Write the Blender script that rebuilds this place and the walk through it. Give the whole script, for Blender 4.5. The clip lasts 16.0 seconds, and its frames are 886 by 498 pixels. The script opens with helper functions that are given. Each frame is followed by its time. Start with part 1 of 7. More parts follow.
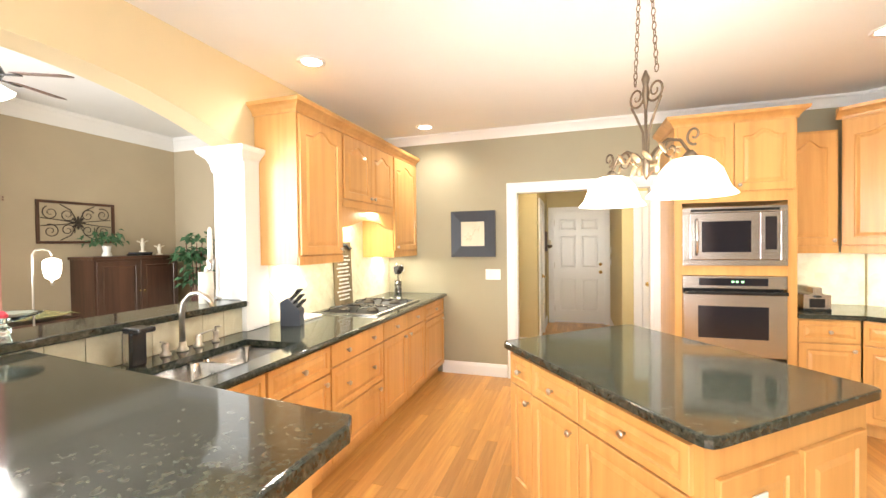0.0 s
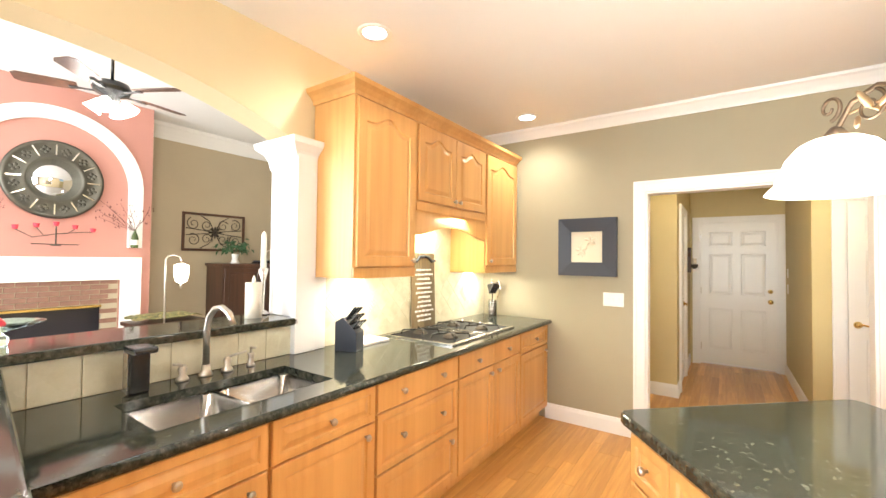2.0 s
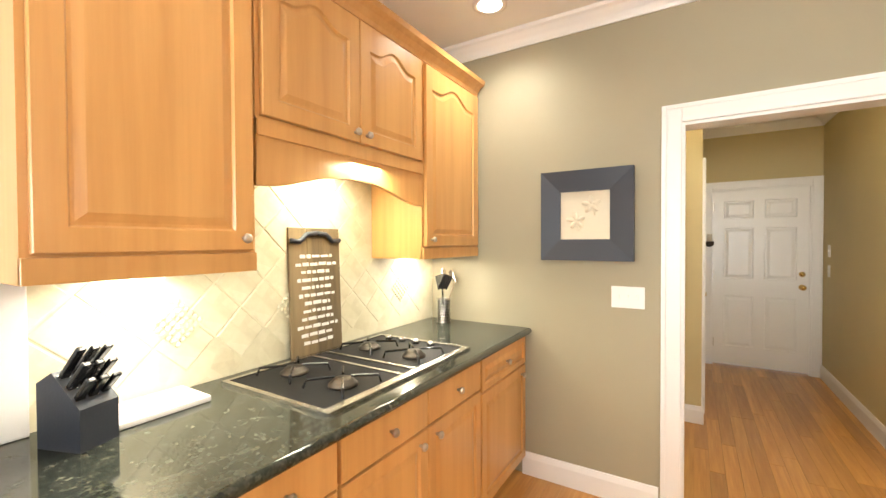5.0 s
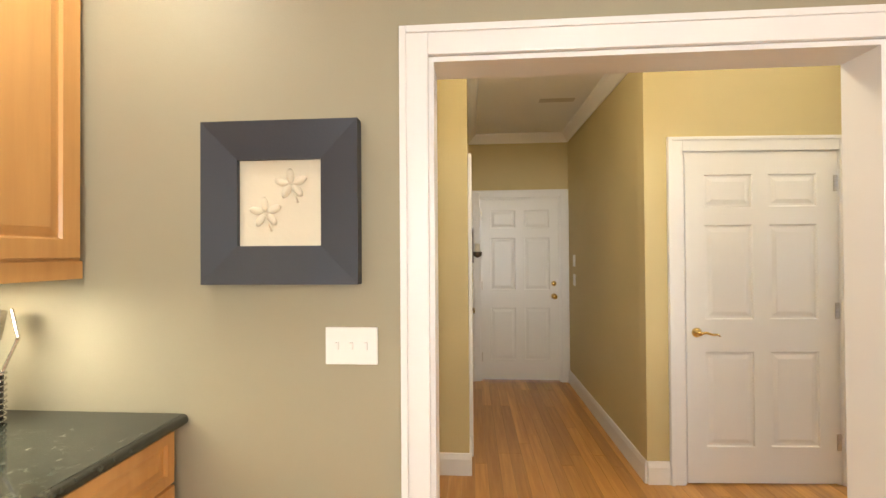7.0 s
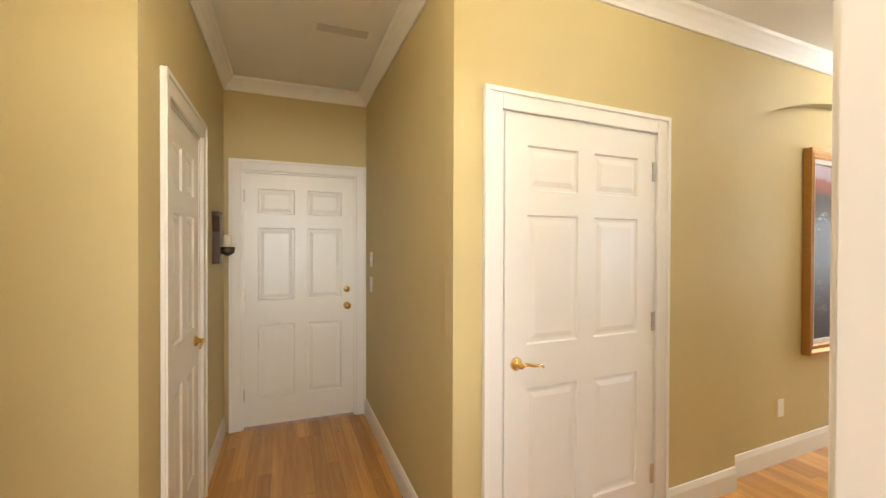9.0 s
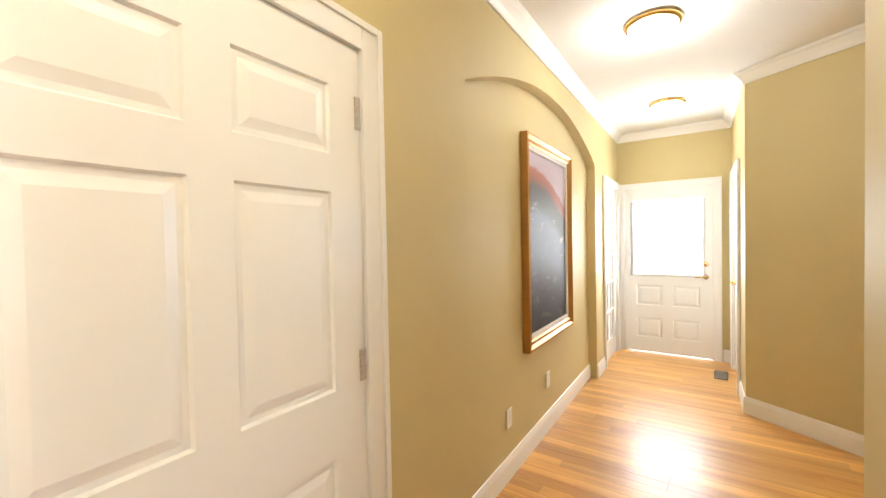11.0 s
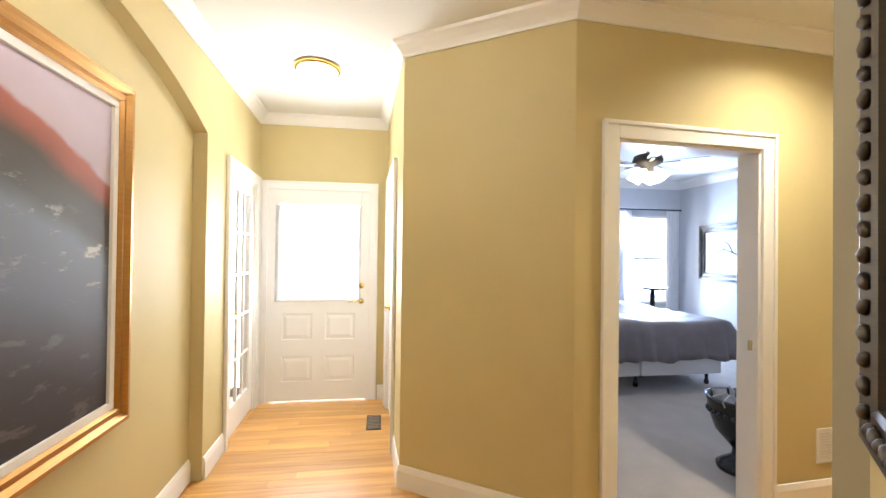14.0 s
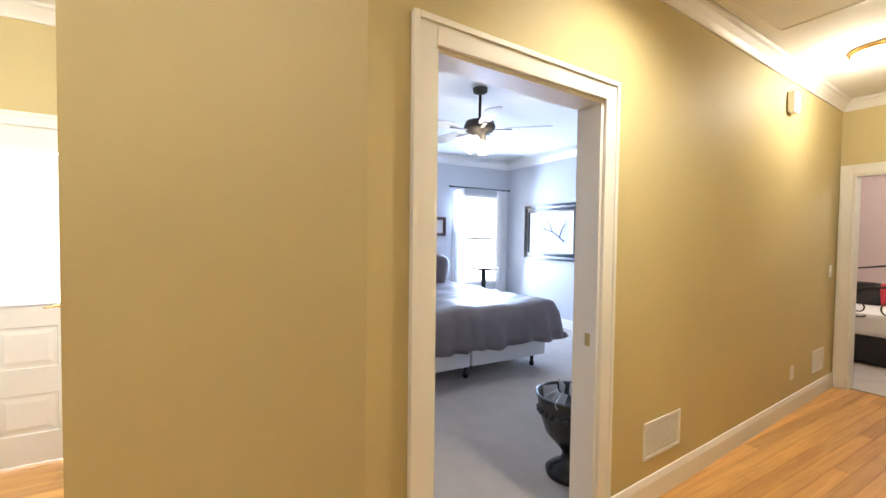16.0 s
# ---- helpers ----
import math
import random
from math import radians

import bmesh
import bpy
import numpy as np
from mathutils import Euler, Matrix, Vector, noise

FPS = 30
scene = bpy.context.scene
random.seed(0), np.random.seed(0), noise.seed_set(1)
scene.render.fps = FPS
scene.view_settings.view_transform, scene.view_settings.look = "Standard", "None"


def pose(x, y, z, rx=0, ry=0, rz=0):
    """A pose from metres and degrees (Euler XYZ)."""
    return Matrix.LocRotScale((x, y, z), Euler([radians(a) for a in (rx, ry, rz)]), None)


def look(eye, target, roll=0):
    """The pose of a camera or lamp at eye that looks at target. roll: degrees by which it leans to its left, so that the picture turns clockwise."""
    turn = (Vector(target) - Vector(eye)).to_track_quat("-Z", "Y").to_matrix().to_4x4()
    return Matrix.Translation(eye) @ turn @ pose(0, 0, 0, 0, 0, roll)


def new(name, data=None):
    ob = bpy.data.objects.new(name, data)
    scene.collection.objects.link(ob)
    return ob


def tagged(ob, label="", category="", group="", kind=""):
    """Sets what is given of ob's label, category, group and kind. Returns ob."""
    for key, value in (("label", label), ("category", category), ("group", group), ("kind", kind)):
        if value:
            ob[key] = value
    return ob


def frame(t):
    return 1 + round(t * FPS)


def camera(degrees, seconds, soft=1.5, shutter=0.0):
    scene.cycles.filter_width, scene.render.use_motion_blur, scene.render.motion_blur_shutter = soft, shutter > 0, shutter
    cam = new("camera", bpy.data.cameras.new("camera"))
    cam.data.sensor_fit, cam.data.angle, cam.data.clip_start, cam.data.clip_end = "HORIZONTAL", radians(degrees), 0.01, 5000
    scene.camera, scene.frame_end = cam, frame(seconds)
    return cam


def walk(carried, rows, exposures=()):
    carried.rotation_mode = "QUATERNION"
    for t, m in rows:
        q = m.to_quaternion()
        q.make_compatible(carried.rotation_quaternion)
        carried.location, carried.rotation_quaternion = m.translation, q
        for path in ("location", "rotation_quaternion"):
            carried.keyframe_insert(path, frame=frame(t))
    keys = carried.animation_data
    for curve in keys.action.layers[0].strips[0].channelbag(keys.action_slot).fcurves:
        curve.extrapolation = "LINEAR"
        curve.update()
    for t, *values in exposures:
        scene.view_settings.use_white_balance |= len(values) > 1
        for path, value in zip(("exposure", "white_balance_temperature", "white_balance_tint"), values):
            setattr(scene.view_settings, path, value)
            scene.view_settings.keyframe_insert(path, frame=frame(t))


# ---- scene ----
cam = camera(94.7, 16.0)
PATH = [
    (0, (0.607, 0.24, 1.498), (-0.012, 2.142, 1.468), -0.7),
    (0.5, (0.601, 0.431, 1.49), (-0.143, 2.287, 1.488), -0.4),
    (1, (0.57, 0.625, 1.486), (-0.314, 2.418, 1.504), 0.2),
    (1.5, (0.552, 0.787, 1.474), (-0.469, 2.507, 1.522), 0.6),
    (2, (0.524, 0.987, 1.474), (-0.614, 2.632, 1.522), 0.7),
    (2.5, (0.491, 1.187, 1.461), (-0.752, 2.753, 1.483), 0.3),
    (3, (0.398, 1.413, 1.458), (-0.927, 2.911, 1.428), 0.1),
    (3.2, (0.357, 1.495, 1.466), (-0.996, 2.967, 1.414), -0.1),
    (5.3, (0.026, 2.476, 1.444), (-0.902, 4.248, 1.427), -0.7),
    (5.5, (0.033, 2.592, 1.45), (-0.801, 4.41, 1.446), -1.1),
    (6, (0.037, 2.869, 1.441), (-0.542, 4.784, 1.468), -1.5),
    (6.5, (0.052, 3.173, 1.445), (-0.297, 5.143, 1.464), -1.0),
    (7, (0.109, 3.452, 1.433), (-0.027, 5.447, 1.451), -0.4),
    (7.5, (0.172, 3.757, 1.437), (0.232, 5.756, 1.444), 0.3),
    (8, (0.245, 4.026, 1.428), (0.504, 6.01, 1.429), 1.1),
    (8.5, (0.376, 4.265, 1.438), (0.864, 6.204, 1.437), 0.9),
    (9, (0.541, 4.501, 1.453), (1.258, 6.368, 1.437), 0.2),
    (9.5, (0.717, 4.715, 1.444), (1.678, 6.469, 1.414), -0.0),
    (10, (0.913, 4.896, 1.437), (2.132, 6.482, 1.4), -0.1),
    (10.2, (1.004, 4.957, 1.437), (2.318, 6.464, 1.396), -0.2),
    (12.3, (2.21, 5.301, 1.463), (4.14, 5.826, 1.444), -1.0),
    (12.5, (2.315, 5.292, 1.454), (4.266, 5.729, 1.442), -0.5),
    (13, (2.561, 5.293, 1.447), (4.553, 5.467, 1.46), 0.2),
    (13.5, (2.787, 5.236, 1.44), (4.785, 5.171, 1.467), 0.4),
    (14, (2.986, 5.166, 1.442), (4.964, 4.876, 1.461), 0.7),
    (14.5, (3.189, 5.078, 1.435), (5.121, 4.56, 1.439), 1.2),
    (15, (3.37, 4.957, 1.427), (5.23, 4.221, 1.41), 1.2),
    (15.5, (3.546, 4.809, 1.432), (5.338, 3.922, 1.389), 1.0),
    (16, (3.733, 4.621, 1.414), (5.469, 3.629, 1.352), 0.7),
]
walk(cam, [(t, look(eye, target, roll)) for t, eye, target, roll in PATH], [(0, 0.2), (3.2, 0.1), (5.3, -0.1), (6.5, -0.2), (7.5, -0.25), (8.5, -0.05), (9.5, 0.1), (12.5, 0.18), (14.5, 0.12), (16, 0.2)])

# ---- light ----
world = bpy.data.worlds.new("sky")
scene.world = world
world.use_nodes = True
_sky = world.node_tree.nodes.new("ShaderNodeTexSky")
_sky.sky_type, _sky.sun_disc, _sky.sun_elevation, _sky.sun_rotation = "NISHITA", False, radians(42), radians(200)
world.node_tree.links.new(_sky.outputs[0], world.node_tree.nodes["Background"].inputs[0])
world.node_tree.nodes["Background"].inputs[1].default_value = 0.12
_sun = bpy.data.lights.new("sun", "SUN")
_sun.energy, _sun.angle, _sun.color = 3.0, radians(0.5), (1, 0.95, 0.86)
new("sun", _sun).matrix_world = look((0, -20, 18), (0, 0, 0))


def area(name, eye, target, sx, sy, watts, color):
    la = bpy.data.lights.new(name, "AREA")
    la.shape, la.size, la.size_y, la.energy, la.color = "RECTANGLE", sx, sy, watts, color
    ob = new(name, la)
    ob.matrix_world = look(eye, target)
    return ob


def bulb(name, place, watts, color, radius=0.05):
    la = bpy.data.lights.new(name, "POINT")
    la.energy, la.color, la.shadow_soft_size = watts, color, radius
    ob = new(name, la)
    ob.location = place
    return ob


def spot(name, place, watts, color, angle=110, blend=0.8):
    la = bpy.data.lights.new(name, "SPOT")
    la.energy, la.color, la.spot_size, la.spot_blend, la.shadow_soft_size = watts, color, radians(angle), blend, 0.05
    ob = new(name, la)
    ob.location = place
    return ob


WARM, SOFT = (1, 0.91, 0.74), (1, 0.98, 0.95)
KITCHEN = (1, 0.95, 0.85)
# daylight in the window openings
area("kitchen_window_light", (0.4, -2.86, 1.5), (0.4, 2, 1.3), 2.6, 1.6, 235, (0.90, 0.96, 1.0))
area("great_room_window_light", (-4.4, -1.86, 1.9), (-4.4, 3, 1.6), 3.4, 2.4, 430, (0.95, 0.98, 1.0))
area("back_door_light", (6.94, 5.78, 1.46), (5, 5.7, 1.2), 0.8, 0.9, 36, (0.90, 0.95, 1.0))
area("bedroom_window_light", (9.56, 0.5, 1.45), (6.5, 2.0, 1.0), 1.0, 1.5, 140, (0.47, 0.64, 1.0))

# ---- materials ----


def nodes_of(name):
    m = bpy.data.materials.new(name)
    m.use_nodes = True
    nt = m.node_tree
    return m, nt, nt.nodes["Principled BSDF"]


def ramp(nt, stops):
    r = nt.nodes.new("ShaderNodeValToRGB")
    e = r.color_ramp.elements
    e[0].position, e[0].color = stops[0][0], (*stops[0][1], 1)
    e[1].position, e[1].color = stops[-1][0], (*stops[-1][1], 1)
    for p, c in stops[1:-1]:
        n = e.new(p)
        n.color = (*c, 1)
    return r


def noise_tex(nt, scale, detail=4, stretch=None, rough=0.55):
    co = nt.nodes.new("ShaderNodeTexCoord")
    n = nt.nodes.new("ShaderNodeTexNoise")
    n.inputs["Scale"].default_value, n.inputs["Detail"].default_value, n.inputs["Roughness"].default_value = scale, detail, rough
    src = co.outputs["Object"]
    if stretch:
        mp = nt.nodes.new("ShaderNodeMapping")
        mp.inputs["Scale"].default_value = stretch
        nt.links.new(src, mp.inputs[0])
        src = mp.outputs[0]
    nt.links.new(src, n.inputs["Vector"])
    return n


def bumped(nt, b, height, strength, distance):
    bp = nt.nodes.new("ShaderNodeBump")
    bp.inputs["Strength"].default_value, bp.inputs["Distance"].default_value = strength, distance
    nt.links.new(height, bp.inputs["Height"])
    nt.links.new(bp.outputs[0], b.inputs["Normal"])


def shade(c, k):
    return tuple(min(1, v * k) for v in c)


def paint(name, col, rough=0.6, vary=0.05, grain=220, relief=0.08, metal=0.0, scale=1.3):
    m, nt, b = nodes_of(name)
    n = noise_tex(nt, scale, 5)
    r = ramp(nt, [(0.3, shade(col, 1 - vary)), (0.7, shade(col, 1 + vary))])
    nt.links.new(n.outputs["Fac"], r.inputs[0])
    nt.links.new(r.outputs[0], b.inputs["Base Color"])
    b.inputs["Roughness"].default_value, b.inputs["Metallic"].default_value = rough, metal
    g = noise_tex(nt, grain, 2)
    bumped(nt, b, g.outputs["Fac"], relief, 0.002)
    return m


def wood(name, dark, light, rough=0.32, stretch=(30, 30, 1.6), per="object", coat=0.25, spread=0.25):
    m, nt, b = nodes_of(name)
    n = noise_tex(nt, 1.0, 6, stretch, 0.6)
    big = noise_tex(nt, 1.0, 3, tuple(v * 0.18 for v in stretch))
    add = nt.nodes.new("ShaderNodeMath")
    add.operation = "MULTIPLY_ADD"
    nt.links.new(big.outputs["Fac"], add.inputs[0])
    add.inputs[1].default_value = 0.6
    half = nt.nodes.new("ShaderNodeMath")
    half.operation = "MULTIPLY"
    half.inputs[1].default_value = 0.4
    nt.links.new(n.outputs["Fac"], half.inputs[0])
    nt.links.new(half.outputs[0], add.inputs[2])
    r = ramp(nt, [(0.36, dark), (0.5, tuple((a + c) / 2 for a, c in zip(dark, light))), (0.64, light)])
    nt.links.new(add.outputs[0], r.inputs[0])
    if per == "object":
        rnd = nt.nodes.new("ShaderNodeObjectInfo").outputs["Random"]
    else:
        rnd = nt.nodes.new("ShaderNodeNewGeometry").outputs["Random Per Island"]
    k = nt.nodes.new("ShaderNodeMapRange")
    k.inputs["To Min"].default_value, k.inputs["To Max"].default_value = 1 - spread, 1 + spread * 0.6
    nt.links.new(rnd, k.inputs[0])
    mul = nt.nodes.new("ShaderNodeVectorMath")
    mul.operation = "SCALE"
    nt.links.new(r.outputs[0], mul.inputs[0])
    nt.links.new(k.outputs[0], mul.inputs["Scale"])
    nt.links.new(mul.outputs[0], b.inputs["Base Color"])
    b.inputs["Roughness"].default_value = rough
    b.inputs["Coat Weight"].default_value, b.inputs["Coat Roughness"].default_value = coat, 0.15
    bumped(nt, b, n.outputs["Fac"], 0.06, 0.002)
    return m


def metal(name, col, rough=0.28, brushed=(2, 2, 60)):
    m, nt, b = nodes_of(name)
    n = noise_tex(nt, 6, 3, brushed)
    r = ramp(nt, [(0.3, shade(col, 0.85)), (0.7, shade(col, 1.08))])
    nt.links.new(n.outputs["Fac"], r.inputs[0])
    nt.links.new(r.outputs[0], b.inputs["Base Color"])
    b.inputs["Metallic"].default_value, b.inputs["Roughness"].default_value = 1.0, rough
    bumped(nt, b, n.outputs["Fac"], 0.03, 0.001)
    return m


def glow(name, col, strength):
    m, nt, b = nodes_of(name)
    b.inputs["Base Color"].default_value = (0.9, 0.9, 0.88, 1)
    b.inputs["Emission Color"].default_value = (*col, 1)
    b.inputs["Emission Strength"].default_value = strength
    return m


def stone(name, stops, scale, rough=0.12):
    m, nt, b = nodes_of(name)
    co = nt.nodes.new("ShaderNodeTexCoord")
    v = nt.nodes.new("ShaderNodeTexVoronoi")
    v.inputs["Scale"].default_value = scale
    nt.links.new(co.outputs["Object"], v.inputs["Vector"])
    n = noise_tex(nt, scale * 0.35, 8, None, 0.72)
    mx = nt.nodes.new("ShaderNodeMath")
    mx.operation = "MULTIPLY_ADD"
    nt.links.new(v.outputs["Color"], mx.inputs[0])
    mx.inputs[1].default_value = 0.25
    nt.links.new(n.outputs["Fac"], mx.inputs[2])
    r = ramp(nt, stops)
    nt.links.new(mx.outputs[0], r.inputs[0])
    nt.links.new(r.outputs[0], b.inputs["Base Color"])
    b.inputs["Roughness"].default_value = rough
    return m


WHITE = paint("white_trim_paint", (0.80, 0.79, 0.77), 0.35, 0.02, 60, 0.03)
DOORWHITE = paint("white_door_paint", (0.80, 0.79, 0.76), 0.3, 0.02, 60, 0.03)
CEIL = paint("ceiling_paint", (0.82, 0.82, 0.81), 0.9, 0.02, 90, 0.2)
OLIVE = paint("taupe_wall_paint", (0.34, 0.305, 0.21), 0.65, 0.04, 180, 0.15)
GOLD = paint("golden_wall_paint", (0.56, 0.465, 0.24), 0.6, 0.04, 180, 0.15)
CREAM = paint("cream_wall_paint", (0.70, 0.58, 0.36), 0.65, 0.04, 180, 0.15)
TAN = paint("tan_wall_paint", (0.44, 0.37, 0.26), 0.7, 0.04, 180, 0.15)
PINK = paint("terracotta_pink_paint", (0.52, 0.25, 0.205), 0.7, 0.05, 180, 0.15)
BEDWALL = paint("grey_bedroom_paint", (0.55, 0.56, 0.58), 0.7, 0.03, 180, 0.12)
ROSE = paint("pale_rose_paint", (0.72, 0.58, 0.54), 0.7, 0.03, 180, 0.12)
MAPLE = wood("honey_maple", (0.56, 0.285, 0.085), (0.71, 0.395, 0.135), 0.33, (26, 26, 1.4), spread=0.05)
OAKP = wood("oak_plank", (0.44, 0.20, 0.05), (0.74, 0.41, 0.125), 0.36, (40, 2.0, 40), "object", 0.12, 0.22)
OAKS = wood("oak_plank_rest", (0.44, 0.20, 0.05), (0.74, 0.41, 0.125), 0.36, (40, 2.0, 40), "island", 0.12, 0.22)
DARKWOOD = wood("dark_walnut", (0.035, 0.014, 0.008), (0.10, 0.04, 0.022), 0.4, (22, 22, 1.4))
GRANITE = stone("dark_green_granite", [(0.42, (0.010, 0.013, 0.010)), (0.60, (0.028, 0.033, 0.026)), (0.75, (0.056, 0.060, 0.046)), (0.95, (0.15, 0.145, 0.11))], 95, 0.08)
TRAV = stone("cream_travertine", [(0.35, (0.53, 0.48, 0.33)), (0.6, (0.64, 0.60, 0.44)), (0.9, (0.73, 0.69, 0.54))], 14, 0.45)
STEEL = metal("stainless_steel", (0.62, 0.60, 0.57), 0.26)
NICKEL = metal("brushed_nickel", (0.60, 0.56, 0.50), 0.3)
BRASS = metal("polished_brass", (0.78, 0.56, 0.22), 0.2)
IRON = metal("antique_iron", (0.10, 0.085, 0.07), 0.5)
BLACK = paint("black_enamel", (0.012, 0.012, 0.013), 0.25, 0.1)
BLACKDECK = paint("black_cooktop_enamel", (0.01, 0.01, 0.011), 0.45, 0.1, 90, 0.1)
BLACKDECK.node_tree.nodes["Principled BSDF"].inputs["Specular IOR Level"].default_value = 0.15
BLACKGLASS = paint("dark_oven_glass", (0.02, 0.018, 0.022), 0.06, 0.05, 10, 0.0)
SLATE = paint("slate_frame_leather", (0.026, 0.031, 0.043), 0.45, 0.12, 120, 0.3)
PLASTER = paint("ivory_plaster", (0.70, 0.64, 0.50), 0.8, 0.06, 60, 0.5)
PLASTIC = paint("white_plastic", (0.82, 0.81, 0.78), 0.3, 0.01, 40, 0.0)
BRICK = paint("red_brick", (0.22, 0.115, 0.08), 0.85, 0.2, 70, 0.5, 0, 9)
CARPET = paint("grey_carpet", (0.44, 0.40, 0.37), 0.98, 0.06, 400, 0.9, 0, 5)
DUVET = paint("grey_taupe_satin", (0.15, 0.125, 0.125), 0.5, 0.12, 40, 0.3, 0, 6)
LINEN = paint("white_linen", (0.78, 0.76, 0.73), 0.85, 0.03, 300, 0.4)
LEAF = paint("green_leaf", (0.05, 0.13, 0.055), 0.45, 0.3, 40, 0.2, 0, 12)
TWIG = paint("dried_twig", (0.16, 0.06, 0.05), 0.8, 0.2)
GILT = metal("gilt_bronze_wood", (0.46, 0.25, 0.085), 0.42)
BROWNIRON = metal("bronze_iron", (0.24, 0.19, 0.14), 0.45)
CHAMPAGNE = metal("champagne_gilt", (0.62, 0.47, 0.30), 0.4)
RED = paint("coral_fabric", (0.72, 0.06, 0.09), 0.8, 0.08)
WAX = paint("ivory_wax", (0.78, 0.72, 0.60), 0.5, 0.03)
GLASSGREEN = paint("olive_bottle_glass", (0.07, 0.10, 0.035), 0.1, 0.1)
SHADE = glow("lit_alabaster_glass", (1, 0.93, 0.80), 5.0)
LIT = glow("lit_diffuser", (1, 0.9, 0.70), 9.0)
CANLIT = glow("lit_downlight", (1, 0.93, 0.8), 14.0)
OUT = glow("bright_daylight", (1.0, 1.0, 1.0), 7.0)
GREENLED = glow("green_display", (0.1, 1.0, 0.25), 1.5)


def clear(name, col=(1, 1, 1), rough=0.0):
    m, nt, b = nodes_of(name)
    b.inputs["Base Color"].default_value = (*col, 1)
    b.inputs["Transmission Weight"].default_value, b.inputs["Roughness"].default_value = 1.0, rough
    b.inputs["IOR"].default_value = 1.45
    return m


GLASS = clear("window_glass")
MIRROR = paint("silvered_mirror", (0.85, 0.86, 0.86), 0.02, 0.0, 10, 0.0, 1.0)
VOILE, _nt, _b = nodes_of("white_voile")
_b.inputs["Base Color"].default_value = (0.85, 0.85, 0.86, 1)
_b.inputs["Transmission Weight"].default_value, _b.inputs["Roughness"].default_value = 0.5, 0.9

# landscape painting: sky, red hill and dark water by height
CANVAS, _nt, _b = nodes_of("painted_canvas")
_co = _nt.nodes.new("ShaderNodeTexCoord")
_sep = _nt.nodes.new("ShaderNodeSeparateXYZ")
_nt.links.new(_co.outputs["Object"], _sep.inputs[0])


def maths(nt, op, *vals):
    """A Math node fed by sockets or numbers."""
    m = nt.nodes.new("ShaderNodeMath")
    m.operation = op
    for k, v in enumerate(vals):
        if isinstance(v, (int, float)):
            m.inputs[k].default_value = v
        else:
            nt.links.new(v, m.inputs[k])
    return m.outputs[0]


_n = noise_tex(_nt, 3.0, 6, (1.0, 1.0, 1.4))
_hill = maths(_nt, "MULTIPLY_ADD", maths(_nt, "POWER", maths(_nt, "ABSOLUTE", maths(_nt, "ADD", _sep.outputs["X"], 0.28)), 1.5), 0.42, _sep.outputs["Z"])
_h = maths(_nt, "MULTIPLY_ADD", maths(_nt, "MULTIPLY_ADD", _n.outputs["Fac"], 0.10, _hill), 0.74, 0.46)
_r = ramp(_nt, [(0.0, (0.022, 0.018, 0.022)), (0.26, (0.05, 0.042, 0.052)), (0.46, (0.12, 0.135, 0.19)), (0.64, (0.15, 0.17, 0.23)), (0.70, (0.075, 0.075, 0.075)), (0.79, (0.07, 0.055, 0.045)), (0.84, (0.27, 0.085, 0.055)), (0.878, (0.34, 0.11, 0.08)), (0.892, (0.44, 0.36, 0.42)), (1.0, (0.50, 0.43, 0.52))])
_nt.links.new(_h, _r.inputs[0])
_blot = noise_tex(_nt, 6.0, 7, (0.8, 1.0, 2.6), 0.7)
_dab = ramp(_nt, [(0.57, (0, 0, 0)), (0.63, (1, 1, 1))])
_nt.links.new(_blot.outputs["Fac"], _dab.inputs[0])
_zone = ramp(_nt, [(0.50, (0.10, 0.10, 0.10)), (0.62, (0.75, 0.75, 0.75)), (0.69, (0.6, 0.6, 0.6)), (0.74, (0.0, 0.0, 0.0))])
_nt.links.new(_h, _zone.inputs[0])
_mxc = _nt.nodes.new("ShaderNodeMix")
_mxc.data_type = "RGBA"
_nt.links.new(maths(_nt, "MULTIPLY", _dab.outputs[0], _zone.outputs[0]), _mxc.inputs["Factor"])
_nt.links.new(_r.outputs[0], _mxc.inputs["A"])
_mxc.inputs["B"].default_value = (0.52, 0.50, 0.50, 1)
_nt.links.new(_mxc.outputs["Result"], _b.inputs["Base Color"])
bumped(_nt, _b, _blot.outputs["Fac"], 0.2, 0.004)
_b.inputs["Roughness"].default_value = 0.55
_b.inputs["Specular IOR Level"].default_value = 0.3

# ---- mesh helpers ----


def mesh_of(bm, mat, smooth=False):
    me = bpy.data.meshes.new("mesh")
    bmesh.ops.recalc_face_normals(bm, faces=bm.faces)
    for f in bm.faces:
        f.smooth = smooth
    bm.to_mesh(me)
    bm.free()
    me.materials.append(mat)
    return me


def part(name, bm, mat, parent=None, label="", smooth=False):
    ob = new(name, mesh_of(bm, mat, smooth))
    if parent:
        ob.parent = parent
    if label:
        ob["label"] = label
    return ob


def thing(name, m, label, category, group="", kind=""):
    ob = new(name)
    ob.matrix_basis = m
    return tagged(ob, label, category, group, kind)


def bmn():
    return bmesh.new()


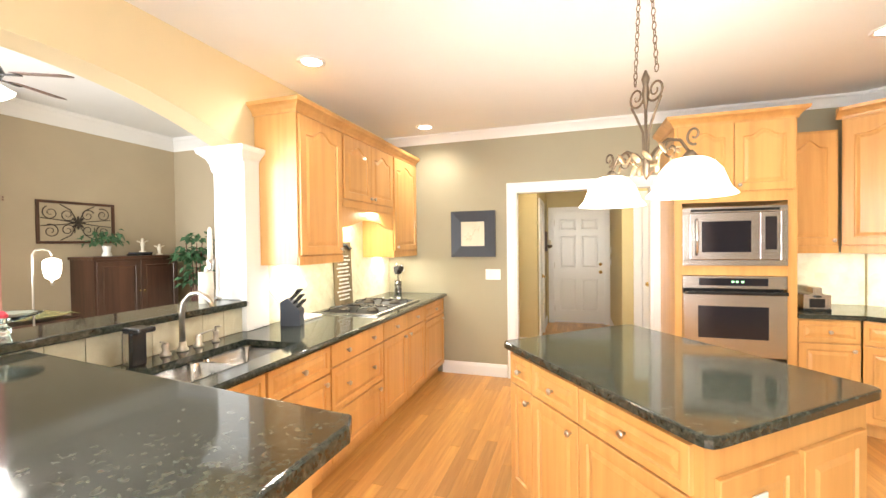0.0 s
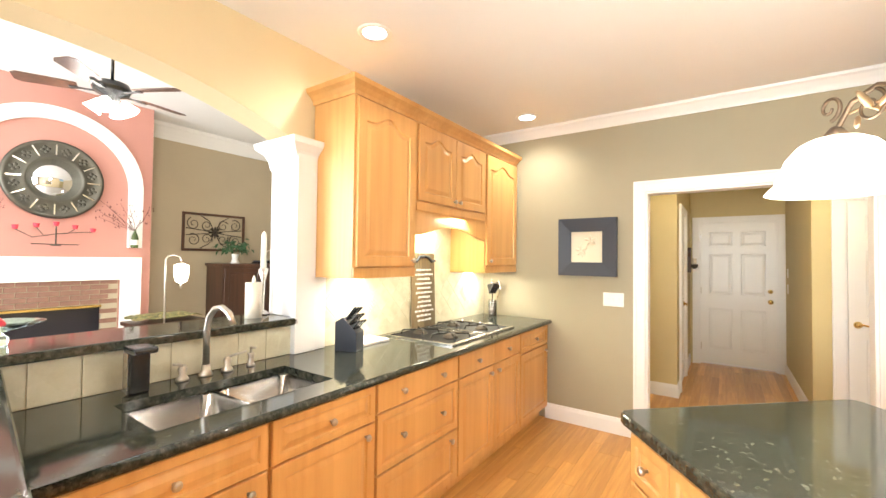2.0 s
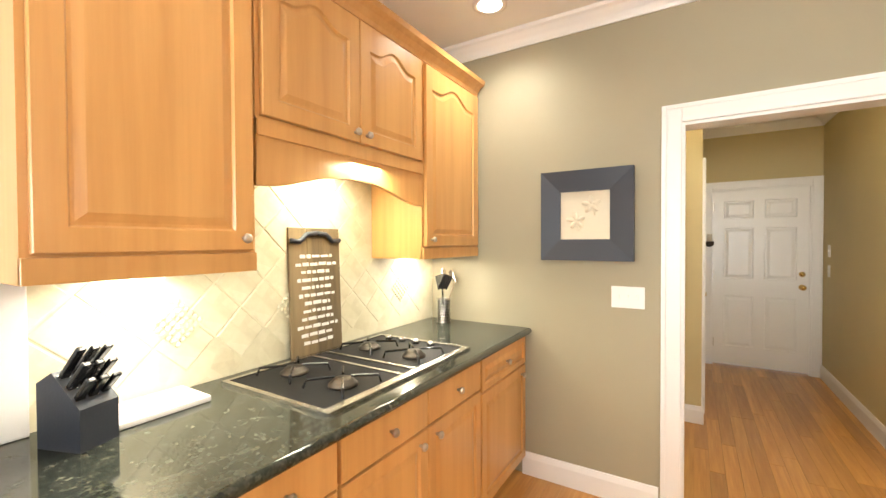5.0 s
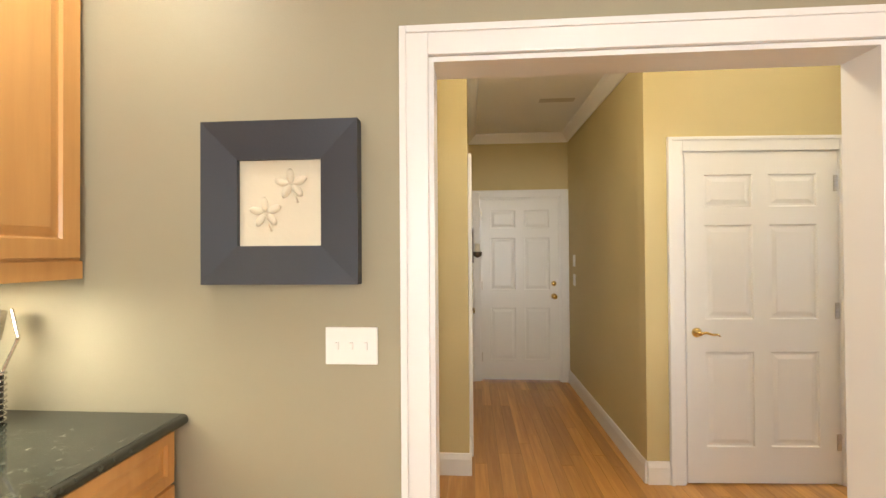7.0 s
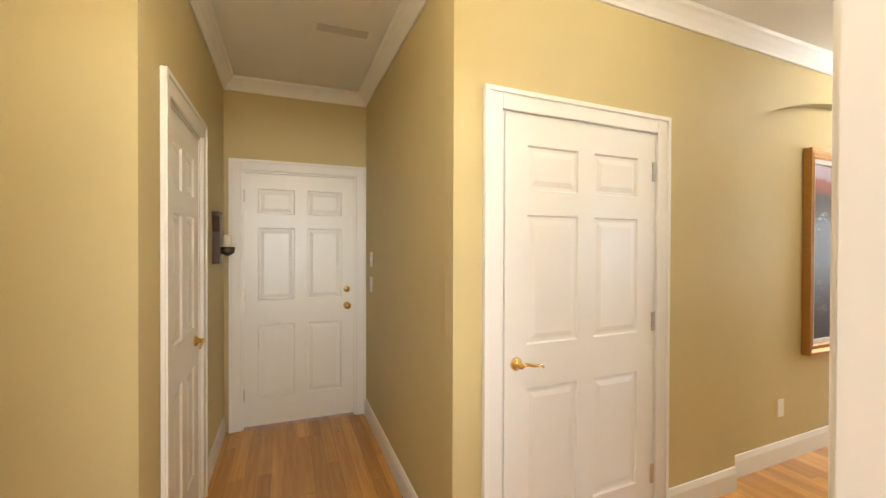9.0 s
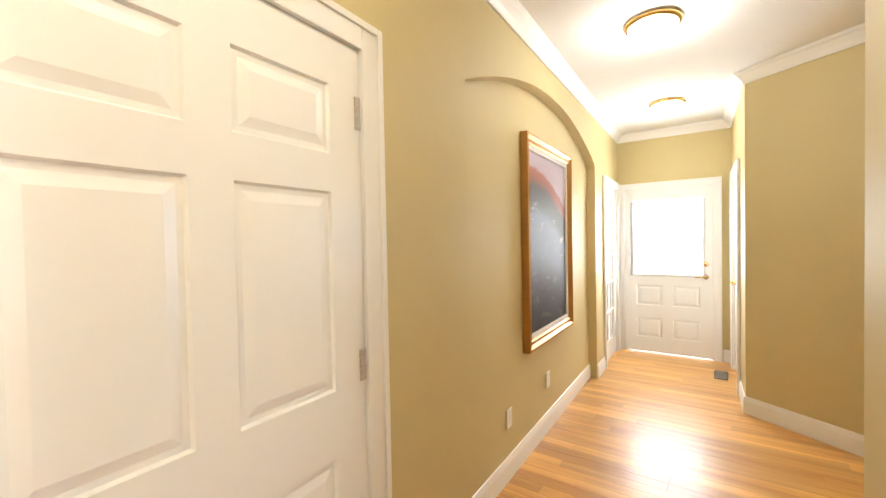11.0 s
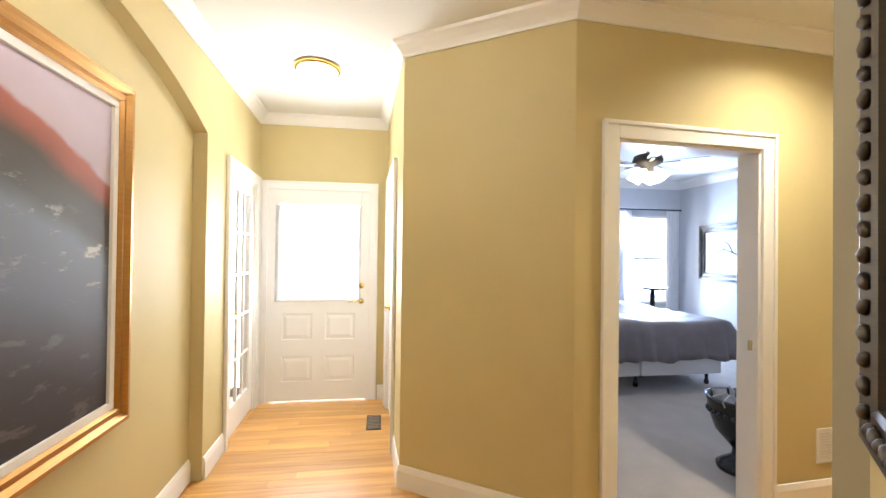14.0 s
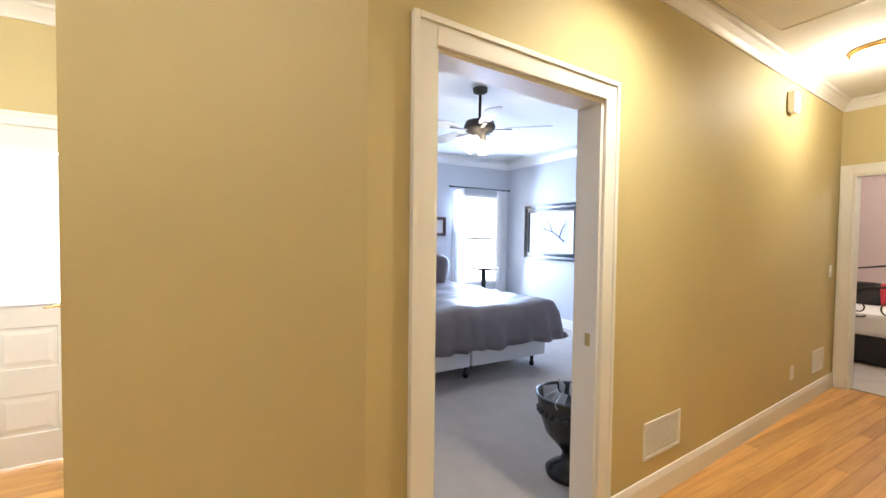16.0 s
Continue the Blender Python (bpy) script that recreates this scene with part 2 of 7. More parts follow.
def box(bm, x0, y0, z0, x1, y1, z1, bev=0.0):
    if x1 < x0:
        x0, x1 = x1, x0
    if y1 < y0:
        y0, y1 = y1, y0
    if z1 < z0:
        z0, z1 = z1, z0
    g = bmesh.ops.create_cube(bm, size=1, matrix=Matrix.LocRotScale(((x0 + x1) / 2, (y0 + y1) / 2, (z0 + z1) / 2), None, (x1 - x0, y1 - y0, z1 - z0)))
    if bev:
        es = list({e for v in g["verts"] for e in v.link_edges})
        bmesh.ops.bevel(bm, geom=es, offset=bev, segments=2, affect="EDGES", profile=0.6)
    return bm


def boxes(*dims, bev=0.0):
    bm = bmn()
    for d in dims:
        box(bm, *d, bev=bev)
    return bm


def prism(bm, pts, a, b, bev=0.0):
    """A polygon in xy raised from a to b."""
    lo = [bm.verts.new((x, y, a)) for x, y in pts]
    hi = [bm.verts.new((x, y, b)) for x, y in pts]
    n = len(pts)
    top = bm.faces.new(hi)
    bm.faces.new(lo[::-1])
    for i in range(n):
        bm.faces.new((lo[i], lo[(i + 1) % n], hi[(i + 1) % n], hi[i]))
    if bev:
        bmesh.ops.bevel(bm, geom=list(top.edges), offset=bev, segments=3, affect="EDGES", profile=0.6)
    return bm


def lathe(bm, prof, seg=24, at=(0, 0, 0), wave=0.0, lobes=8):
    """Radius and height pairs turned round the z axis."""
    rings = []
    for r, z in prof:
        rings.append([bm.verts.new((at[0] + max(r, 1e-4) * (1 + wave * math.cos(lobes * a)) * math.cos(a), at[1] + max(r, 1e-4) * (1 + wave * math.cos(lobes * a)) * math.sin(a), at[2] + z)) for a in (2 * math.pi * i / seg for i in range(seg))])
    for p, q in zip(rings, rings[1:]):
        for i in range(seg):
            bm.faces.new((p[i], p[(i + 1) % seg], q[(i + 1) % seg], q[i]))
    bm.faces.new(rings[0][::-1])
    bm.faces.new(rings[-1])
    return bm


def tube(bm, pts, r, seg=8, taper=1.0):
    """A round rod along a line of points."""
    pts = [Vector(p) for p in pts]
    rings = []
    n = len(pts)
    side = None
    for i, p in enumerate(pts):
        d = (pts[min(i + 1, n - 1)] - pts[max(i - 1, 0)]).normalized()
        if side is None:
            side = d.orthogonal().normalized()
        side = (side - d * side.dot(d))
        side = side.normalized() if side.length > 1e-5 else d.orthogonal().normalized()
        up = d.cross(side)
        rr = r * (1 + (taper - 1) * i / max(1, n - 1))
        rings.append([bm.verts.new(p + rr * (math.cos(a) * side + math.sin(a) * up)) for a in (2 * math.pi * k / seg for k in range(seg))])
    for p, q in zip(rings, rings[1:]):
        for k in range(seg):
            bm.faces.new((p[k], p[(k + 1) % seg], q[(k + 1) % seg], q[k]))
    bm.faces.new(rings[0][::-1])
    bm.faces.new(rings[-1])
    return bm


def sweep(bm, prof, p0, p1, m0=0.0, m1=0.0):
    """A moulding from p0 to p1 (xy). prof: (out, z) pairs, out to the left of the run. m0, m1: how far each end is lengthened per metre of out."""
    p0, p1 = Vector((*p0, 0)), Vector((*p1, 0))
    d = (p1 - p0).normalized()
    out = Vector((-d.y, d.x, 0))
    a = [bm.verts.new(p0 + out * o - d * m0 * o + Vector((0, 0, z))) for o, z in prof]
    b = [bm.verts.new(p1 + out * o + d * m1 * o + Vector((0, 0, z))) for o, z in prof]
    n = len(prof)
    for i in range(n):
        bm.faces.new((a[i], a[(i + 1) % n], b[(i + 1) % n], b[i]))
    bm.faces.new(a[::-1])
    bm.faces.new(b)
    return bm


def run_moulding(name, prof, line, mat, label):
    """One moulding along a line of xy points, mitred at its corners; out is to the left."""
    bm = bmn()
    for i in range(len(line) - 1):
        def turn(a, b, c):
            u, v = (Vector(b) - Vector(a)).normalized(), (Vector(c) - Vector(b)).normalized()
            return math.tan(math.atan2(u.x * v.y - u.y * v.x, u.dot(v)) / 2)
        m0 = -turn(line[i - 1], line[i], line[i + 1]) if i > 0 else 0
        m1 = -turn(line[i], line[i + 1], line[i + 2]) if i + 2 < len(line) else 0
        sweep(bm, prof, line[i], line[i + 1], m0, m1)
    return tagged(part(name, bm, mat), label, "trim", kind="structure")


def crown_profile(zc, s=0.095):
    return [(0.001, zc - s), (0.012, zc - s), (0.016, zc - s * 0.85), (0.03, zc - s * 0.62), (0.058, zc - s * 0.3), (0.074, zc - s * 0.2), (0.08, zc - s * 0.05), (0.08, zc - 0.001), (0.001, zc - 0.001)]


BASEB = [(0.001, 0.001), (0.016, 0.001), (0.016, 0.105), (0.011, 0.125), (0.008, 0.137), (0.001, 0.14)]


def wall(name, p0, p1, z1, mat, label, thick=0.12, holes=(), z0=0.0, arches=()):
    """A wall whose seen face runs from p0 to p1 with the room to the left; holes: (u0, u1, z0, z1); arches: (u0, u1, sill, spring, rise)."""
    p0, p1 = Vector((*p0, 0)), Vector((*p1, 0))
    d = (p1 - p0).normalized()
    n = Vector((d.y, -d.x, 0))
    L = (p1 - p0).length
    bm = bmn()

    def slab(pts):
        a = [bm.verts.new(p0 + d * u + Vector((0, 0, z))) for u, z in pts]
        b = [bm.verts.new(p0 + d * u + n * thick + Vector((0, 0, z))) for u, z in pts]
        k = len(pts)
        bm.faces.new(a)
        bm.faces.new(b[::-1])
        for i in range(k):
            bm.faces.new((a[i], b[i], b[(i + 1) % k], a[(i + 1) % k]))

    cuts = sorted([(h[0], h[1], h[2], [(h[0], h[3]), (h[1], h[3])]) for h in holes] + [(u0, u1, s, [(u0 + (u1 - u0) * i / 24, sp + rise * (1 - (2 * i / 24 - 1) ** 2)) for i in range(25)]) for u0, u1, s, sp, rise in arches])
    u = 0.0
    for a, b, sill, top in cuts:
        if a > u + 1e-4:
            slab([(u, z0), (a, z0), (a, z1), (u, z1)])
        if sill > z0 + 1e-3:
            slab([(a, z0), (b, z0), (b, sill), (a, sill)])
        for (ua, za), (ub, zb) in zip(top, top[1:]):
            slab([(ua, za), (ub, zb), (ub, z1), (ua, z1)])
        u = b
    if L > u + 1e-4:
        slab([(u, z0), (L, z0), (L, z1), (u, z1)])
    bmesh.ops.remove_doubles(bm, verts=bm.verts, dist=1e-5)
    return tagged(part(name, bm, mat), label, "wall", kind="structure")


def panel_slab(w, h, t, panels, depth=0.009):
    """A slab in xz (front towards -y) with sunk, raised-field panels (x0, z0, x1, z1)."""
    bm = bmn()
    xs = sorted({0, w} | {p[0] for p in panels} | {p[2] for p in panels})
    zs = sorted({0, h} | {p[1] for p in panels} | {p[3] for p in panels})
    grid = {(x, z): bm.verts.new((x, -t, z)) for x in xs for z in zs}
    back = {(x, z): bm.verts.new((x, 0, z)) for x in (0, w) for z in (0, h)}
    for x0, x1 in zip(xs, xs[1:]):
        for z0, z1 in zip(zs, zs[1:]):
            cx, cz = (x0 + x1) / 2, (z0 + z1) / 2
            ring = [grid[x0, z0], grid[x1, z0], grid[x1, z1], grid[x0, z1]]
            if any(p[0] < cx < p[2] and p[1] < cz < p[3] for p in panels):
                prev = ring
                for ins, dy in ((0.006, depth), (0.02, depth), (0.045, 0.002)):
                    ins = min(ins, (x1 - x0) * 0.45, (z1 - z0) * 0.45)
                    cur = [bm.verts.new((x, -t + dy, z)) for x, z in ((x0 + ins, z0 + ins), (x1 - ins, z0 + ins), (x1 - ins, z1 - ins), (x0 + ins, z1 - ins))]
                    for i in range(4):
                        bm.faces.new((prev[i], prev[(i + 1) % 4], cur[(i + 1) % 4], cur[i]))
                    prev = cur
                bm.faces.new(prev)
            else:
                bm.faces.new(ring)
    bm.faces.new([back[0, 0], back[0, h], back[w, h], back[w, 0]])
    bm.faces.new([grid[x, 0] for x in xs] + [back[w, 0], back[0, 0]])
    bm.faces.new([grid[x, h] for x in reversed(xs)] + [back[0, h], back[w, h]])
    bm.faces.new([grid[0, z] for z in reversed(zs)] + [back[0, 0], back[0, h]])
    bm.faces.new([grid[w, z] for z in zs] + [back[w, h], back[w, 0]])
    return bm


def cabinet_front(w, h, t=0.02, arch=0.0, rail=0.055):
    """A raised-panel cabinet door; arch: the height of a cathedral top."""
    bm = bmn()
    n = 17

    def ring(ins, y, ar):
        top = h - ins - 0.0
        pts = [(ins, ins), (w - ins, ins)]
        for i in range(n):
            s = i / (n - 1)
            k = 0.0
            if ar:
                c = abs(2 * s - 1)
                k = ar * (1 - (0.5 + 0.5 * math.cos(math.pi * min(1, c / 0.72))))
            pts.append((w - ins - (w - 2 * ins) * s, top - k))
        return [bm.verts.new((x, y, z)) for x, z in pts]

    loops = [ring(0, 0, 0), ring(0, -t + 0.003, 0), ring(0.003, -t, 0), ring(rail, -t, arch), ring(rail + 0.006, -t + 0.009, arch), ring(rail + 0.014, -t + 0.009, arch), ring(rail + 0.036, -t + 0.002, arch)]
    if min(w, h) < 2.3 * (rail + 0.036):
        loops = loops[:3]
    for p, q in zip(loops, loops[1:]):
        k = len(p)
        for i in range(k):
            bm.faces.new((p[i], p[(i + 1) % k], q[(i + 1) % k], q[i]))
    bm.faces.new(loops[-1])
    bm.faces.new(loops[0][::-1])
    return bm


def knob(parent, x, y, z, mat=None, r=0.016):
    bm = lathe(bmn(), [(0.006, 0), (0.006, 0.012), (r * 0.8, 0.016), (r, 0.022), (r * 0.85, 0.029), (r * 0.4, 0.032)], 14)
    bm.transform(pose(x, y, z, 90))
    return part("knob", bm, mat or NICKEL, parent, "brushed nickel knob", True)

# ---- structure ----
H = 2.74
GH = 3.63
# kitchen: floor level 0, back wall y 4.73, west wall x -1.55
wall("wall_north", (2.96, 4.73), (-1.55, 4.73), H, OLIVE, "taupe painted kitchen wall with a wide cased doorway", 0.12, [(1.63, 2.98, 0, 2.05)])
wall("wall_west", (-1.55, 4.73), (-1.55, -2.9), GH, CREAM, "cream kitchen wall with an arched pass-through over the bar", 0.2, arches=[(2.26, 4.5, 1.08, 2.15, 0.22)])
wall("wall_south", (-1.55, -2.9), (3.62, -2.9), H, OLIVE, "taupe kitchen wall with a wide window", 0.15, [(0.55, 3.35, 0.7, 2.3)])
wall("wall_east", (3.62, -2.9), (3.62, 4.2), H, OLIVE, "taupe painted kitchen wall", 0.12)
# hall north of the kitchen
wall("wall_hall_south", (-1.75, 4.853), (3.02, 4.853), H, GOLD, "golden painted hall wall beside the kitchen doorway", 0.003, [(1.73, 3.08, 0, 2.05)])
wall("wall_hall_mirror", (3.02, 4.853), (3.79, 4.08), H, GOLD, "golden angled hall wall with a framed mirror", 0.1)
wall("wall_hall_inner", (3.79, 4.08), (3.79, -0.65), H, GOLD, "golden painted wall of the bedroom hall", 0.045)
wall("wall_hall_end", (3.79, -0.65), (5.28, -0.65), H, GOLD, "golden hall end wall with a cased bedroom doorway", 0.12, [(0.56, 1.38, 0, 2.04)])
wall("wall_bedroom", (5.27, -0.65), (4.945, 4.2), H, GOLD, "golden hall wall with a cased bedroom doorway", 0.12, [(3.70, 4.622, 0, 2.05)])
wall("wall_chamfer", (4.945, 4.2), (5.52, 5.05), H, GOLD, "golden angled hall wall", 0.1)
wall("wall_side_door", (5.52, 5.05), (7.06, 5.13), H, GOLD, "golden hall wall beside the back door", 0.12, [(0.51, 1.29, 0, 2.04)])
wall("wall_back_door", (7.06, 5.1), (7.06, 6.34), H, GOLD, "golden hall wall with the glazed back door", 0.15, [(0.20, 1.15, 0, 2.03)])
# north wall of the long hall, with a shallow arched niche
NW = (1.185, 6.06)
NE = (7.06, 6.33)
wall("wall_hall_north", NE, NW, H, GOLD, "golden hall wall with a shallow arched picture niche", 0.09, [(0.130, 0.871, 0, 2.04), (4.710, 5.656, 0, 2.045)], arches=[(1.321, 4.014, 0.0, 2.18, 0.285)])
wall("wall_niche_back", (5.9, 6.357), (2.9, 6.219), H, GOLD, "golden wall at the back of the picture niche", 0.08)
# short hall to the garage door
wall("wall_corridor_east", (1.185, 6.15), (1.185, 8.04), H, GOLD, "golden painted corridor wall", 0.1)
wall("wall_corridor_end", (1.3, 8.04), (0.0, 8.04), H, GOLD, "golden corridor wall above the garage door", 0.12, [(0.20, 1.09, 0, 2.04)])
wall("wall_corridor_west", (0.09, 8.04), (0.09, 6.1), H, GOLD, "golden corridor wall with a white door", 0.1, [(0.93, 1.62, 0, 2.05)])
wall("wall_hall_west", (-0.01, 6.1), (-1.75, 6.1), H, GOLD, "golden painted hall wall", 0.12)
wall("wall_hall_close", (-1.75, 6.1), (-1.75, 4.85), H, GOLD, "golden painted hall wall", 0.1)
wall("wall_behind_closet", (2.5, 6.9), (1.3, 6.9), H, GOLD, "plain closet back wall", 0.1)
# great room
wall("wall_great_north", (-1.75, 6.35), (-7.0, 6.35), GH, TAN, "tan great room wall", 0.15)
wall("wall_great_west", (-7.0, 6.35), (-7.0, -1.9), GH, TAN, "tan great room wall with a fireplace", 0.15)
wall("wall_great_south", (-7.0, -1.9), (-1.75, -1.9), GH, TAN, "tan great room wall with a large window", 0.15, [(0.9, 4.3, 0.7, 3.1)])
wall("wall_great_east", (-1.752, -1.9), (-1.752, 0.0), GH, TAN, "tan great room wall", 0.002)
# bedrooms
wall("wall_bed_south", (5.43, -0.2), (9.75, -0.2), H, BEDWALL, "pale grey bedroom wall with a framed picture", 0.1)
wall("wall_bed_east", (9.75, -0.2), (9.75, 4.92), H, BEDWALL, "pale grey bedroom wall with a bright window", 0.12, [(0.25, 1.12, 0.62, 2.15)])
wall("wall_bed_north", (9.75, 4.92), (5.5, 4.92), H, BEDWALL, "pale grey bedroom wall", 0.004)
wall("wall_bed_west", (5.07, 4.2), (5.368, -0.2), H, BEDWALL, "pale grey bedroom wall beside the door", 0.003, [(0.215, 1.15, 0, 2.05)])
wall("wall_rose_south", (3.0, -3.9), (7.0, -3.9), H, ROSE, "pale rose bedroom wall", 0.1)
wall("wall_rose_west", (3.0, -0.78), (3.0, -3.9), H, ROSE, "pale rose bedroom wall", 0.1)
wall("wall_rose_east", (7.0, -3.9), (7.0, -0.78), H, ROSE, "pale rose bedroom wall", 0.1)
wall("wall_rose_north", (7.0, -0.775), (5.2, -0.775), H, ROSE, "pale rose bedroom wall", 0.004)

tagged(part("ceiling", boxes((-1.55, -2.9, H, 3.75, 4.86, H + 0.1)), CEIL), "white flat kitchen ceiling", "ceiling", kind="structure")
tagged(part("ceiling_hall", boxes((-1.75, 4.86, H, 7.3, 8.2, H + 0.1), (3.75, -0.77, H, 5.98, 4.86, H + 0.1)), CEIL), "white hall ceiling", "ceiling", kind="structure")
tagged(part("ceiling_great_room", boxes((-7.15, -2.05, GH, -1.6, 6.5, GH + 0.1)), CEIL), "high white great room ceiling", "ceiling", kind="structure")
tagged(part("ceiling_bedroom", boxes((5.7, -0.3, H + 0.06, 9.9, 4.95, H + 0.16), (5.0, -0.3, H + 0.11, 5.75, 4.95, H + 0.21)), CEIL), "white bedroom ceiling", "ceiling", kind="structure")
tagged(part("ceiling_rose_room", boxes((2.9, -4.0, H, 7.1, -0.77, H + 0.1)), CEIL), "white bedroom ceiling", "ceiling", kind="structure")

CK = crown_profile(H)
run_moulding("crown_moulding", CK, [(3.62, 4.21), (2.96, 4.73), (-1.55, 4.73)], WHITE, "white crown moulding along the kitchen ceiling")
run_moulding("crown_moulding_hall", CK, [(5.27, -0.65), (4.945, 4.2), (5.52, 5.05), (7.06, 5.13), (7.06, 6.33), (1.185, 6.06), (1.185, 8.04), (0.09, 8.04), (0.09, 6.1), (-1.75, 6.1)], WHITE, "white crown moulding along the hall ceiling")
run_moulding("crown_moulding_end", CK, [(-1.75, 4.853), (3.02, 4.853), (3.79, 4.08), (3.79, -0.65), (5.27, -0.65)], WHITE, "white crown moulding along the hall ceiling")
run_moulding("crown_moulding_great", crown_profile(GH, 0.26), [(-1.75, 6.35), (-7.0, 6.35), (-7.0, 3.5)], WHITE, "deep white crown moulding of the great room")
run_moulding("crown_moulding_bed", CK[:-2] + [(0.08, H + 0.055), (0.001, H + 0.055)], [(5.44, -0.2), (9.75, -0.2), (9.75, 4.8)], WHITE, "white crown moulding of the bedroom")
for _l in ([(-0.12, 4.73), (-0.87, 4.73)], [(1.185, 6.06), (1.185, 8.01)], [(3.045, 6.1455), (2.448, 6.1180)], [(1.318, 6.0661), (1.185, 6.06)], [(5.735, 6.349), (3.06, 6.2264)], [(6.10, 6.2859), (5.75, 6.2698)], [(4.956, 4.06), (4.945, 4.2), (5.52, 5.05), (5.94, 5.072)], [(6.9, 5.122), (7.06, 5.13), (7.06, 5.21)], [(5.268, -0.62), (5.027, 2.95)], [(0.09, 6.33), (0.09, 6.1), (-1.75, 6.1)], [(0.09, 8.0), (0.09, 7.22)], [(5.40, -0.2), (9.75, -0.2), (9.75, 4.8)]):
    run_moulding("baseboard", BASEB, _l, WHITE, "white moulded baseboard")


def casing(name, p0, p1, h, w=0.09, label="white moulded door casing", thick=0.14, both=True):
    """Casing and jambs round an opening of clear width p0 to p1 in the face of a wall with the room to the left."""
    a, b = Vector((*p0, 0)), Vector((*p1, 0))
    d = (b - a).normalized()
    L = (b - a).length
    m = Matrix.Translation(a) @ Matrix.Rotation(math.atan2(d.y, d.x), 4, "Z")
    ob = thing(name, m, label, "door frame", kind="structure")
    # local: x along, y to the room
    for nm, dims in (("casing_side", (-w, 0.002, 0, 0, 0.02, h + w)), ("casing_side", (L, 0.002, 0, L + w, 0.02, h + w)), ("casing_head", (0, 0.002, h, L, 0.02, h + w))):
        bm = box(bmn(), *dims, bev=0.004)
        part(nm, bm, WHITE, ob)
    for nm, dims in (("casing_edge", (-w, 0.02, 0, -w + 0.022, 0.028, h + w)), ("casing_edge", (L + w - 0.022, 0.02, 0, L + w, 0.028, h + w)), ("casing_edge", (-w + 0.022, 0.02, h + w - 0.022, L + w - 0.022, 0.028, h + w))):
        part(nm, box(bmn(), *dims, bev=0.003), WHITE, ob)
    for nm, dims in (("jamb", (-0.002, -thick, 0, 0.016, 0.002, h)), ("jamb", (L - 0.016, -thick, 0, L + 0.002, 0.002, h)), ("jamb_head", (0.016, -thick, h - 0.016, L - 0.016, 0.002, h))):
        part(nm, box(bmn(), *dims), WHITE, ob)
    return ob


casing("doorway_kitchen", (1.33, 4.73), (-0.02, 4.73), 2.05, 0.09, "white cased opening from kitchen to hall", 0.126)
casing("doorway_kitchen_hall_side", (-0.02, 4.858), (1.33, 4.858), 2.05, 0.09, "white cased opening seen from the hall", 0.003)
casing("door_frame_garage", (1.10, 8.04), (0.21, 8.04), 2.04, 0.083, "white moulded frame of the garage door", 0.1)
casing("door_frame_west", (0.09, 7.11), (0.09, 6.42), 2.05, 0.085, "white moulded frame of the corridor door", 0.09)


def on_north(x):
    return 6.06 + (x - 1.185) * 0.27 / 5.875


casing("door_frame_closet", (2.355, on_north(2.355)), (1.41, on_north(1.41)), 2.045, 0.09, "white moulded frame of the closet door", 0.05)
casing("door_frame_french", (6.93, on_north(6.93)), (6.19, on_north(6.19)), 2.04, 0.085, "white moulded frame of the glazed door", 0.085)
casing("door_frame_side", (6.029, 5.0764), (6.808, 5.1169), 2.04, 0.085, "white moulded frame of the side door", 0.1)
casing("door_frame_back", (7.06, 5.30), (7.06, 6.25), 2.03, 0.08, "white moulded frame of the back door", 0.12)
casing("door_frame_bedroom", (5.0226, 3.0417), (4.9610, 3.9617), 2.05, 0.092, "cream moulded bedroom door frame", 0.13)
casing("door_frame_end", (4.35, -0.65), (5.17, -0.65), 2.04, 0.09, "cream moulded bedroom door frame", 0.13)


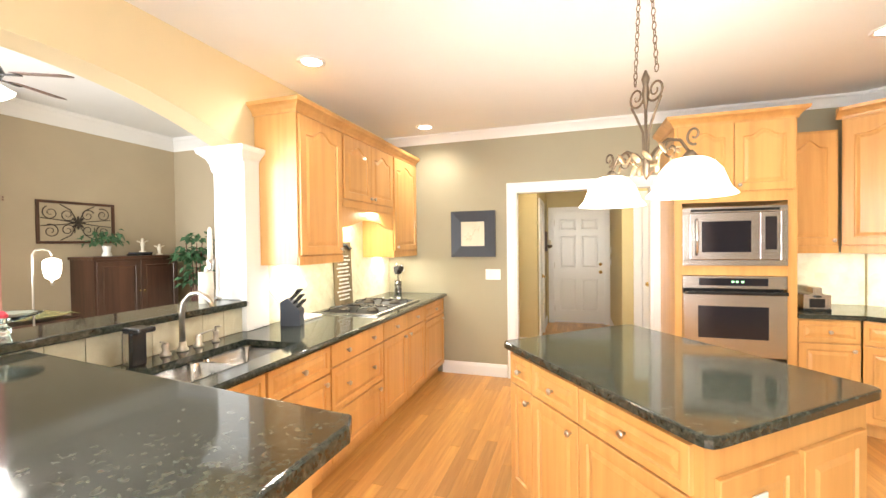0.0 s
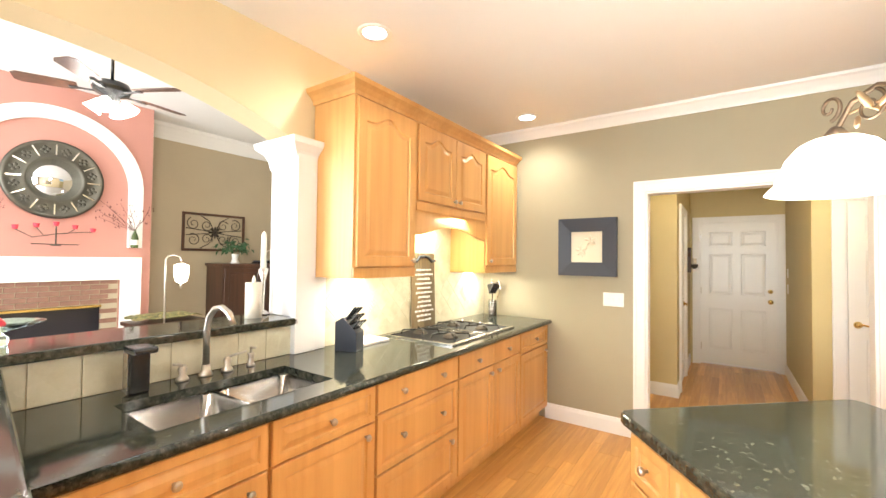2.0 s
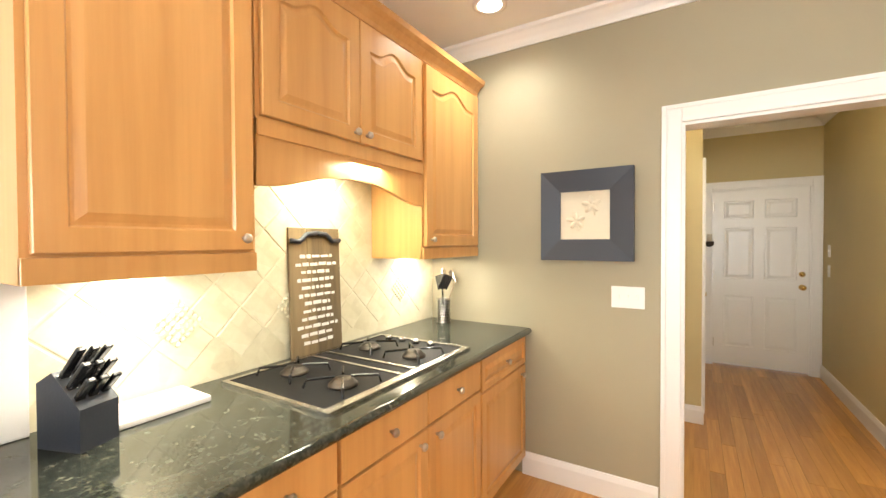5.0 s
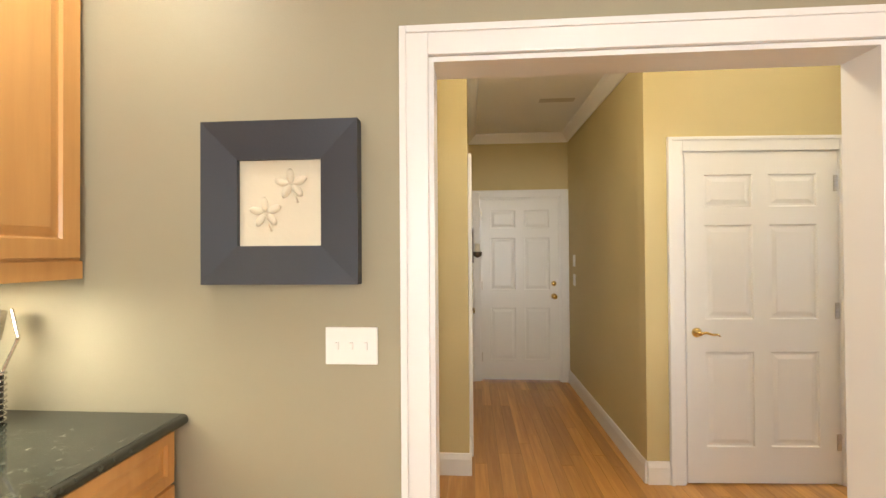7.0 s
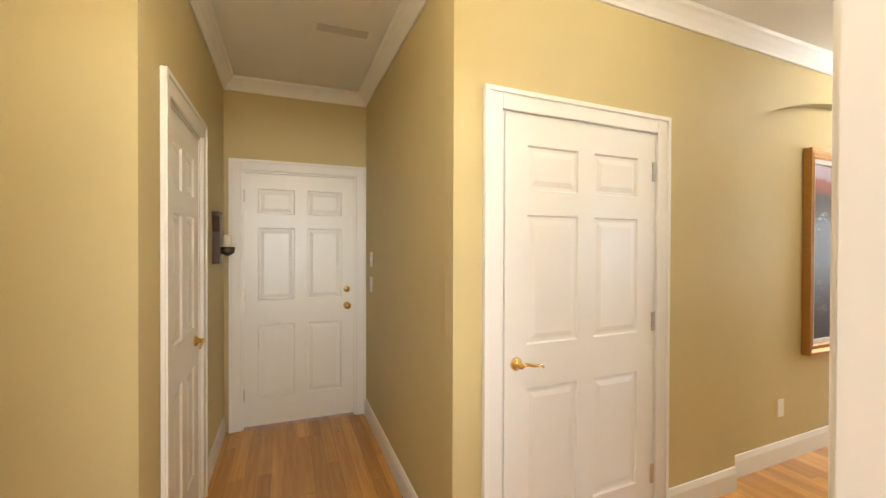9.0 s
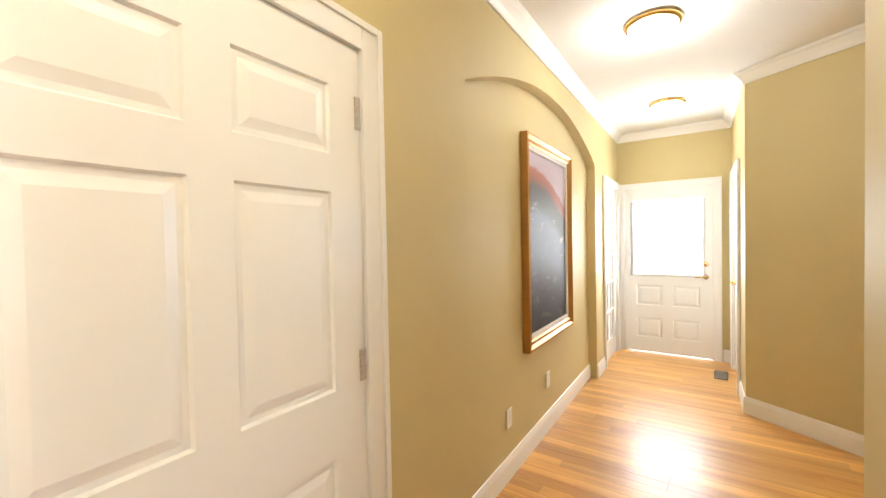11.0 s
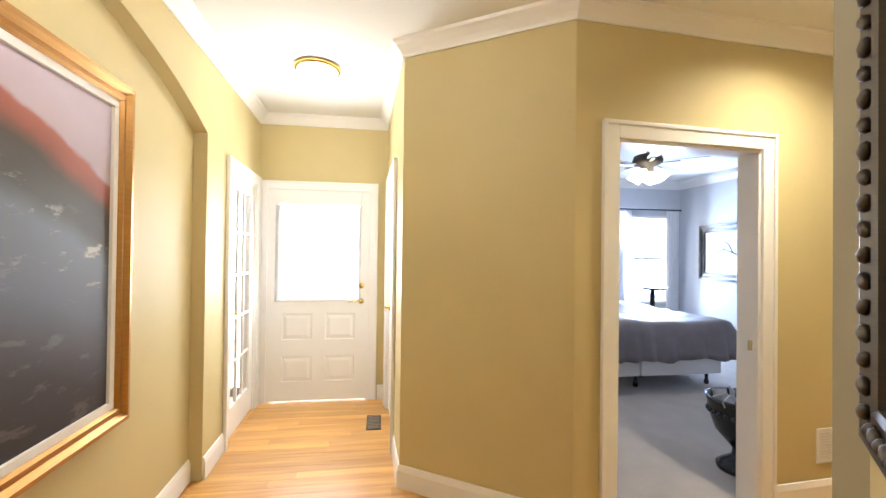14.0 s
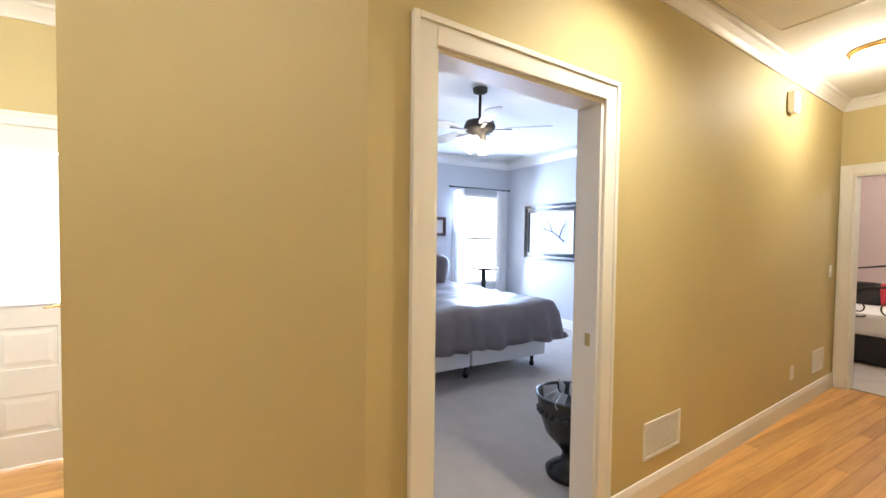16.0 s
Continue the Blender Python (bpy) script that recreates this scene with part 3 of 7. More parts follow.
# ---- doors ----
def six_panel(name, m, w, h, label, lever_x, hinge_x=None, deadbolt=False, knobz=0.93):
    ob = thing(name, m, label, "door", kind="structure")
    s, c = 0.115, 0.10
    pw = (w - 2 * s - c) / 2
    cols = ((s, s + pw), (s + pw + c, w - s))
    rows = ((0.22, 0.80), (1.0, 1.58), (1.69, h - 0.13))
    part("slab", panel_slab(w, h, 0.035, [(x0, z0, x1, z1) for x0, x1 in cols for z0, z1 in rows]), DOORWHITE, ob)
    sg = 1 if lever_x < w / 2 else -1
    bm = lathe(bmn(), [(0.030, 0), (0.030, 0.006), (0.022, 0.014), (0.012, 0.02), (0.012, 0.045)], 18)
    bm.transform(pose(lever_x, -0.035, knobz, 90))
    if deadbolt:
        lathe(bm2 := bmn(), [(0.014, 0.04), (0.026, 0.05), (0.029, 0.062), (0.02, 0.075)], 18)
        bm2.transform(pose(lever_x, -0.035, knobz, 90))
        part("door_knob", bm2, BRASS, ob, "round brass knob", True)
        b3 = lathe(bmn(), [(0.028, 0), (0.028, 0.008), (0.02, 0.016)], 18)
        b3.transform(pose(lever_x, -0.035, knobz + 0.14, 90))
        part("deadbolt", b3, BRASS, ob, "brass deadbolt", True)
    else:
        lv = tube(bmn(), [(lever_x, -0.078, knobz), (lever_x + sg * 0.03, -0.08, knobz + 0.006), (lever_x + sg * 0.07, -0.08, knobz - 0.006), (lever_x + sg * 0.10, -0.08, knobz - 0.004), (lever_x + sg * 0.115, -0.078, knobz - 0.016)], 0.009, 10, 0.6)
        part("lever", lv, BRASS, ob, "curved brass lever handle", True)
    part("rosette", bm, BRASS, ob, "round brass rosette", True)
    if hinge_x is not None:
        for z in (0.2, 1.0, 1.78):
            part("hinge", box(bmn(), hinge_x - 0.012, -0.042, z, hinge_x + 0.012, -0.034, z + 0.1, bev=0.003), NICKEL, ob, "dull metal hinge")
    return ob


def turned(x, y, deg, z=0.0):
    return pose(x, y, z, 0, 0, deg)


six_panel("door_1", turned(0.215, 8.095, 0, 0.012), 0.88, 2.02, "white six-panel door to the garage, closed", 0.81, 0.01, True)
_a = math.degrees(math.atan2(0.27, 5.875))
six_panel("door_2", turned(1.427, on_north(1.427) + 0.024, _a, 0.012), 0.911, 2.02, "white six-panel closet door, closed", 0.06, 0.906, knobz=0.92)
six_panel("door_3", turned(0.052, 6.436, 90, 0.012), 0.658, 2.02, "white six-panel door in the corridor, closed", 0.06 + 0.50, 0.02)
six_panel("door_4", turned(6.793, 5.066, 182.97, 0.012), 0.75, 2.02, "white six-panel side door, closed", 0.06)

# glazed back door with a blind
bd = thing("door_5", turned(7.10, 6.234, -90, 0.012), "white half-glazed back door with closed blind", "door", kind="structure")
W5 = 0.92
part("lower_panel", panel_slab(W5, 0.945, 0.04, [(0.12, 0.18, 0.40, 0.42), (0.52, 0.18, 0.80, 0.42), (0.12, 0.58, 0.40, 0.83), (0.52, 0.58, 0.80, 0.83)]), DOORWHITE, bd)
part("stile", boxes((0, -0.04, 0.945, 0.07, 0, 2.01), bev=0.003), DOORWHITE, bd)
part("stile", boxes((W5 - 0.07, -0.04, 0.945, W5, 0, 2.01), bev=0.003), DOORWHITE, bd)
part("top_rail", boxes((0.07, -0.04, 1.91, W5 - 0.07, 0, 2.01), bev=0.003), DOORWHITE, bd)
part("glazing_bead", boxes((0.07, -0.045, 0.945, W5 - 0.07, -0.002, 0.965), (0.07, -0.045, 1.89, W5 - 0.07, -0.002, 1.91), (0.07, -0.045, 0.965, 0.085, -0.002, 1.89), (W5 - 0.085, -0.045, 0.965, W5 - 0.07, -0.002, 1.89)), WHITE, bd)
_p = part("pane", boxes((0.085, -0.008, 0.965, W5 - 0.085, -0.004, 1.89)), GLASS, bd)
_p.visible_shadow = False
_g = lathe(bmn(), [(0.028, 0), (0.028, 0.006), (0.012, 0.014), (0.012, 0.045)], 16)
_g.transform(pose(W5 - 0.06, -0.04, 0.95, 90))
part("rosette", _g, BRASS, bd, "round brass rosette", True)
part("lever", tube(bmn(), [(W5 - 0.06, -0.085, 0.95), (W5 - 0.11, -0.088, 0.955), (W5 - 0.17, -0.085, 0.945)], 0.009, 8, 0.6), BRASS, bd, "curved brass lever handle", True)
_g = lathe(bmn(), [(0.028, 0), (0.028, 0.01), (0.018, 0.018)], 16)
_g.transform(pose(W5 - 0.06, -0.04, 1.1, 90))
part("deadbolt", _g, BRASS, bd, "brass deadbolt", True)
blind = thing("blind", turned(7.045, 6.19, -90, 0.965), "white slatted blind on the back door", "blind")
_sl = bmn()
box(_sl, 0, -0.001, -0.0125, 0.80, 0.001, 0.0125)
_sl.transform(pose(0, 0, 0, 28))
_sm = mesh_of(_sl, VOILE)
for _i in range(39):
    _o = new("slat", _sm)
    _o.parent = blind
    _o.location = (0.01, 0.003, 0.01 + _i * 0.0235)
part("head_rail", boxes((0, -0.012, 0.925, 0.82, 0.015, 0.955)), PLASTIC, blind)

# glazed side door with fifteen lites
fd = thing("door_6", turned(6.206, on_north(6.206) + 0.045, _a, 0.012), "white french door with fifteen glass lites, closed", "door", kind="structure")
_w = 0.705
part("stile", boxes((0, -0.035, 0, 0.10, 0, 2.02), bev=0.003), DOORWHITE, fd)
part("stile", boxes((_w - 0.10, -0.035, 0, _w, 0, 2.02), bev=0.003), DOORWHITE, fd)
part("bottom_rail", boxes((0.10, -0.035, 0, _w - 0.10, 0, 0.22), bev=0.003), DOORWHITE, fd)
part("top_rail", boxes((0.10, -0.035, 1.91, _w - 0.10, 0, 2.02), bev=0.003), DOORWHITE, fd)
for _i in range(1, 3):
    part("muntin", boxes((0.10 + _i * 0.168 - 0.010, -0.032, 0.22, 0.10 + _i * 0.168 + 0.010, -0.006, 1.91)), DOORWHITE, fd)
for _i in range(1, 5):
    part("muntin", boxes((0.10, -0.030, 0.22 + _i * 0.338 - 0.010, _w - 0.10, -0.008, 0.22 + _i * 0.338 + 0.010)), DOORWHITE, fd)
for _i in range(3):
    for _j in range(5):
        part("pane", boxes((0.112 + _i * 0.168, -0.02, 0.232 + _j * 0.338, 0.256 + _i * 0.168, -0.016, 0.546 + _j * 0.338)), GLASS, fd).visible_shadow = False
part("lever", tube(bmn(), [(0.05, -0.035, 0.95), (0.05, -0.08, 0.95), (0.09, -0.082, 0.955), (0.15, -0.08, 0.945)], 0.009, 8, 0.7), BRASS, fd, "curved brass lever handle", True)
wall("wall_sunroom", (7.06, 7.6), (5.6, 7.6), H, WHITE, "plain white sunroom wall", 0.1)
tagged(part("backdrop", boxes((8.2, 4.9, -0.2, 8.25, 7.0, 3.0)), OUT), "bright overexposed daylight outside the back door", "backdrop", kind="structure")
tagged(part("backdrop_bedroom", boxes((10.6, -1.0, -0.2, 10.65, 2.2, 3.2)), OUT), "bright overexposed daylight outside the bedroom", "backdrop", kind="structure")

# ---- floors ----
tagged(part("floor_base", boxes((-1.75, -2.9, -0.1, 7.3, 8.2, -0.012), (-7.2, -2.1, -0.1, -1.75, 6.5, -0.012), (3.7, -0.77, -0.2, 5.5, -2.9, -0.012)), OAKS), "oak subfloor under the planks", "floor", kind="structure")
tagged(part("floor_carpet", prism(bmn(), [(5.31, -0.2), (9.8, -0.2), (9.8, 4.95), (5.5, 4.95), (5.02, 4.2)], -0.011, 0.004), CARPET), "pale grey bedroom carpet", "carpet", kind="structure")
tagged(part("floor_carpet_rose", boxes((3.0, -3.9, -0.011, 7.0, -0.72, 0.004)), CARPET), "pale bedroom carpet", "carpet", kind="structure")
tagged(part("floor_great_room", boxes((-7.0, -1.9, -0.011, -1.75, 6.35, 0.0)), CARPET), "pale great room carpet", "carpet", kind="structure")

# ---- kitchen ----


def base_unit(m, w, rows, label, depth=0.62, h=0.875, top=None, toe=0.10, group=""):
    """A base cabinet: rows are (z0, z1, count, knobs) fronts from the top down."""
    ob = thing("base_cabinet", m, label, "cabinet", group)
    part("body", boxes((0, 0, toe, w, depth, top or h), (0, 0.06, 0, w, depth, toe)), MAPLE, ob)
    if top:
        part("face_rail", boxes((0, 0, top, w, 0.02, h)), MAPLE, ob)
    for z0, z1, count, kn in rows:
        fw = (w - 0.006 * (count + 1)) / count
        for i in range(count):
            x = 0.006 + i * (fw + 0.006)
            nm = "drawer_front" if z1 - z0 < 0.3 else "door"
            bm = cabinet_front(fw, z1 - z0, 0.02, 0.0, 0.05 if z1 - z0 > 0.3 else 0.032)
            bm.transform(Matrix.Translation((x, -0.001, z0)))
            f = part(nm, bm, MAPLE, ob)
            for kx in ((0.5,) if kn == 1 else (0.25, 0.75)) if nm == "drawer_front" else ((0.88 if (i % 2 == 0) else 0.12,)):
                knob(f, x + fw * kx, -0.021, (z0 + z1) / 2 if nm == "drawer_front" else z1 - 0.045)
    return ob


def west(y, x=-0.87):
    return pose(x, y, 0, 0, 0, 90)


G1 = "cabinets along the sink wall"
DD = [(0.70, 0.865, 1, 1), (0.115, 0.69, 1, 1)]
base_unit(west(1.24), 0.635, DD, "honey maple base cabinet under the sink", top=0.66, group=G1)
base_unit(west(1.88), 0.55, DD, "honey maple base cabinet with drawer and door", top=0.66, group=G1)
base_unit(west(2.435), 0.725, [(0.725, 0.865, 1, 2), (0.43, 0.715, 1, 2), (0.115, 0.42, 1, 2)], "honey maple three-drawer base cabinet", group=G1)
base_unit(west(3.165), 0.935, [(0.725, 0.865, 2, 1), (0.115, 0.715, 2, 1)], "honey maple base cabinet under the cooktop", group=G1)
base_unit(west(4.105), 0.615, DD, "honey maple base cabinet beside the end wall", group=G1)

# worktop with a sink cut-out
wt = thing("worktop", pose(0, 0, 0), "polished dark green granite worktop with sink cut-out", "worktop")
_ys = (1.50, 2.275)
for _d3 in ((-1.545, 1.20, 0.878, -0.83, 1.55, 0.915), (-1.545, 2.265, 0.878, -0.83, 4.725, 0.915), (-1.545, 1.55, 0.878, -1.345, 2.265, 0.915), (-0.965, 1.55, 0.878, -0.83, 2.265, 0.915)):
    part("slab", boxes(_d3), GRANITE, wt)
_b = bmn()
tube(_b, [(-0.83, 1.2, 0.8965), (-0.83, 4.725, 0.8965)], 0.0185, 10)
part("bullnose_edge", _b, GRANITE, wt, smooth=True)

sink = thing("sink", pose(-1.155, 1.9075, 0.878), "double-bowl stainless steel undermount sink", "sink")
for _y0, _y1 in ((-0.360, -0.012), (0.012, 0.360)):
    _b = bmn()
    _o = [(-0.192, _y0), (0.192, _y0), (0.192, _y1), (-0.192, _y1)]
    lo = [_b.verts.new((x * 0.9, _y0 + (y - _y0) * 0.9 + (_y1 - _y0) * 0.05, -0.19)) for x, y in _o]
    hi = [_b.verts.new((x, y, 0.0)) for x, y in _o]
    _b.faces.new(lo)
    for i in range(4):
        _b.faces.new((lo[i], lo[(i + 1) % 4], hi[(i + 1) % 4], hi[i]))
    bmesh.ops.bevel(_b, geom=[e for e in _b.edges if not e.is_boundary], offset=0.04, segments=4, affect="EDGES")
    _m = part("bowl", _b, STEEL, sink, smooth=True)
    _m.modifiers.new("wall", "SOLIDIFY").thickness = -0.004
    part("drain", lathe(bmn(), [(0.045, -0.188), (0.043, -0.183), (0.02, -0.186)], 18, (0, (_y0 + _y1) / 2, 0)), NICKEL, sink, "round drain strainer", True)
part("rim", boxes((-0.2, -0.012, -0.02, 0.2, 0.012, -0.006), bev=0.003), STEEL, sink)

fc = thing("faucet", pose(-1.475, 1.94, 0.915) @ Matrix.Diagonal((1, 1, 0.88, 1)), "brushed nickel arched faucet beside the sink", "faucet")
part("base", lathe(bmn(), [(0.03, 0), (0.03, 0.01), (0.02, 0.03), (0.018, 0.06)], 18), NICKEL, fc, smooth=True)
part("spout", tube(bmn(), [(0, 0, 0.05), (0, 0, 0.24), (0.015, 0.002, 0.31), (0.06, 0.006, 0.36), (0.115, 0.01, 0.37), (0.165, 0.014, 0.345), (0.20, 0.017, 0.29)], 0.015, 12, 0.95), NICKEL, fc, smooth=True)
for _dy in (-0.10, 0.10):
    _h = lathe(bmn(), [(0.028, 0), (0.026, 0.012), (0.014, 0.03), (0.02, 0.06), (0.012, 0.08)], 16, (0.0, _dy, 0))
    tube(_h, [(0, _dy, 0.075), (0.02, _dy + (0.03 if _dy > 0 else -0.02), 0.088), (0.03, _dy + (0.08 if _dy > 0 else -0.05), 0.098)], 0.008, 8, 0.7)
    part("handle", _h, NICKEL, fc, "nickel lever handle", True)
part("soap_pump", tube(lathe(bmn(), [(0.022, 0), (0.02, 0.012), (0.014, 0.02), (0.014, 0.06), (0.018, 0.075)], 14, (0, 0.22, 0)), [(0, 0.22, 0.07), (0, 0.22, 0.105), (0.04, 0.22, 0.11)], 0.007, 8), NICKEL, fc, "nickel soap pump", True)

sd = thing("soap_dispenser", pose(-1.42, 1.655, 0.915), "black and silver automatic soap dispenser beside the sink", "soap dispenser")
part("body", boxes((-0.04, -0.035, 0.0, 0.02, 0.035, 0.17), bev=0.012), BLACK, sd, smooth=False)
part("spout", boxes((-0.045, -0.042, 0.168, 0.075, 0.042, 0.195), bev=0.01), BLACK, sd)
part("silver_side", boxes((-0.043, -0.04, 0.01, 0.0, -0.036, 0.168), (-0.043, -0.04, 0.01, -0.039, 0.036, 0.168)), STEEL, sd)

# raised bar: a ledge along the pass-through and a peninsula
lg = thing("bar_ledge", pose(0, 0, 0), "polished dark green granite bar ledge under the arch", "ledge")
part("slab", box(bmn(), -1.86, 0.25, 1.085, -1.50, 2.46, 1.125, bev=0.008), GRANITE, lg)
pn = thing("peninsula", pose(0, 0, 0), "raised granite-topped peninsula with maple end panel", "counter")
_c = [(-1.49, 0.45), (0.10, 0.45), (0.115, 1.05), (0.085, 1.11), (-1.49, 1.285)]
part("top", prism(bmn(), _c, 1.045, 1.085, 0.012), GRANITE, pn, "polished dark green granite")
part("body", boxes((-1.54, 0.62, 0.0, -0.03, 1.10, 1.045)), MAPLE, pn)
_b = cabinet_front(0.44, 0.86, 0.02)
_b.transform(pose(-0.029, 0.64, 0.12, 0, 0, 90))
part("end_panel", _b, MAPLE, pn)
_b = cabinet_front(0.50, 0.70, 0.02)
_b.transform(pose(-0.08, 1.101, 0.12, 0, 0, 180))
part("side_panel", _b, MAPLE, pn)

# tiled backsplash: diagonal travertine tiles under the cabinets, small tiles under the ledge
bs = tagged(new("backsplash"), "cream tumbled travertine tiles set on the diagonal", "backsplash", kind="structure")
part("grout", boxes((-1.549, 2.475, 0.916, -1.543, 4.728, 1.86)), TRAV, bs, "pale grout bed")
_s = 0.150
_tb = bmn()
_pt = [(-1, 0), (0, -1), (1, 0), (0, 1)]
_q = [_tb.verts.new((0.0, a * (_s - 0.004) * 0.7071, b * (_s - 0.004) * 0.7071)) for a, b in _pt]
_q2 = [_tb.verts.new((0.0035, a * (_s - 0.013) * 0.7071, b * (_s - 0.013) * 0.7071)) for a, b in _pt]
for i in range(4):
    _tb.faces.new((_q[i], _q[(i + 1) % 4], _q2[(i + 1) % 4], _q2[i]))
_tb.faces.new(_q2)
_tm = mesh_of(_tb, TRAV)
_d = _s * 0.7071
for _r in range(14):
    for _k in range(12):
        _y, _z = 2.55 + 2 * _d * _k + (_d if _r % 2 else 0), 0.975 + _d * _r
        if 2.48 + _d < _y < 4.72 - _d and 0.916 + _d * 0.9 <= _z < 1.75 and (_z < 1.30 or 3.2 + _d < _y < 4.1 - _d):
            _o = new("tile", _tm)
            _o.parent = bs
            _o.location = (-1.543, _y, _z)
# raised flower-like relief inserts
for _y in (3.05, 3.55, 4.35):
    _b = bmn()
    for _i in range(6):
        for _j in range(6):
            if _i + _j < 11:
                lathe(_b, [(0.012, 0), (0.009, 0.006), (0.003, 0.009)], 6, (( _i - 2.5) * 0.022, (_j - 2.5) * 0.022, 0))
    _b.transform(Matrix.Translation((-1.537, _y, 1.16)) @ Matrix.Rotation(math.pi / 2, 4, "Y") @ Matrix.Rotation(math.pi / 4, 4, "Z"))
    part("relief_tile", _b, TRAV, bs, "carved relief tile")
bl = tagged(new("backsplash_low"), "cream stone tiles under the bar ledge", "backsplash", kind="structure")
for _i in range(8):
    part("tile", box(bmn(), -1.549, 1.20 + _i * 0.155, 0.917, -1.541, 1.352 + _i * 0.155, 1.083, bev=0.002), TRAV, bl)

# column at the end of the pass-through
col = thing("column", pose(-1.65, 2.535, 1.126), "white painted column with flared capital on the bar", "column", kind="structure")
part("shaft", boxes((-0.125, -0.09, 0.0, 0.125, 0.058, 0.89), bev=0.004), WHITE, col)
_cap = bmn()
_pr = [(0.0, 0.87), (0.008, 0.89), (0.014, 0.93), (0.03, 0.965), (0.058, 0.99), (0.07, 1.0), (0.075, 1.02), (0.075, 1.035), (0.0, 1.035)]
prev = None
for o, z in _pr[:-1]:
    ring = [_cap.verts.new(p) for p in ((-0.127 - o, -0.092 - o, z), (0.127 + o, -0.092 - o, z), (0.127 + o, 0.058, z), (-0.127 - o, 0.058, z))]
    if prev:
        for i in range(4):
            _cap.faces.new((prev[i], prev[(i + 1) % 4], ring[(i + 1) % 4], ring[i]))
    prev = ring
_cap.faces.new(prev)
part("capital", _cap, WHITE, col)
# slim pilaster under the wall cabinet
tagged(part("pilaster", boxes((-1.548, 2.435, 0.917, -1.50, 2.572, 2.10), (-1.548, 2.576, 0.917, -1.512, 2.66, 1.36), bev=0.004), WHITE), "white painted pilaster beside the cabinet", "pilaster", kind="structure")


# wall cabinets
def upper(m, w, z0, z1, count, label, depth=0.35, skirt=0.06, arch=0.06, side=0.93, group=""):
    ob = thing("wall_cabinet", m, label, "cabinet", group)
    part("body", boxes((0, 0, z0, w, depth, z1)), MAPLE, ob)
    if skirt:
        part("light_rail", boxes((0.0, -0.012, z0, w, 0.012, z0 + skirt), bev=0.003), MAPLE, ob)
    fw = (w - 0.02 - 0.006 * (count + 1)) / count
    for i in range(count):
        x = 0.01 + 0.006 + i * (fw + 0.006)
        bm = cabinet_front(fw, z1 - z0 - skirt - 0.03, 0.02, arch, 0.06)
        bm.transform(Matrix.Translation((x, -0.001, z0 + skirt + 0.008)))
        d = part("door", bm, MAPLE, ob)
        knob(d, x + fw * (side if count == 1 else 0.93 if i % 2 == 0 else 0.07), -0.021, z0 + skirt + 0.045)
    return ob


G2 = "wall cabinets over the cooktop"
upper(west(2.575, -1.19), 0.55, 1.355, 2.41, 1, "honey maple wall cabinet with cathedral door", group=G2)
upper(west(3.13, -1.19), 0.955, 1.86, 2.41, 2, "honey maple double-door wall cabinet above the cooktop", skirt=0.0, arch=0.05, group=G2)
upper(west(4.09, -1.19), 0.635, 1.355, 2.41, 1, "honey maple wall cabinet with cathedral door", side=0.07, group=G2)
hd = thing("hood_valance", west(3.13, -1.19), "arched maple range hood valance between the wall cabinets", "range hood")
_b = bmn()
_f, _k = [], []
for i in range(21):
    s = i / 20
    z = 1.635 + 0.075 * (1 - (0.5 + 0.5 * math.cos(math.pi * min(1, 2 * min(s, 1 - s) / 0.9))) )
    _f.append((_b.verts.new((0.955 * s, -0.004, z)), _b.verts.new((0.955 * s, -0.004, 1.86)), _b.verts.new((0.955 * s, 0.02, z)), _b.verts.new((0.955 * s, 0.02, 1.86))))
for p, q in zip(_f, _f[1:]):
    _b.faces.new((p[0], q[0], q[1], p[1]))
    _b.faces.new((p[2], p[3], q[3], q[2]))
    _b.faces.new((p[0], p[2], q[2], q[0]))
part("valance", _b, MAPLE, hd)
part("lip", boxes((0, -0.014, 1.80, 0.955, -0.004, 1.855), bev=0.004), MAPLE, hd)
part("liner", boxes((0.02, 0.03, 1.80, 0.935, 0.32, 1.855)), STEEL, hd, "steel hood liner")


def cornice(name, line, z, label, mat=None):
    ob = thing(name, pose(0, 0, 0), label, "cornice")
    prof = [(0.0, z), (0.01, z), (0.014, z + 0.02), (0.035, z + 0.045), (0.06, z + 0.06), (0.066, z + 0.085), (0.0, z + 0.085)]
    bm = bmn()
    for i in range(len(line) - 1):
        def turn(a, b, c):
            u, v = (Vector(b) - Vector(a)).normalized(), (Vector(c) - Vector(b)).normalized()
            return math.tan(math.atan2(u.x * v.y - u.y * v.x, u.dot(v)) / 2)
        sweep(bm, prof, line[i], line[i + 1], -turn(line[i - 1], line[i], line[i + 1]) if i > 0 else 0, -turn(line[i], line[i + 1], line[i + 2]) if i + 2 < len(line) else 0)
    part("moulding", bm, mat or MAPLE, ob)
    return ob


cornice("cabinet_cornice", [(-1.19, 4.725), (-1.19, 2.575), (-1.545, 2.575)], 2.40, "honey maple crown on the wall cabinets")

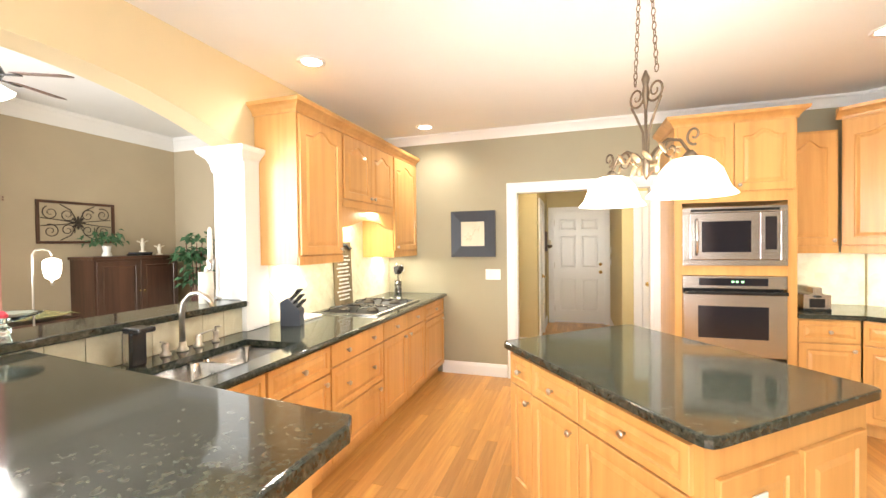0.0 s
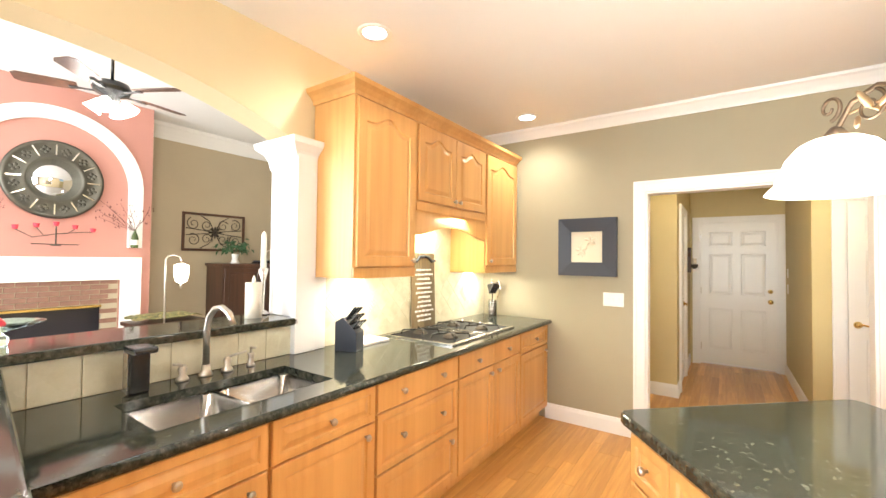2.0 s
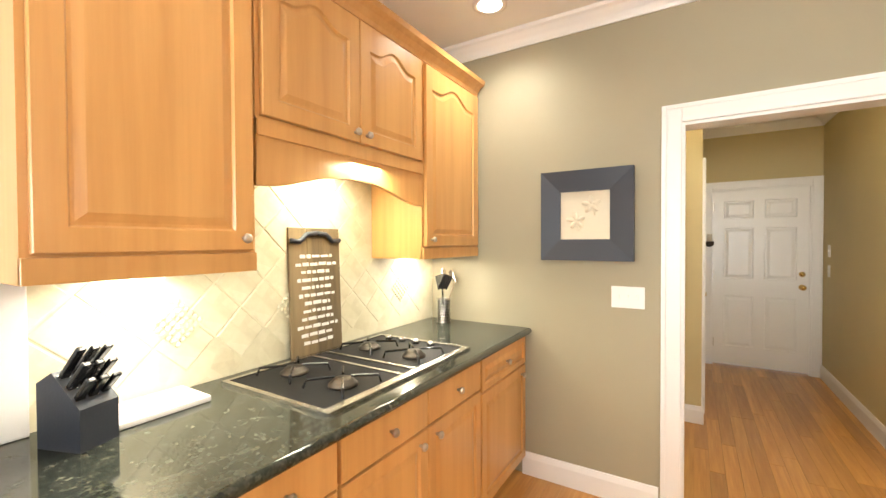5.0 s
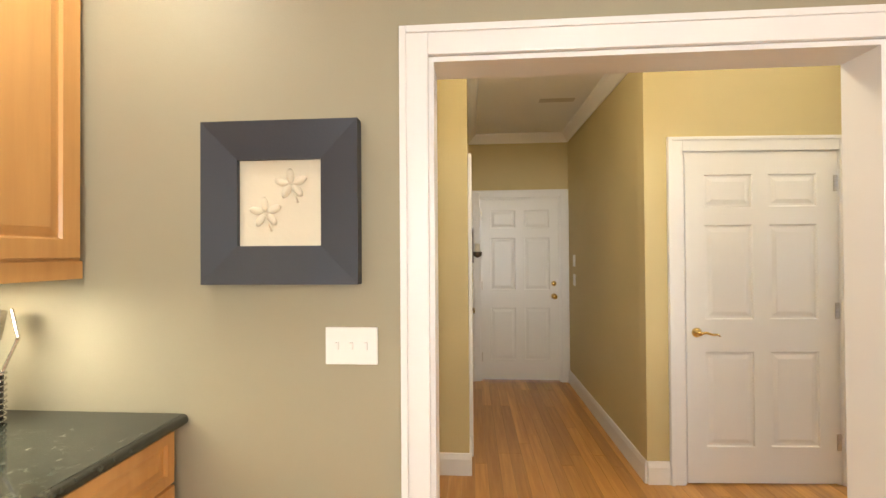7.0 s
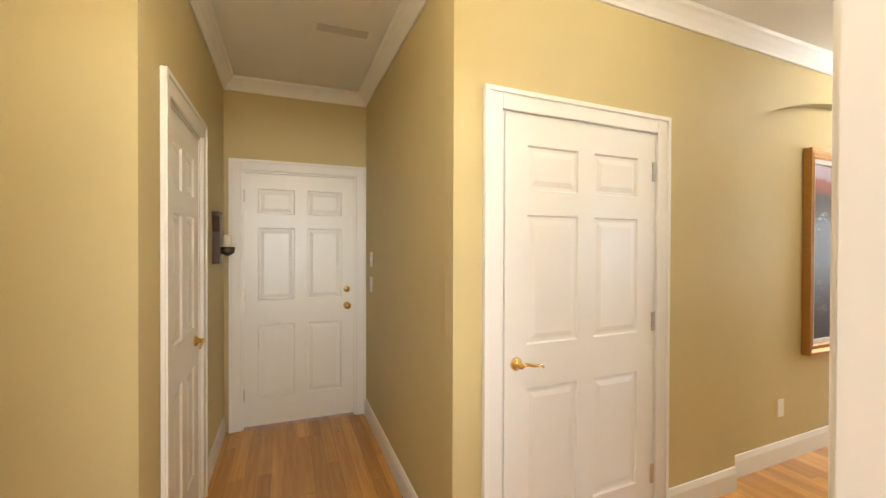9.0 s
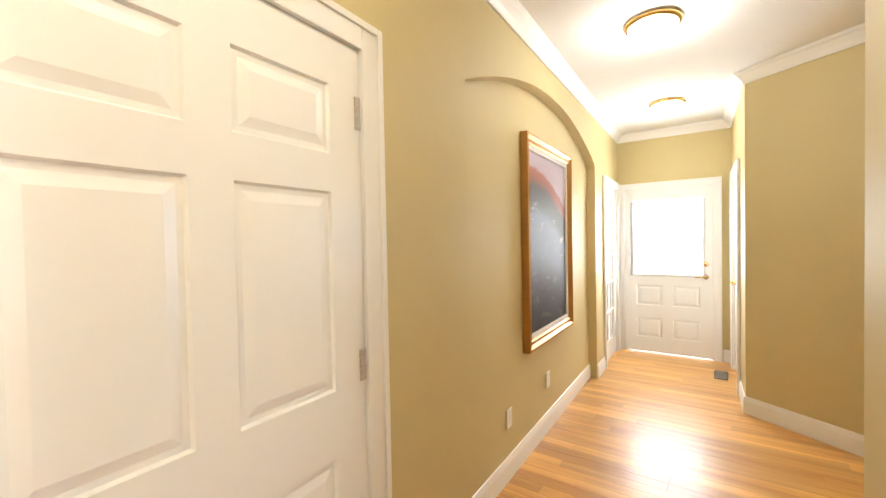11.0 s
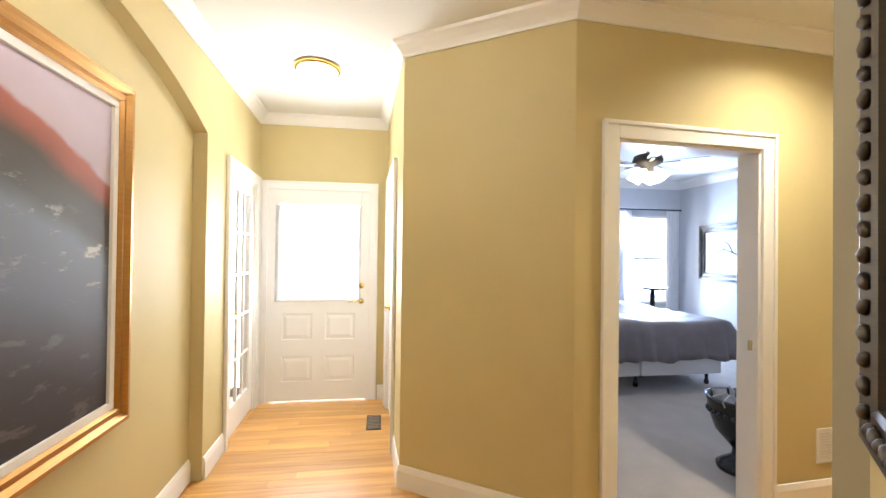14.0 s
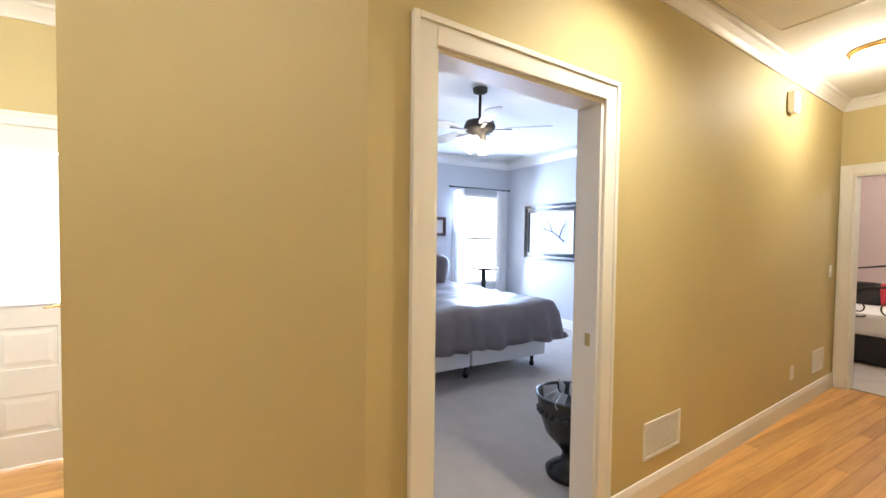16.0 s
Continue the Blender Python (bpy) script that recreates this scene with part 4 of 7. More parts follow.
# cooktop: two black glass halves in steel frames with burners
ck = thing("cooktop", pose(-1.19, 3.63, 0.915), "stainless steel gas cooktop with black burners", "cooktop")
part("frame", boxes((-0.285, -0.46, 0.001, 0.285, -0.44, 0.012), (-0.285, 0.44, 0.001, 0.285, 0.46, 0.012), (-0.285, -0.44, 0.001, -0.265, 0.44, 0.012), (0.25, -0.44, 0.001, 0.285, 0.44, 0.012), (-0.265, -0.05, 0.001, 0.25, -0.035, 0.012), (-0.265, 0.035, 0.001, 0.25, 0.05, 0.012)), STEEL, ck)
for _d3 in ((-0.265, -0.44, 0.0005, 0.25, -0.05, 0.006), (-0.265, 0.05, 0.0005, 0.25, 0.44, 0.006), (-0.265, -0.035, 0.0005, 0.25, 0.035, 0.004)):
    part("deck", boxes(_d3), BLACKDECK, ck, "black enamel deck")
for _x, _y in ((-0.14, -0.245), (0.13, -0.245), (-0.14, 0.20), (0.13, 0.20)):
    part("burner", lathe(bmn(), [(0.055, 0.006), (0.055, 0.014), (0.045, 0.022), (0.04, 0.024), (0.038, 0.032), (0.02, 0.035)], 20, (_x, _y, 0)), IRON, ck, "dark burner cap", True)
    _b = bmn()
    for _a in range(4):
        _t = _a * math.pi / 2 + math.pi / 4
        tube(_b, [(_x + 0.03 * math.cos(_t), _y + 0.03 * math.sin(_t), 0.04), (_x + 0.13 * math.cos(_t), _y + 0.13 * math.sin(_t), 0.036), (_x + 0.14 * math.cos(_t), _y + 0.14 * math.sin(_t), 0.008)], 0.005, 6)
    part("grate", _b, BLACK, ck, "black iron grate")
for _i in range(4):
    part("knob", lathe(bmn(), [(0.018, 0.006), (0.018, 0.026), (0.012, 0.03)], 14, (-0.18 + _i * 0.09, 0.40, 0)), STEEL, ck, "steel control knob", True)

# knife block, utensils, wooden sign, cutting board
kb = thing("knife_block", pose(-1.36, 2.72, 0.915, 0, 0, 20), "slate grey knife block with black-handled knives", "knife block")
_b = bmn()
_pr = [(-0.07, 0.0), (0.07, 0.0), (0.07, 0.11), (-0.02, 0.20), (-0.07, 0.17)]
_l = [_b.verts.new((x, -0.05, z)) for x, z in _pr]
_r = [_b.verts.new((x, 0.05, z)) for x, z in _pr]
_b.faces.new(_l)
_b.faces.new(_r[::-1])
for i in range(5):
    _b.faces.new((_l[i], _r[i], _r[(i + 1) % 5], _l[(i + 1) % 5]))
part("block", _b, SLATE, kb)
for _i in range(9):
    _u, _v = _i % 3, _i // 3
    _x, _z = -0.005 + _v * 0.024, 0.185 - _v * 0.027
    _y = -0.032 + _u * 0.032
    _b = box(bmn(), -0.007, -0.011, 0, 0.007, 0.011, 0.10 - 0.015 * _v, bev=0.004)
    _b.transform(pose(_x, _y, _z, 0, 38 + 3 * _u, 0))
    part("knife", _b, BLACK, kb, "black knife handle")
    _b = box(bmn(), -0.008, -0.012, -0.003, 0.008, 0.012, 0.004)
    _b.transform(pose(_x, _y, _z, 0, 38 + 3 * _u, 0))
    part("bolster", _b, STEEL, kb, "steel bolster")
uh = thing("utensil_holder", pose(-1.37, 4.60, 0.915), "wire utensil holder with spatulas and spoons", "utensil holder")
_b = bmn()
for _z in range(9):
    tube(_b, [(0.045 * math.cos(a), 0.045 * math.sin(a), 0.01 + 0.018 * _z) for a in (2 * math.pi * i / 16 for i in range(17))], 0.003, 6)
part("wire_basket", _b, STEEL, uh, smooth=True)
part("inner_cup", lathe(bmn(), [(0.038, 0.0), (0.040, 0.15), (0.034, 0.148), (0.034, 0.01)], 16), BLACK, uh, smooth=True)
for _i, (_dx, _dy, _l, _mt) in enumerate(((0.05, -0.10, 0.33, BLACK), (-0.02, 0.03, 0.36, STEEL), (0.05, 0.05, 0.35, STEEL), (0.02, -0.05, 0.32, BLACK))):
    _b = tube(bmn(), [(0, 0, 0.05), (_dx, _dy, _l * 0.74)], 0.005, 6)
    g = box(bmn(), -0.034, -0.004, 0, 0.034, 0.004, 0.095, bev=0.003)
    g.transform(pose(_dx, _dy, _l * 0.72, math.degrees(-_dy * 3), 20, 60 + 40 * _i))
    u = part("utensil", _b, _mt, uh, "cooking utensil handle")
    part("blade", g, _mt, u, "utensil head")
sg = thing("wooden_sign", pose(-1.515, 3.67, 0.916, 0, -2, 0), "tall weathered wooden sign leaning on the tiles", "sign")
for _i in range(3):
    part("board", box(bmn(), -0.008, -0.155 + _i * 0.103, 0.0, 0.008, -0.054 + _i * 0.103, 0.60, bev=0.003), wood("weathered_board", (0.07, 0.05, 0.028), (0.24, 0.17, 0.085), 0.75, (26, 26, 1.5)) if _i == 0 else bpy.data.materials["weathered_board"], sg)
_b = bmn()
for _s2 in (-1, 1):
    tube(_b, [(0.014, _s2 * 0.15, 0.54), (0.016, _s2 * 0.10, 0.535), (0.016, _s2 * 0.06, 0.57), (0.016, 0, 0.575)], 0.011, 8)
part("iron_ornament", _b, SLATE, sg, "grey scrolled ornament", True)
_rg = random.Random(3)
for _i in range(12):
    _w = _rg.uniform(0.075, 0.13)
    _y, _b = -_w, bmn()
    while _y < _w - 0.012:
        _e = min(_w, _y + _rg.uniform(0.018, 0.05))
        box(_b, 0.0085, _y, 0.05 + _i * 0.037 + _rg.uniform(-0.002, 0.002), 0.0100, _e, 0.062 + _i * 0.037 + _rg.uniform(0, 0.005))
        _y = _e + 0.008
    part("lettering_bar", _b, LINEN, sg, "pale painted lettering line")
cb = thing("cutting_board", pose(-1.43, 2.93, 0.916, 0, 0, 0), "pale cutting board lying on the worktop", "cutting board")
part("board", box(bmn(), -0.10, -0.13, 0, 0.09, 0.13, 0.02, bev=0.005), LINEN, cb)

# framed relief picture and switch plate on the end wall
pc = thing("framed_relief", pose(-0.495, 4.728, 1.595), "dark slate frame with ivory flower relief", "picture")
_b = bmn()
_o = [(-0.246, -0.258), (0.258, -0.258), (0.258, 0.256), (-0.246, 0.256)]
_in = [(-0.136, -0.137), (0.136, -0.137), (0.136, 0.137), (-0.136, 0.137)]
v0 = [_b.verts.new((x, 0, z)) for x, z in _o]
v1 = [_b.verts.new((x, -0.045, z)) for x, z in _o]
v2 = [_b.verts.new((x, -0.028, z)) for x, z in _in]
v3 = [_b.verts.new((x, 0, z)) for x, z in _in]
for p, q in ((v0, v1), (v1, v2), (v2, v3)):
    for i in range(4):
        _b.faces.new((p[i], p[(i + 1) % 4], q[(i + 1) % 4], q[i]))
part("frame", _b, SLATE, pc)
part("panel", boxes((-0.136, -0.012, -0.137, 0.136, -0.001, 0.137)), PLASTER, pc, "ivory plaster panel")
_b = bmn()
for _cx, _cz in ((0.035, 0.06), (-0.05, -0.03)):
    for _a in range(5):
        _t = _a * 2 * math.pi / 5 + 0.4
        g = bmesh.ops.create_uvsphere(_b, u_segments=8, v_segments=5, radius=1, matrix=pose(_cx + 0.03 * math.cos(_t), -0.014, _cz + 0.026 * math.sin(_t), 0, -math.degrees(_t), 0) @ Matrix.Diagonal((0.026, 0.009, 0.013, 1)))
    tube(_b, [(_cx, -0.013, _cz), (_cx + 0.02, -0.013, _cz - 0.06)], 0.004, 6)
part("flower_relief", _b, PLASTER, pc, "raised ivory flowers", True)


def plate(m, w, h, toggles, label, cat="switch"):
    ob = thing("switch_plate" if cat == "switch" else "outlet_plate", m, label, cat)
    part("plate", box(bmn(), -w / 2, -0.007, -h / 2, w / 2, 0, h / 2, bev=0.003), PLASTIC, ob)
    for i in range(toggles):
        x = (i - (toggles - 1) / 2) * 0.046
        part("toggle" if cat == "switch" else "socket", box(bmn(), x - 0.006, -0.014 if cat == "switch" else -0.009, -0.012, x + 0.006, -0.006, 0.012, bev=0.002), PLASTIC, ob)
    return ob


plate(pose(-0.27, 4.729, 1.14), 0.168, 0.118, 3, "white triple switch plate on the taupe wall")

# oven tower
ot = thing("oven_tower", pose(1.395, 4.10, 0) @ Matrix.Diagonal((0.95, 0.96, 1, 1)), "tall honey maple oven cabinet", "cabinet")
for _nm, _d3 in (("side_panel", (0, 0.0, 0.1, 0.03, 0.62, 2.44)), ("side_panel", (0.86, 0.0, 0.1, 0.89, 0.62, 2.44)), ("top_box", (0.03, 0.0, 1.80, 0.86, 0.62, 2.44)), ("middle_rail", (0.03, 0.0, 1.205, 0.86, 0.5, 1.285)), ("bottom_box", (0.03, 0.0, 0.1, 0.86, 0.62, 0.50)), ("back_panel", (0.03, 0.5, 0.5, 0.86, 0.62, 1.8)), ("plinth", (0.0, 0.06, 0, 0.89, 0.62, 0.1))):
    part(_nm, boxes(_d3), MAPLE, ot)
part("face_stile", boxes((0.0, -0.004, 0.5, 0.058, 0.0, 1.86)), MAPLE, ot)
part("face_stile", boxes((0.825, -0.004, 0.5, 0.89, 0.0, 1.86)), MAPLE, ot)
for _i in range(2):
    _b = cabinet_front(0.42, 0.545, 0.02, 0.05, 0.06)
    _b.transform(Matrix.Translation((0.02 + _i * 0.43, -0.001, 1.885)))
    _d2 = part("door", _b, MAPLE, ot)
    knob(_d2, 0.02 + (0.39 if _i == 0 else 0.46), -0.021, 1.93)
_b = cabinet_front(0.85, 0.34, 0.02)
_b.transform(Matrix.Translation((0.02, -0.001, 0.12)))
part("drawer_front", _b, MAPLE, ot)
cornice("tower_cornice", [(2.24, 4.70), (2.24, 4.10), (1.395, 4.10), (1.395, 4.70)], 2.43, "honey maple crown on the oven cabinet")

mw = thing("microwave", pose(1.4525, 4.10, 1.285) @ Matrix.Diagonal((0.95, 1, 1, 1)), "built-in stainless steel microwave with trim frame", "microwave")
part("trim_frame", boxes((0, -0.025, 0, 0.76, 0.0, 0.045), (0, -0.025, 0.43, 0.76, 0.0, 0.475), (0, -0.025, 0.045, 0.05, 0.0, 0.43), (0.71, -0.025, 0.045, 0.76, 0.0, 0.43), bev=0.003), STEEL, mw)
part("body", boxes((0.05, 0.0, 0.045, 0.71, 0.45, 0.43)), BLACK, mw)
part("door", boxes((0.052, -0.035, 0.05, 0.56, -0.001, 0.425), bev=0.004), STEEL, mw)
part("window", boxes((0.14, -0.037, 0.11, 0.50, -0.034, 0.36)), BLACKGLASS, mw, "dark glass window")
part("control_panel", boxes((0.565, -0.03, 0.05, 0.708, -0.001, 0.425), bev=0.003), STEEL, mw)
part("keypad", boxes((0.60, -0.032, 0.13, 0.68, -0.029, 0.39)), BLACKGLASS, mw, "black keypad")
part("handle", tube(bmn(), [(0.10, -0.035, 0.09), (0.10, -0.065, 0.12), (0.10, -0.065, 0.35), (0.10, -0.035, 0.38)], 0.011, 8), STEEL, mw, "curved steel handle", True)
part("vent", boxes((0.06, -0.028, 0.44, 0.70, -0.024, 0.46)), BLACK, mw, "dark vent slot")

ov = thing("wall_oven", pose(1.4525, 4.10, 0.50) @ Matrix.Diagonal((0.95, 1, 1, 1)), "built-in stainless steel wall oven", "oven")
part("door", boxes((0, -0.04, 0.06, 0.75, -0.001, 0.56), bev=0.005), STEEL, ov)
part("body", boxes((0.01, 0.0, 0.02, 0.74, 0.45, 0.69)), BLACK, ov)
part("window", boxes((0.11, -0.043, 0.20, 0.62, -0.039, 0.46)), BLACKGLASS, ov, "dark glass window")
part("control_panel", boxes((0, -0.03, 0.60, 0.75, -0.001, 0.70), bev=0.004), STEEL, ov)
part("display_glass", boxes((0.12, -0.033, 0.625, 0.62, -0.029, 0.685)), BLACKGLASS, ov, "black display glass")
part("clock_digits", boxes((0.36, -0.034, 0.65, 0.38, -0.0325, 0.665), (0.39, -0.034, 0.65, 0.41, -0.0325, 0.665), (0.43, -0.034, 0.65, 0.45, -0.0325, 0.665)), GREENLED, ov, "green clock digits")
part("handle", box(bmn(), 0.01, -0.085, 0.555, 0.74, -0.06, 0.585, bev=0.008), BLACK, ov, "black bar handle")
part("handle_bracket", boxes((0.02, -0.065, 0.56, 0.05, -0.03, 0.58), (0.70, -0.065, 0.56, 0.73, -0.03, 0.58)), BLACK, ov)
part("bottom_vent", boxes((0, -0.03, 0.015, 0.75, -0.001, 0.055)), BLACK, ov, "black vent strip")

# cabinets beside the tower and across the corner
G3 = "corner cabinets beside the oven"
base_unit(pose(2.245, 4.12, 0), 0.395, DD, "honey maple base cabinet beside the oven", depth=0.58, group=G3)
base_unit(pose(2.65, 4.11, 0, 0, 0, -40), 0.85, [(0.70, 0.865, 1, 1), (0.115, 0.69, 2, 1)], "honey maple angled corner base cabinet", depth=0.3, group=G3)
base_unit(pose(3.31, 3.50, 0, 0, 0, -90), 1.0, [(0.70, 0.865, 2, 1), (0.115, 0.69, 2, 1)], "honey maple base cabinet along the east wall", depth=0.3, group=G3)
ct = thing("corner_worktop", pose(0, 0, 0), "polished dark green granite corner worktop", "worktop")
part("slab", prism(bmn(), [(2.245, 4.09), (2.66, 4.09), (3.29, 3.56), (3.29, 2.5), (3.61, 2.5), (3.61, 4.2), (2.98, 4.71), (2.245, 4.72)], 0.878, 0.915, 0.008), GRANITE, ct)
upper(pose(2.245, 4.40, 0), 0.395, 1.375, 2.38, 1, "honey maple wall cabinet beside the oven", depth=0.32, group=G3)
upper(pose(2.66, 4.39, 0, 0, 0, -42), 0.62, 1.375, 2.46, 1, "honey maple angled corner wall cabinet", depth=0.2, group=G3)
upper(pose(3.30, 3.94, 0, 0, 0, -90), 0.9, 1.375, 2.46, 2, "honey maple wall cabinet along the east wall", depth=0.3, group=G3)
cornice("corner_cornice", [(3.30, 3.05), (3.30, 3.94), (3.125, 3.975), (2.66, 4.39), (2.62, 4.395)], 2.455, "honey maple crown on the corner cabinets")
part("corner_splash", boxes((2.245, 4.715, 0.916, 2.98, 4.728, 1.375)), TRAV)
tagged(bpy.data.objects["corner_splash"], "cream travertine backsplash by the toaster", "backsplash", kind="structure")
tagged(part("corner_splash_angled", prism(bmn(), [(2.99, 4.70), (3.60, 4.19), (3.612, 4.205), (3.002, 4.715)], 0.916, 1.375), TRAV), "cream travertine backsplash in the corner", "backsplash", kind="structure")
to = thing("toaster", pose(2.44, 4.40, 0.915), "chrome two-slice toaster on the worktop", "toaster")
_b = box(bmn(), -0.09, -0.14, 0.015, 0.09, 0.12, 0.19)
bmesh.ops.bevel(_b, geom=[e for e in _b.edges if abs(e.verts[0].co.y - e.verts[1].co.y) > 0.1 and e.verts[0].co.z > 0.1], offset=0.06, segments=5, affect="EDGES")
part("shell", _b, STEEL, to)
part("base", boxes((-0.092, -0.143, 0, 0.092, 0.123, 0.02), bev=0.004), BLACK, to)
part("lever", boxes((-0.02, -0.165, 0.11, 0.02, -0.14, 0.125), bev=0.003), BLACK, to)
part("slot_panel", boxes((-0.05, -0.145, 0.03, 0.05, -0.139, 0.10), bev=0.002), BLACK, to)

# island: rotated, with clipped corners
IW, IS, IE, IN = Vector((0.185, 2.64)), Vector((0.975, 1.60)), Vector((1.745, 2.26)), Vector((0.96, 3.37))


def clipped(cs, cut):
    out = []
    n = len(cs)
    for i in range(n):
        p, c, q = cs[i - 1], cs[i], cs[(i + 1) % n]
        a, b = c + (p - c).normalized() * cut, c + (q - c).normalized() * cut
        for k in range(4):
            s = k / 3
            out.append(tuple((a * (1 - s) ** 2 + c * 2 * s * (1 - s) + b * s * s)))
    return out


isl = thing("island", pose(0, 0, 0), "maple kitchen island with polished green granite top", "kitchen island")
part("top", prism(bmn(), clipped([IW, IS, IE, IN], 0.05), 0.878, 0.915, 0.012), GRANITE, isl, "polished dark green granite")
_ctr = (IW + IS + IE + IN) / 4
_in = [p + (_ctr - p).normalized() * 0.055 for p in (IW, IS, IE, IN)]
part("body", prism(bmn(), [tuple(p) for p in _in], 0.0, 0.878), MAPLE, isl)


def island_side(a, b, fronts):
    d = b - a
    m = pose(a.x, a.y, 0, 0, 0, math.degrees(math.atan2(d.y, d.x)))
    L = d.length
    u = 0.03
    for w, kind in fronts:
        w = w * (L - 0.06)
        if kind == "unit":
            for z0, z1, nm in ((0.70, 0.86, "drawer_front"), (0.11, 0.69, "door")):
                bm = cabinet_front(w - 0.008, z1 - z0, 0.02, 0, 0.05 if nm == "door" else 0.032)
                bm.transform(m @ Matrix.Translation((u + 0.004, -0.001, z0)))
                f = part(nm, bm, MAPLE, isl)
                kx = u + w / 2 if nm == "drawer_front" else u + w * 0.87
                bk = lathe(bmn(), [(0.006, 0), (0.006, 0.012), (0.013, 0.016), (0.016, 0.022), (0.0136, 0.029), (0.006, 0.032)], 14)
                bk.transform(m @ pose(kx, -0.021, (z0 + z1) / 2 if nm == "drawer_front" else z1 - 0.05, 90))
                part("knob", bk, NICKEL, f, "brushed nickel knob", True)
        else:
            bm = cabinet_front(w - 0.03, 0.62, 0.02, 0, 0.06)
            bm.transform(m @ Matrix.Translation((u + 0.015, -0.001, 0.14)))
            part("side_panel", bm, MAPLE, isl)
        u += w


island_side(_in[0], _in[1], [(0.2, "unit"), (0.33, "unit"), (0.47, "unit")])
island_side(_in[1], _in[2], [(0.5, "panel"), (0.5, "panel")])
island_side(_in[2], _in[3], [(0.5, "panel"), (0.5, "panel")])
island_side(_in[3], _in[0], [(0.5, "panel"), (0.5, "panel")])
_dv = (_in[2] - _in[1]).normalized()
_om = pose(_in[1].x + _dv.x * 0.23, _in[1].y + _dv.y * 0.23, 0.62, 0, 0, math.degrees(math.atan2(_dv.y, _dv.x)))
plate(_om @ Matrix.Translation((0, -0.022, 0)), 0.075, 0.118, 1, "white outlet plate on the island side", "outlet")

# pendant over the island
PC = Vector((0.93, 2.41))
PD = Vector((0.138, -0.21)).normalized()
pl = thing("pendant_light", pose(PC.x, PC.y, 0, 0, 0, math.degrees(math.atan2(PD.y, PD.x))), "scrolled bronze iron pendant with two glass bowl shades", "pendant lamp")
part("canopy", lathe(bmn(), [(0.075, 2.738), (0.07, 2.72), (0.03, 2.705)], 20), BROWNIRON, pl, smooth=True)


def chain(p, q):
    b = bmn()
    p, q = Vector(p), Vector(q)
    L = (q - p).length
    n = int(L / 0.032)
    for i in range(n):
        c = p + (q - p) * ((i + 0.5) / n)
        rot = pose(c.x, c.y, c.z, 0, 0, 90 * (i % 2) + 20)
        pts = [rot @ Vector((0.009 * math.cos(a), 0, 0.02 * math.sin(a))) for a in (2 * math.pi * k / 8 for k in range(9))]
        tube(b, pts, 0.0028, 5)
    return b


part("chain", chain((-0.04, 0, 2.71), (-0.07, 0, 2.26)), BROWNIRON, pl)
part("chain", chain((0.04, 0, 2.71), (0.07, 0, 2.28)), BROWNIRON, pl)


def scroll(b, cx, cz, r, turns, start, sgn, rod, y=0.0):
    pts = []
    for i in range(26):
        s = i / 25
        a = start + sgn * s * turns * 2 * math.pi
        rr = r * (1 - 0.8 * s)
        pts.append((cx + rr * math.cos(a), y, cz + rr * math.sin(a)))
    tube(b, pts, rod, 7, 0.6)


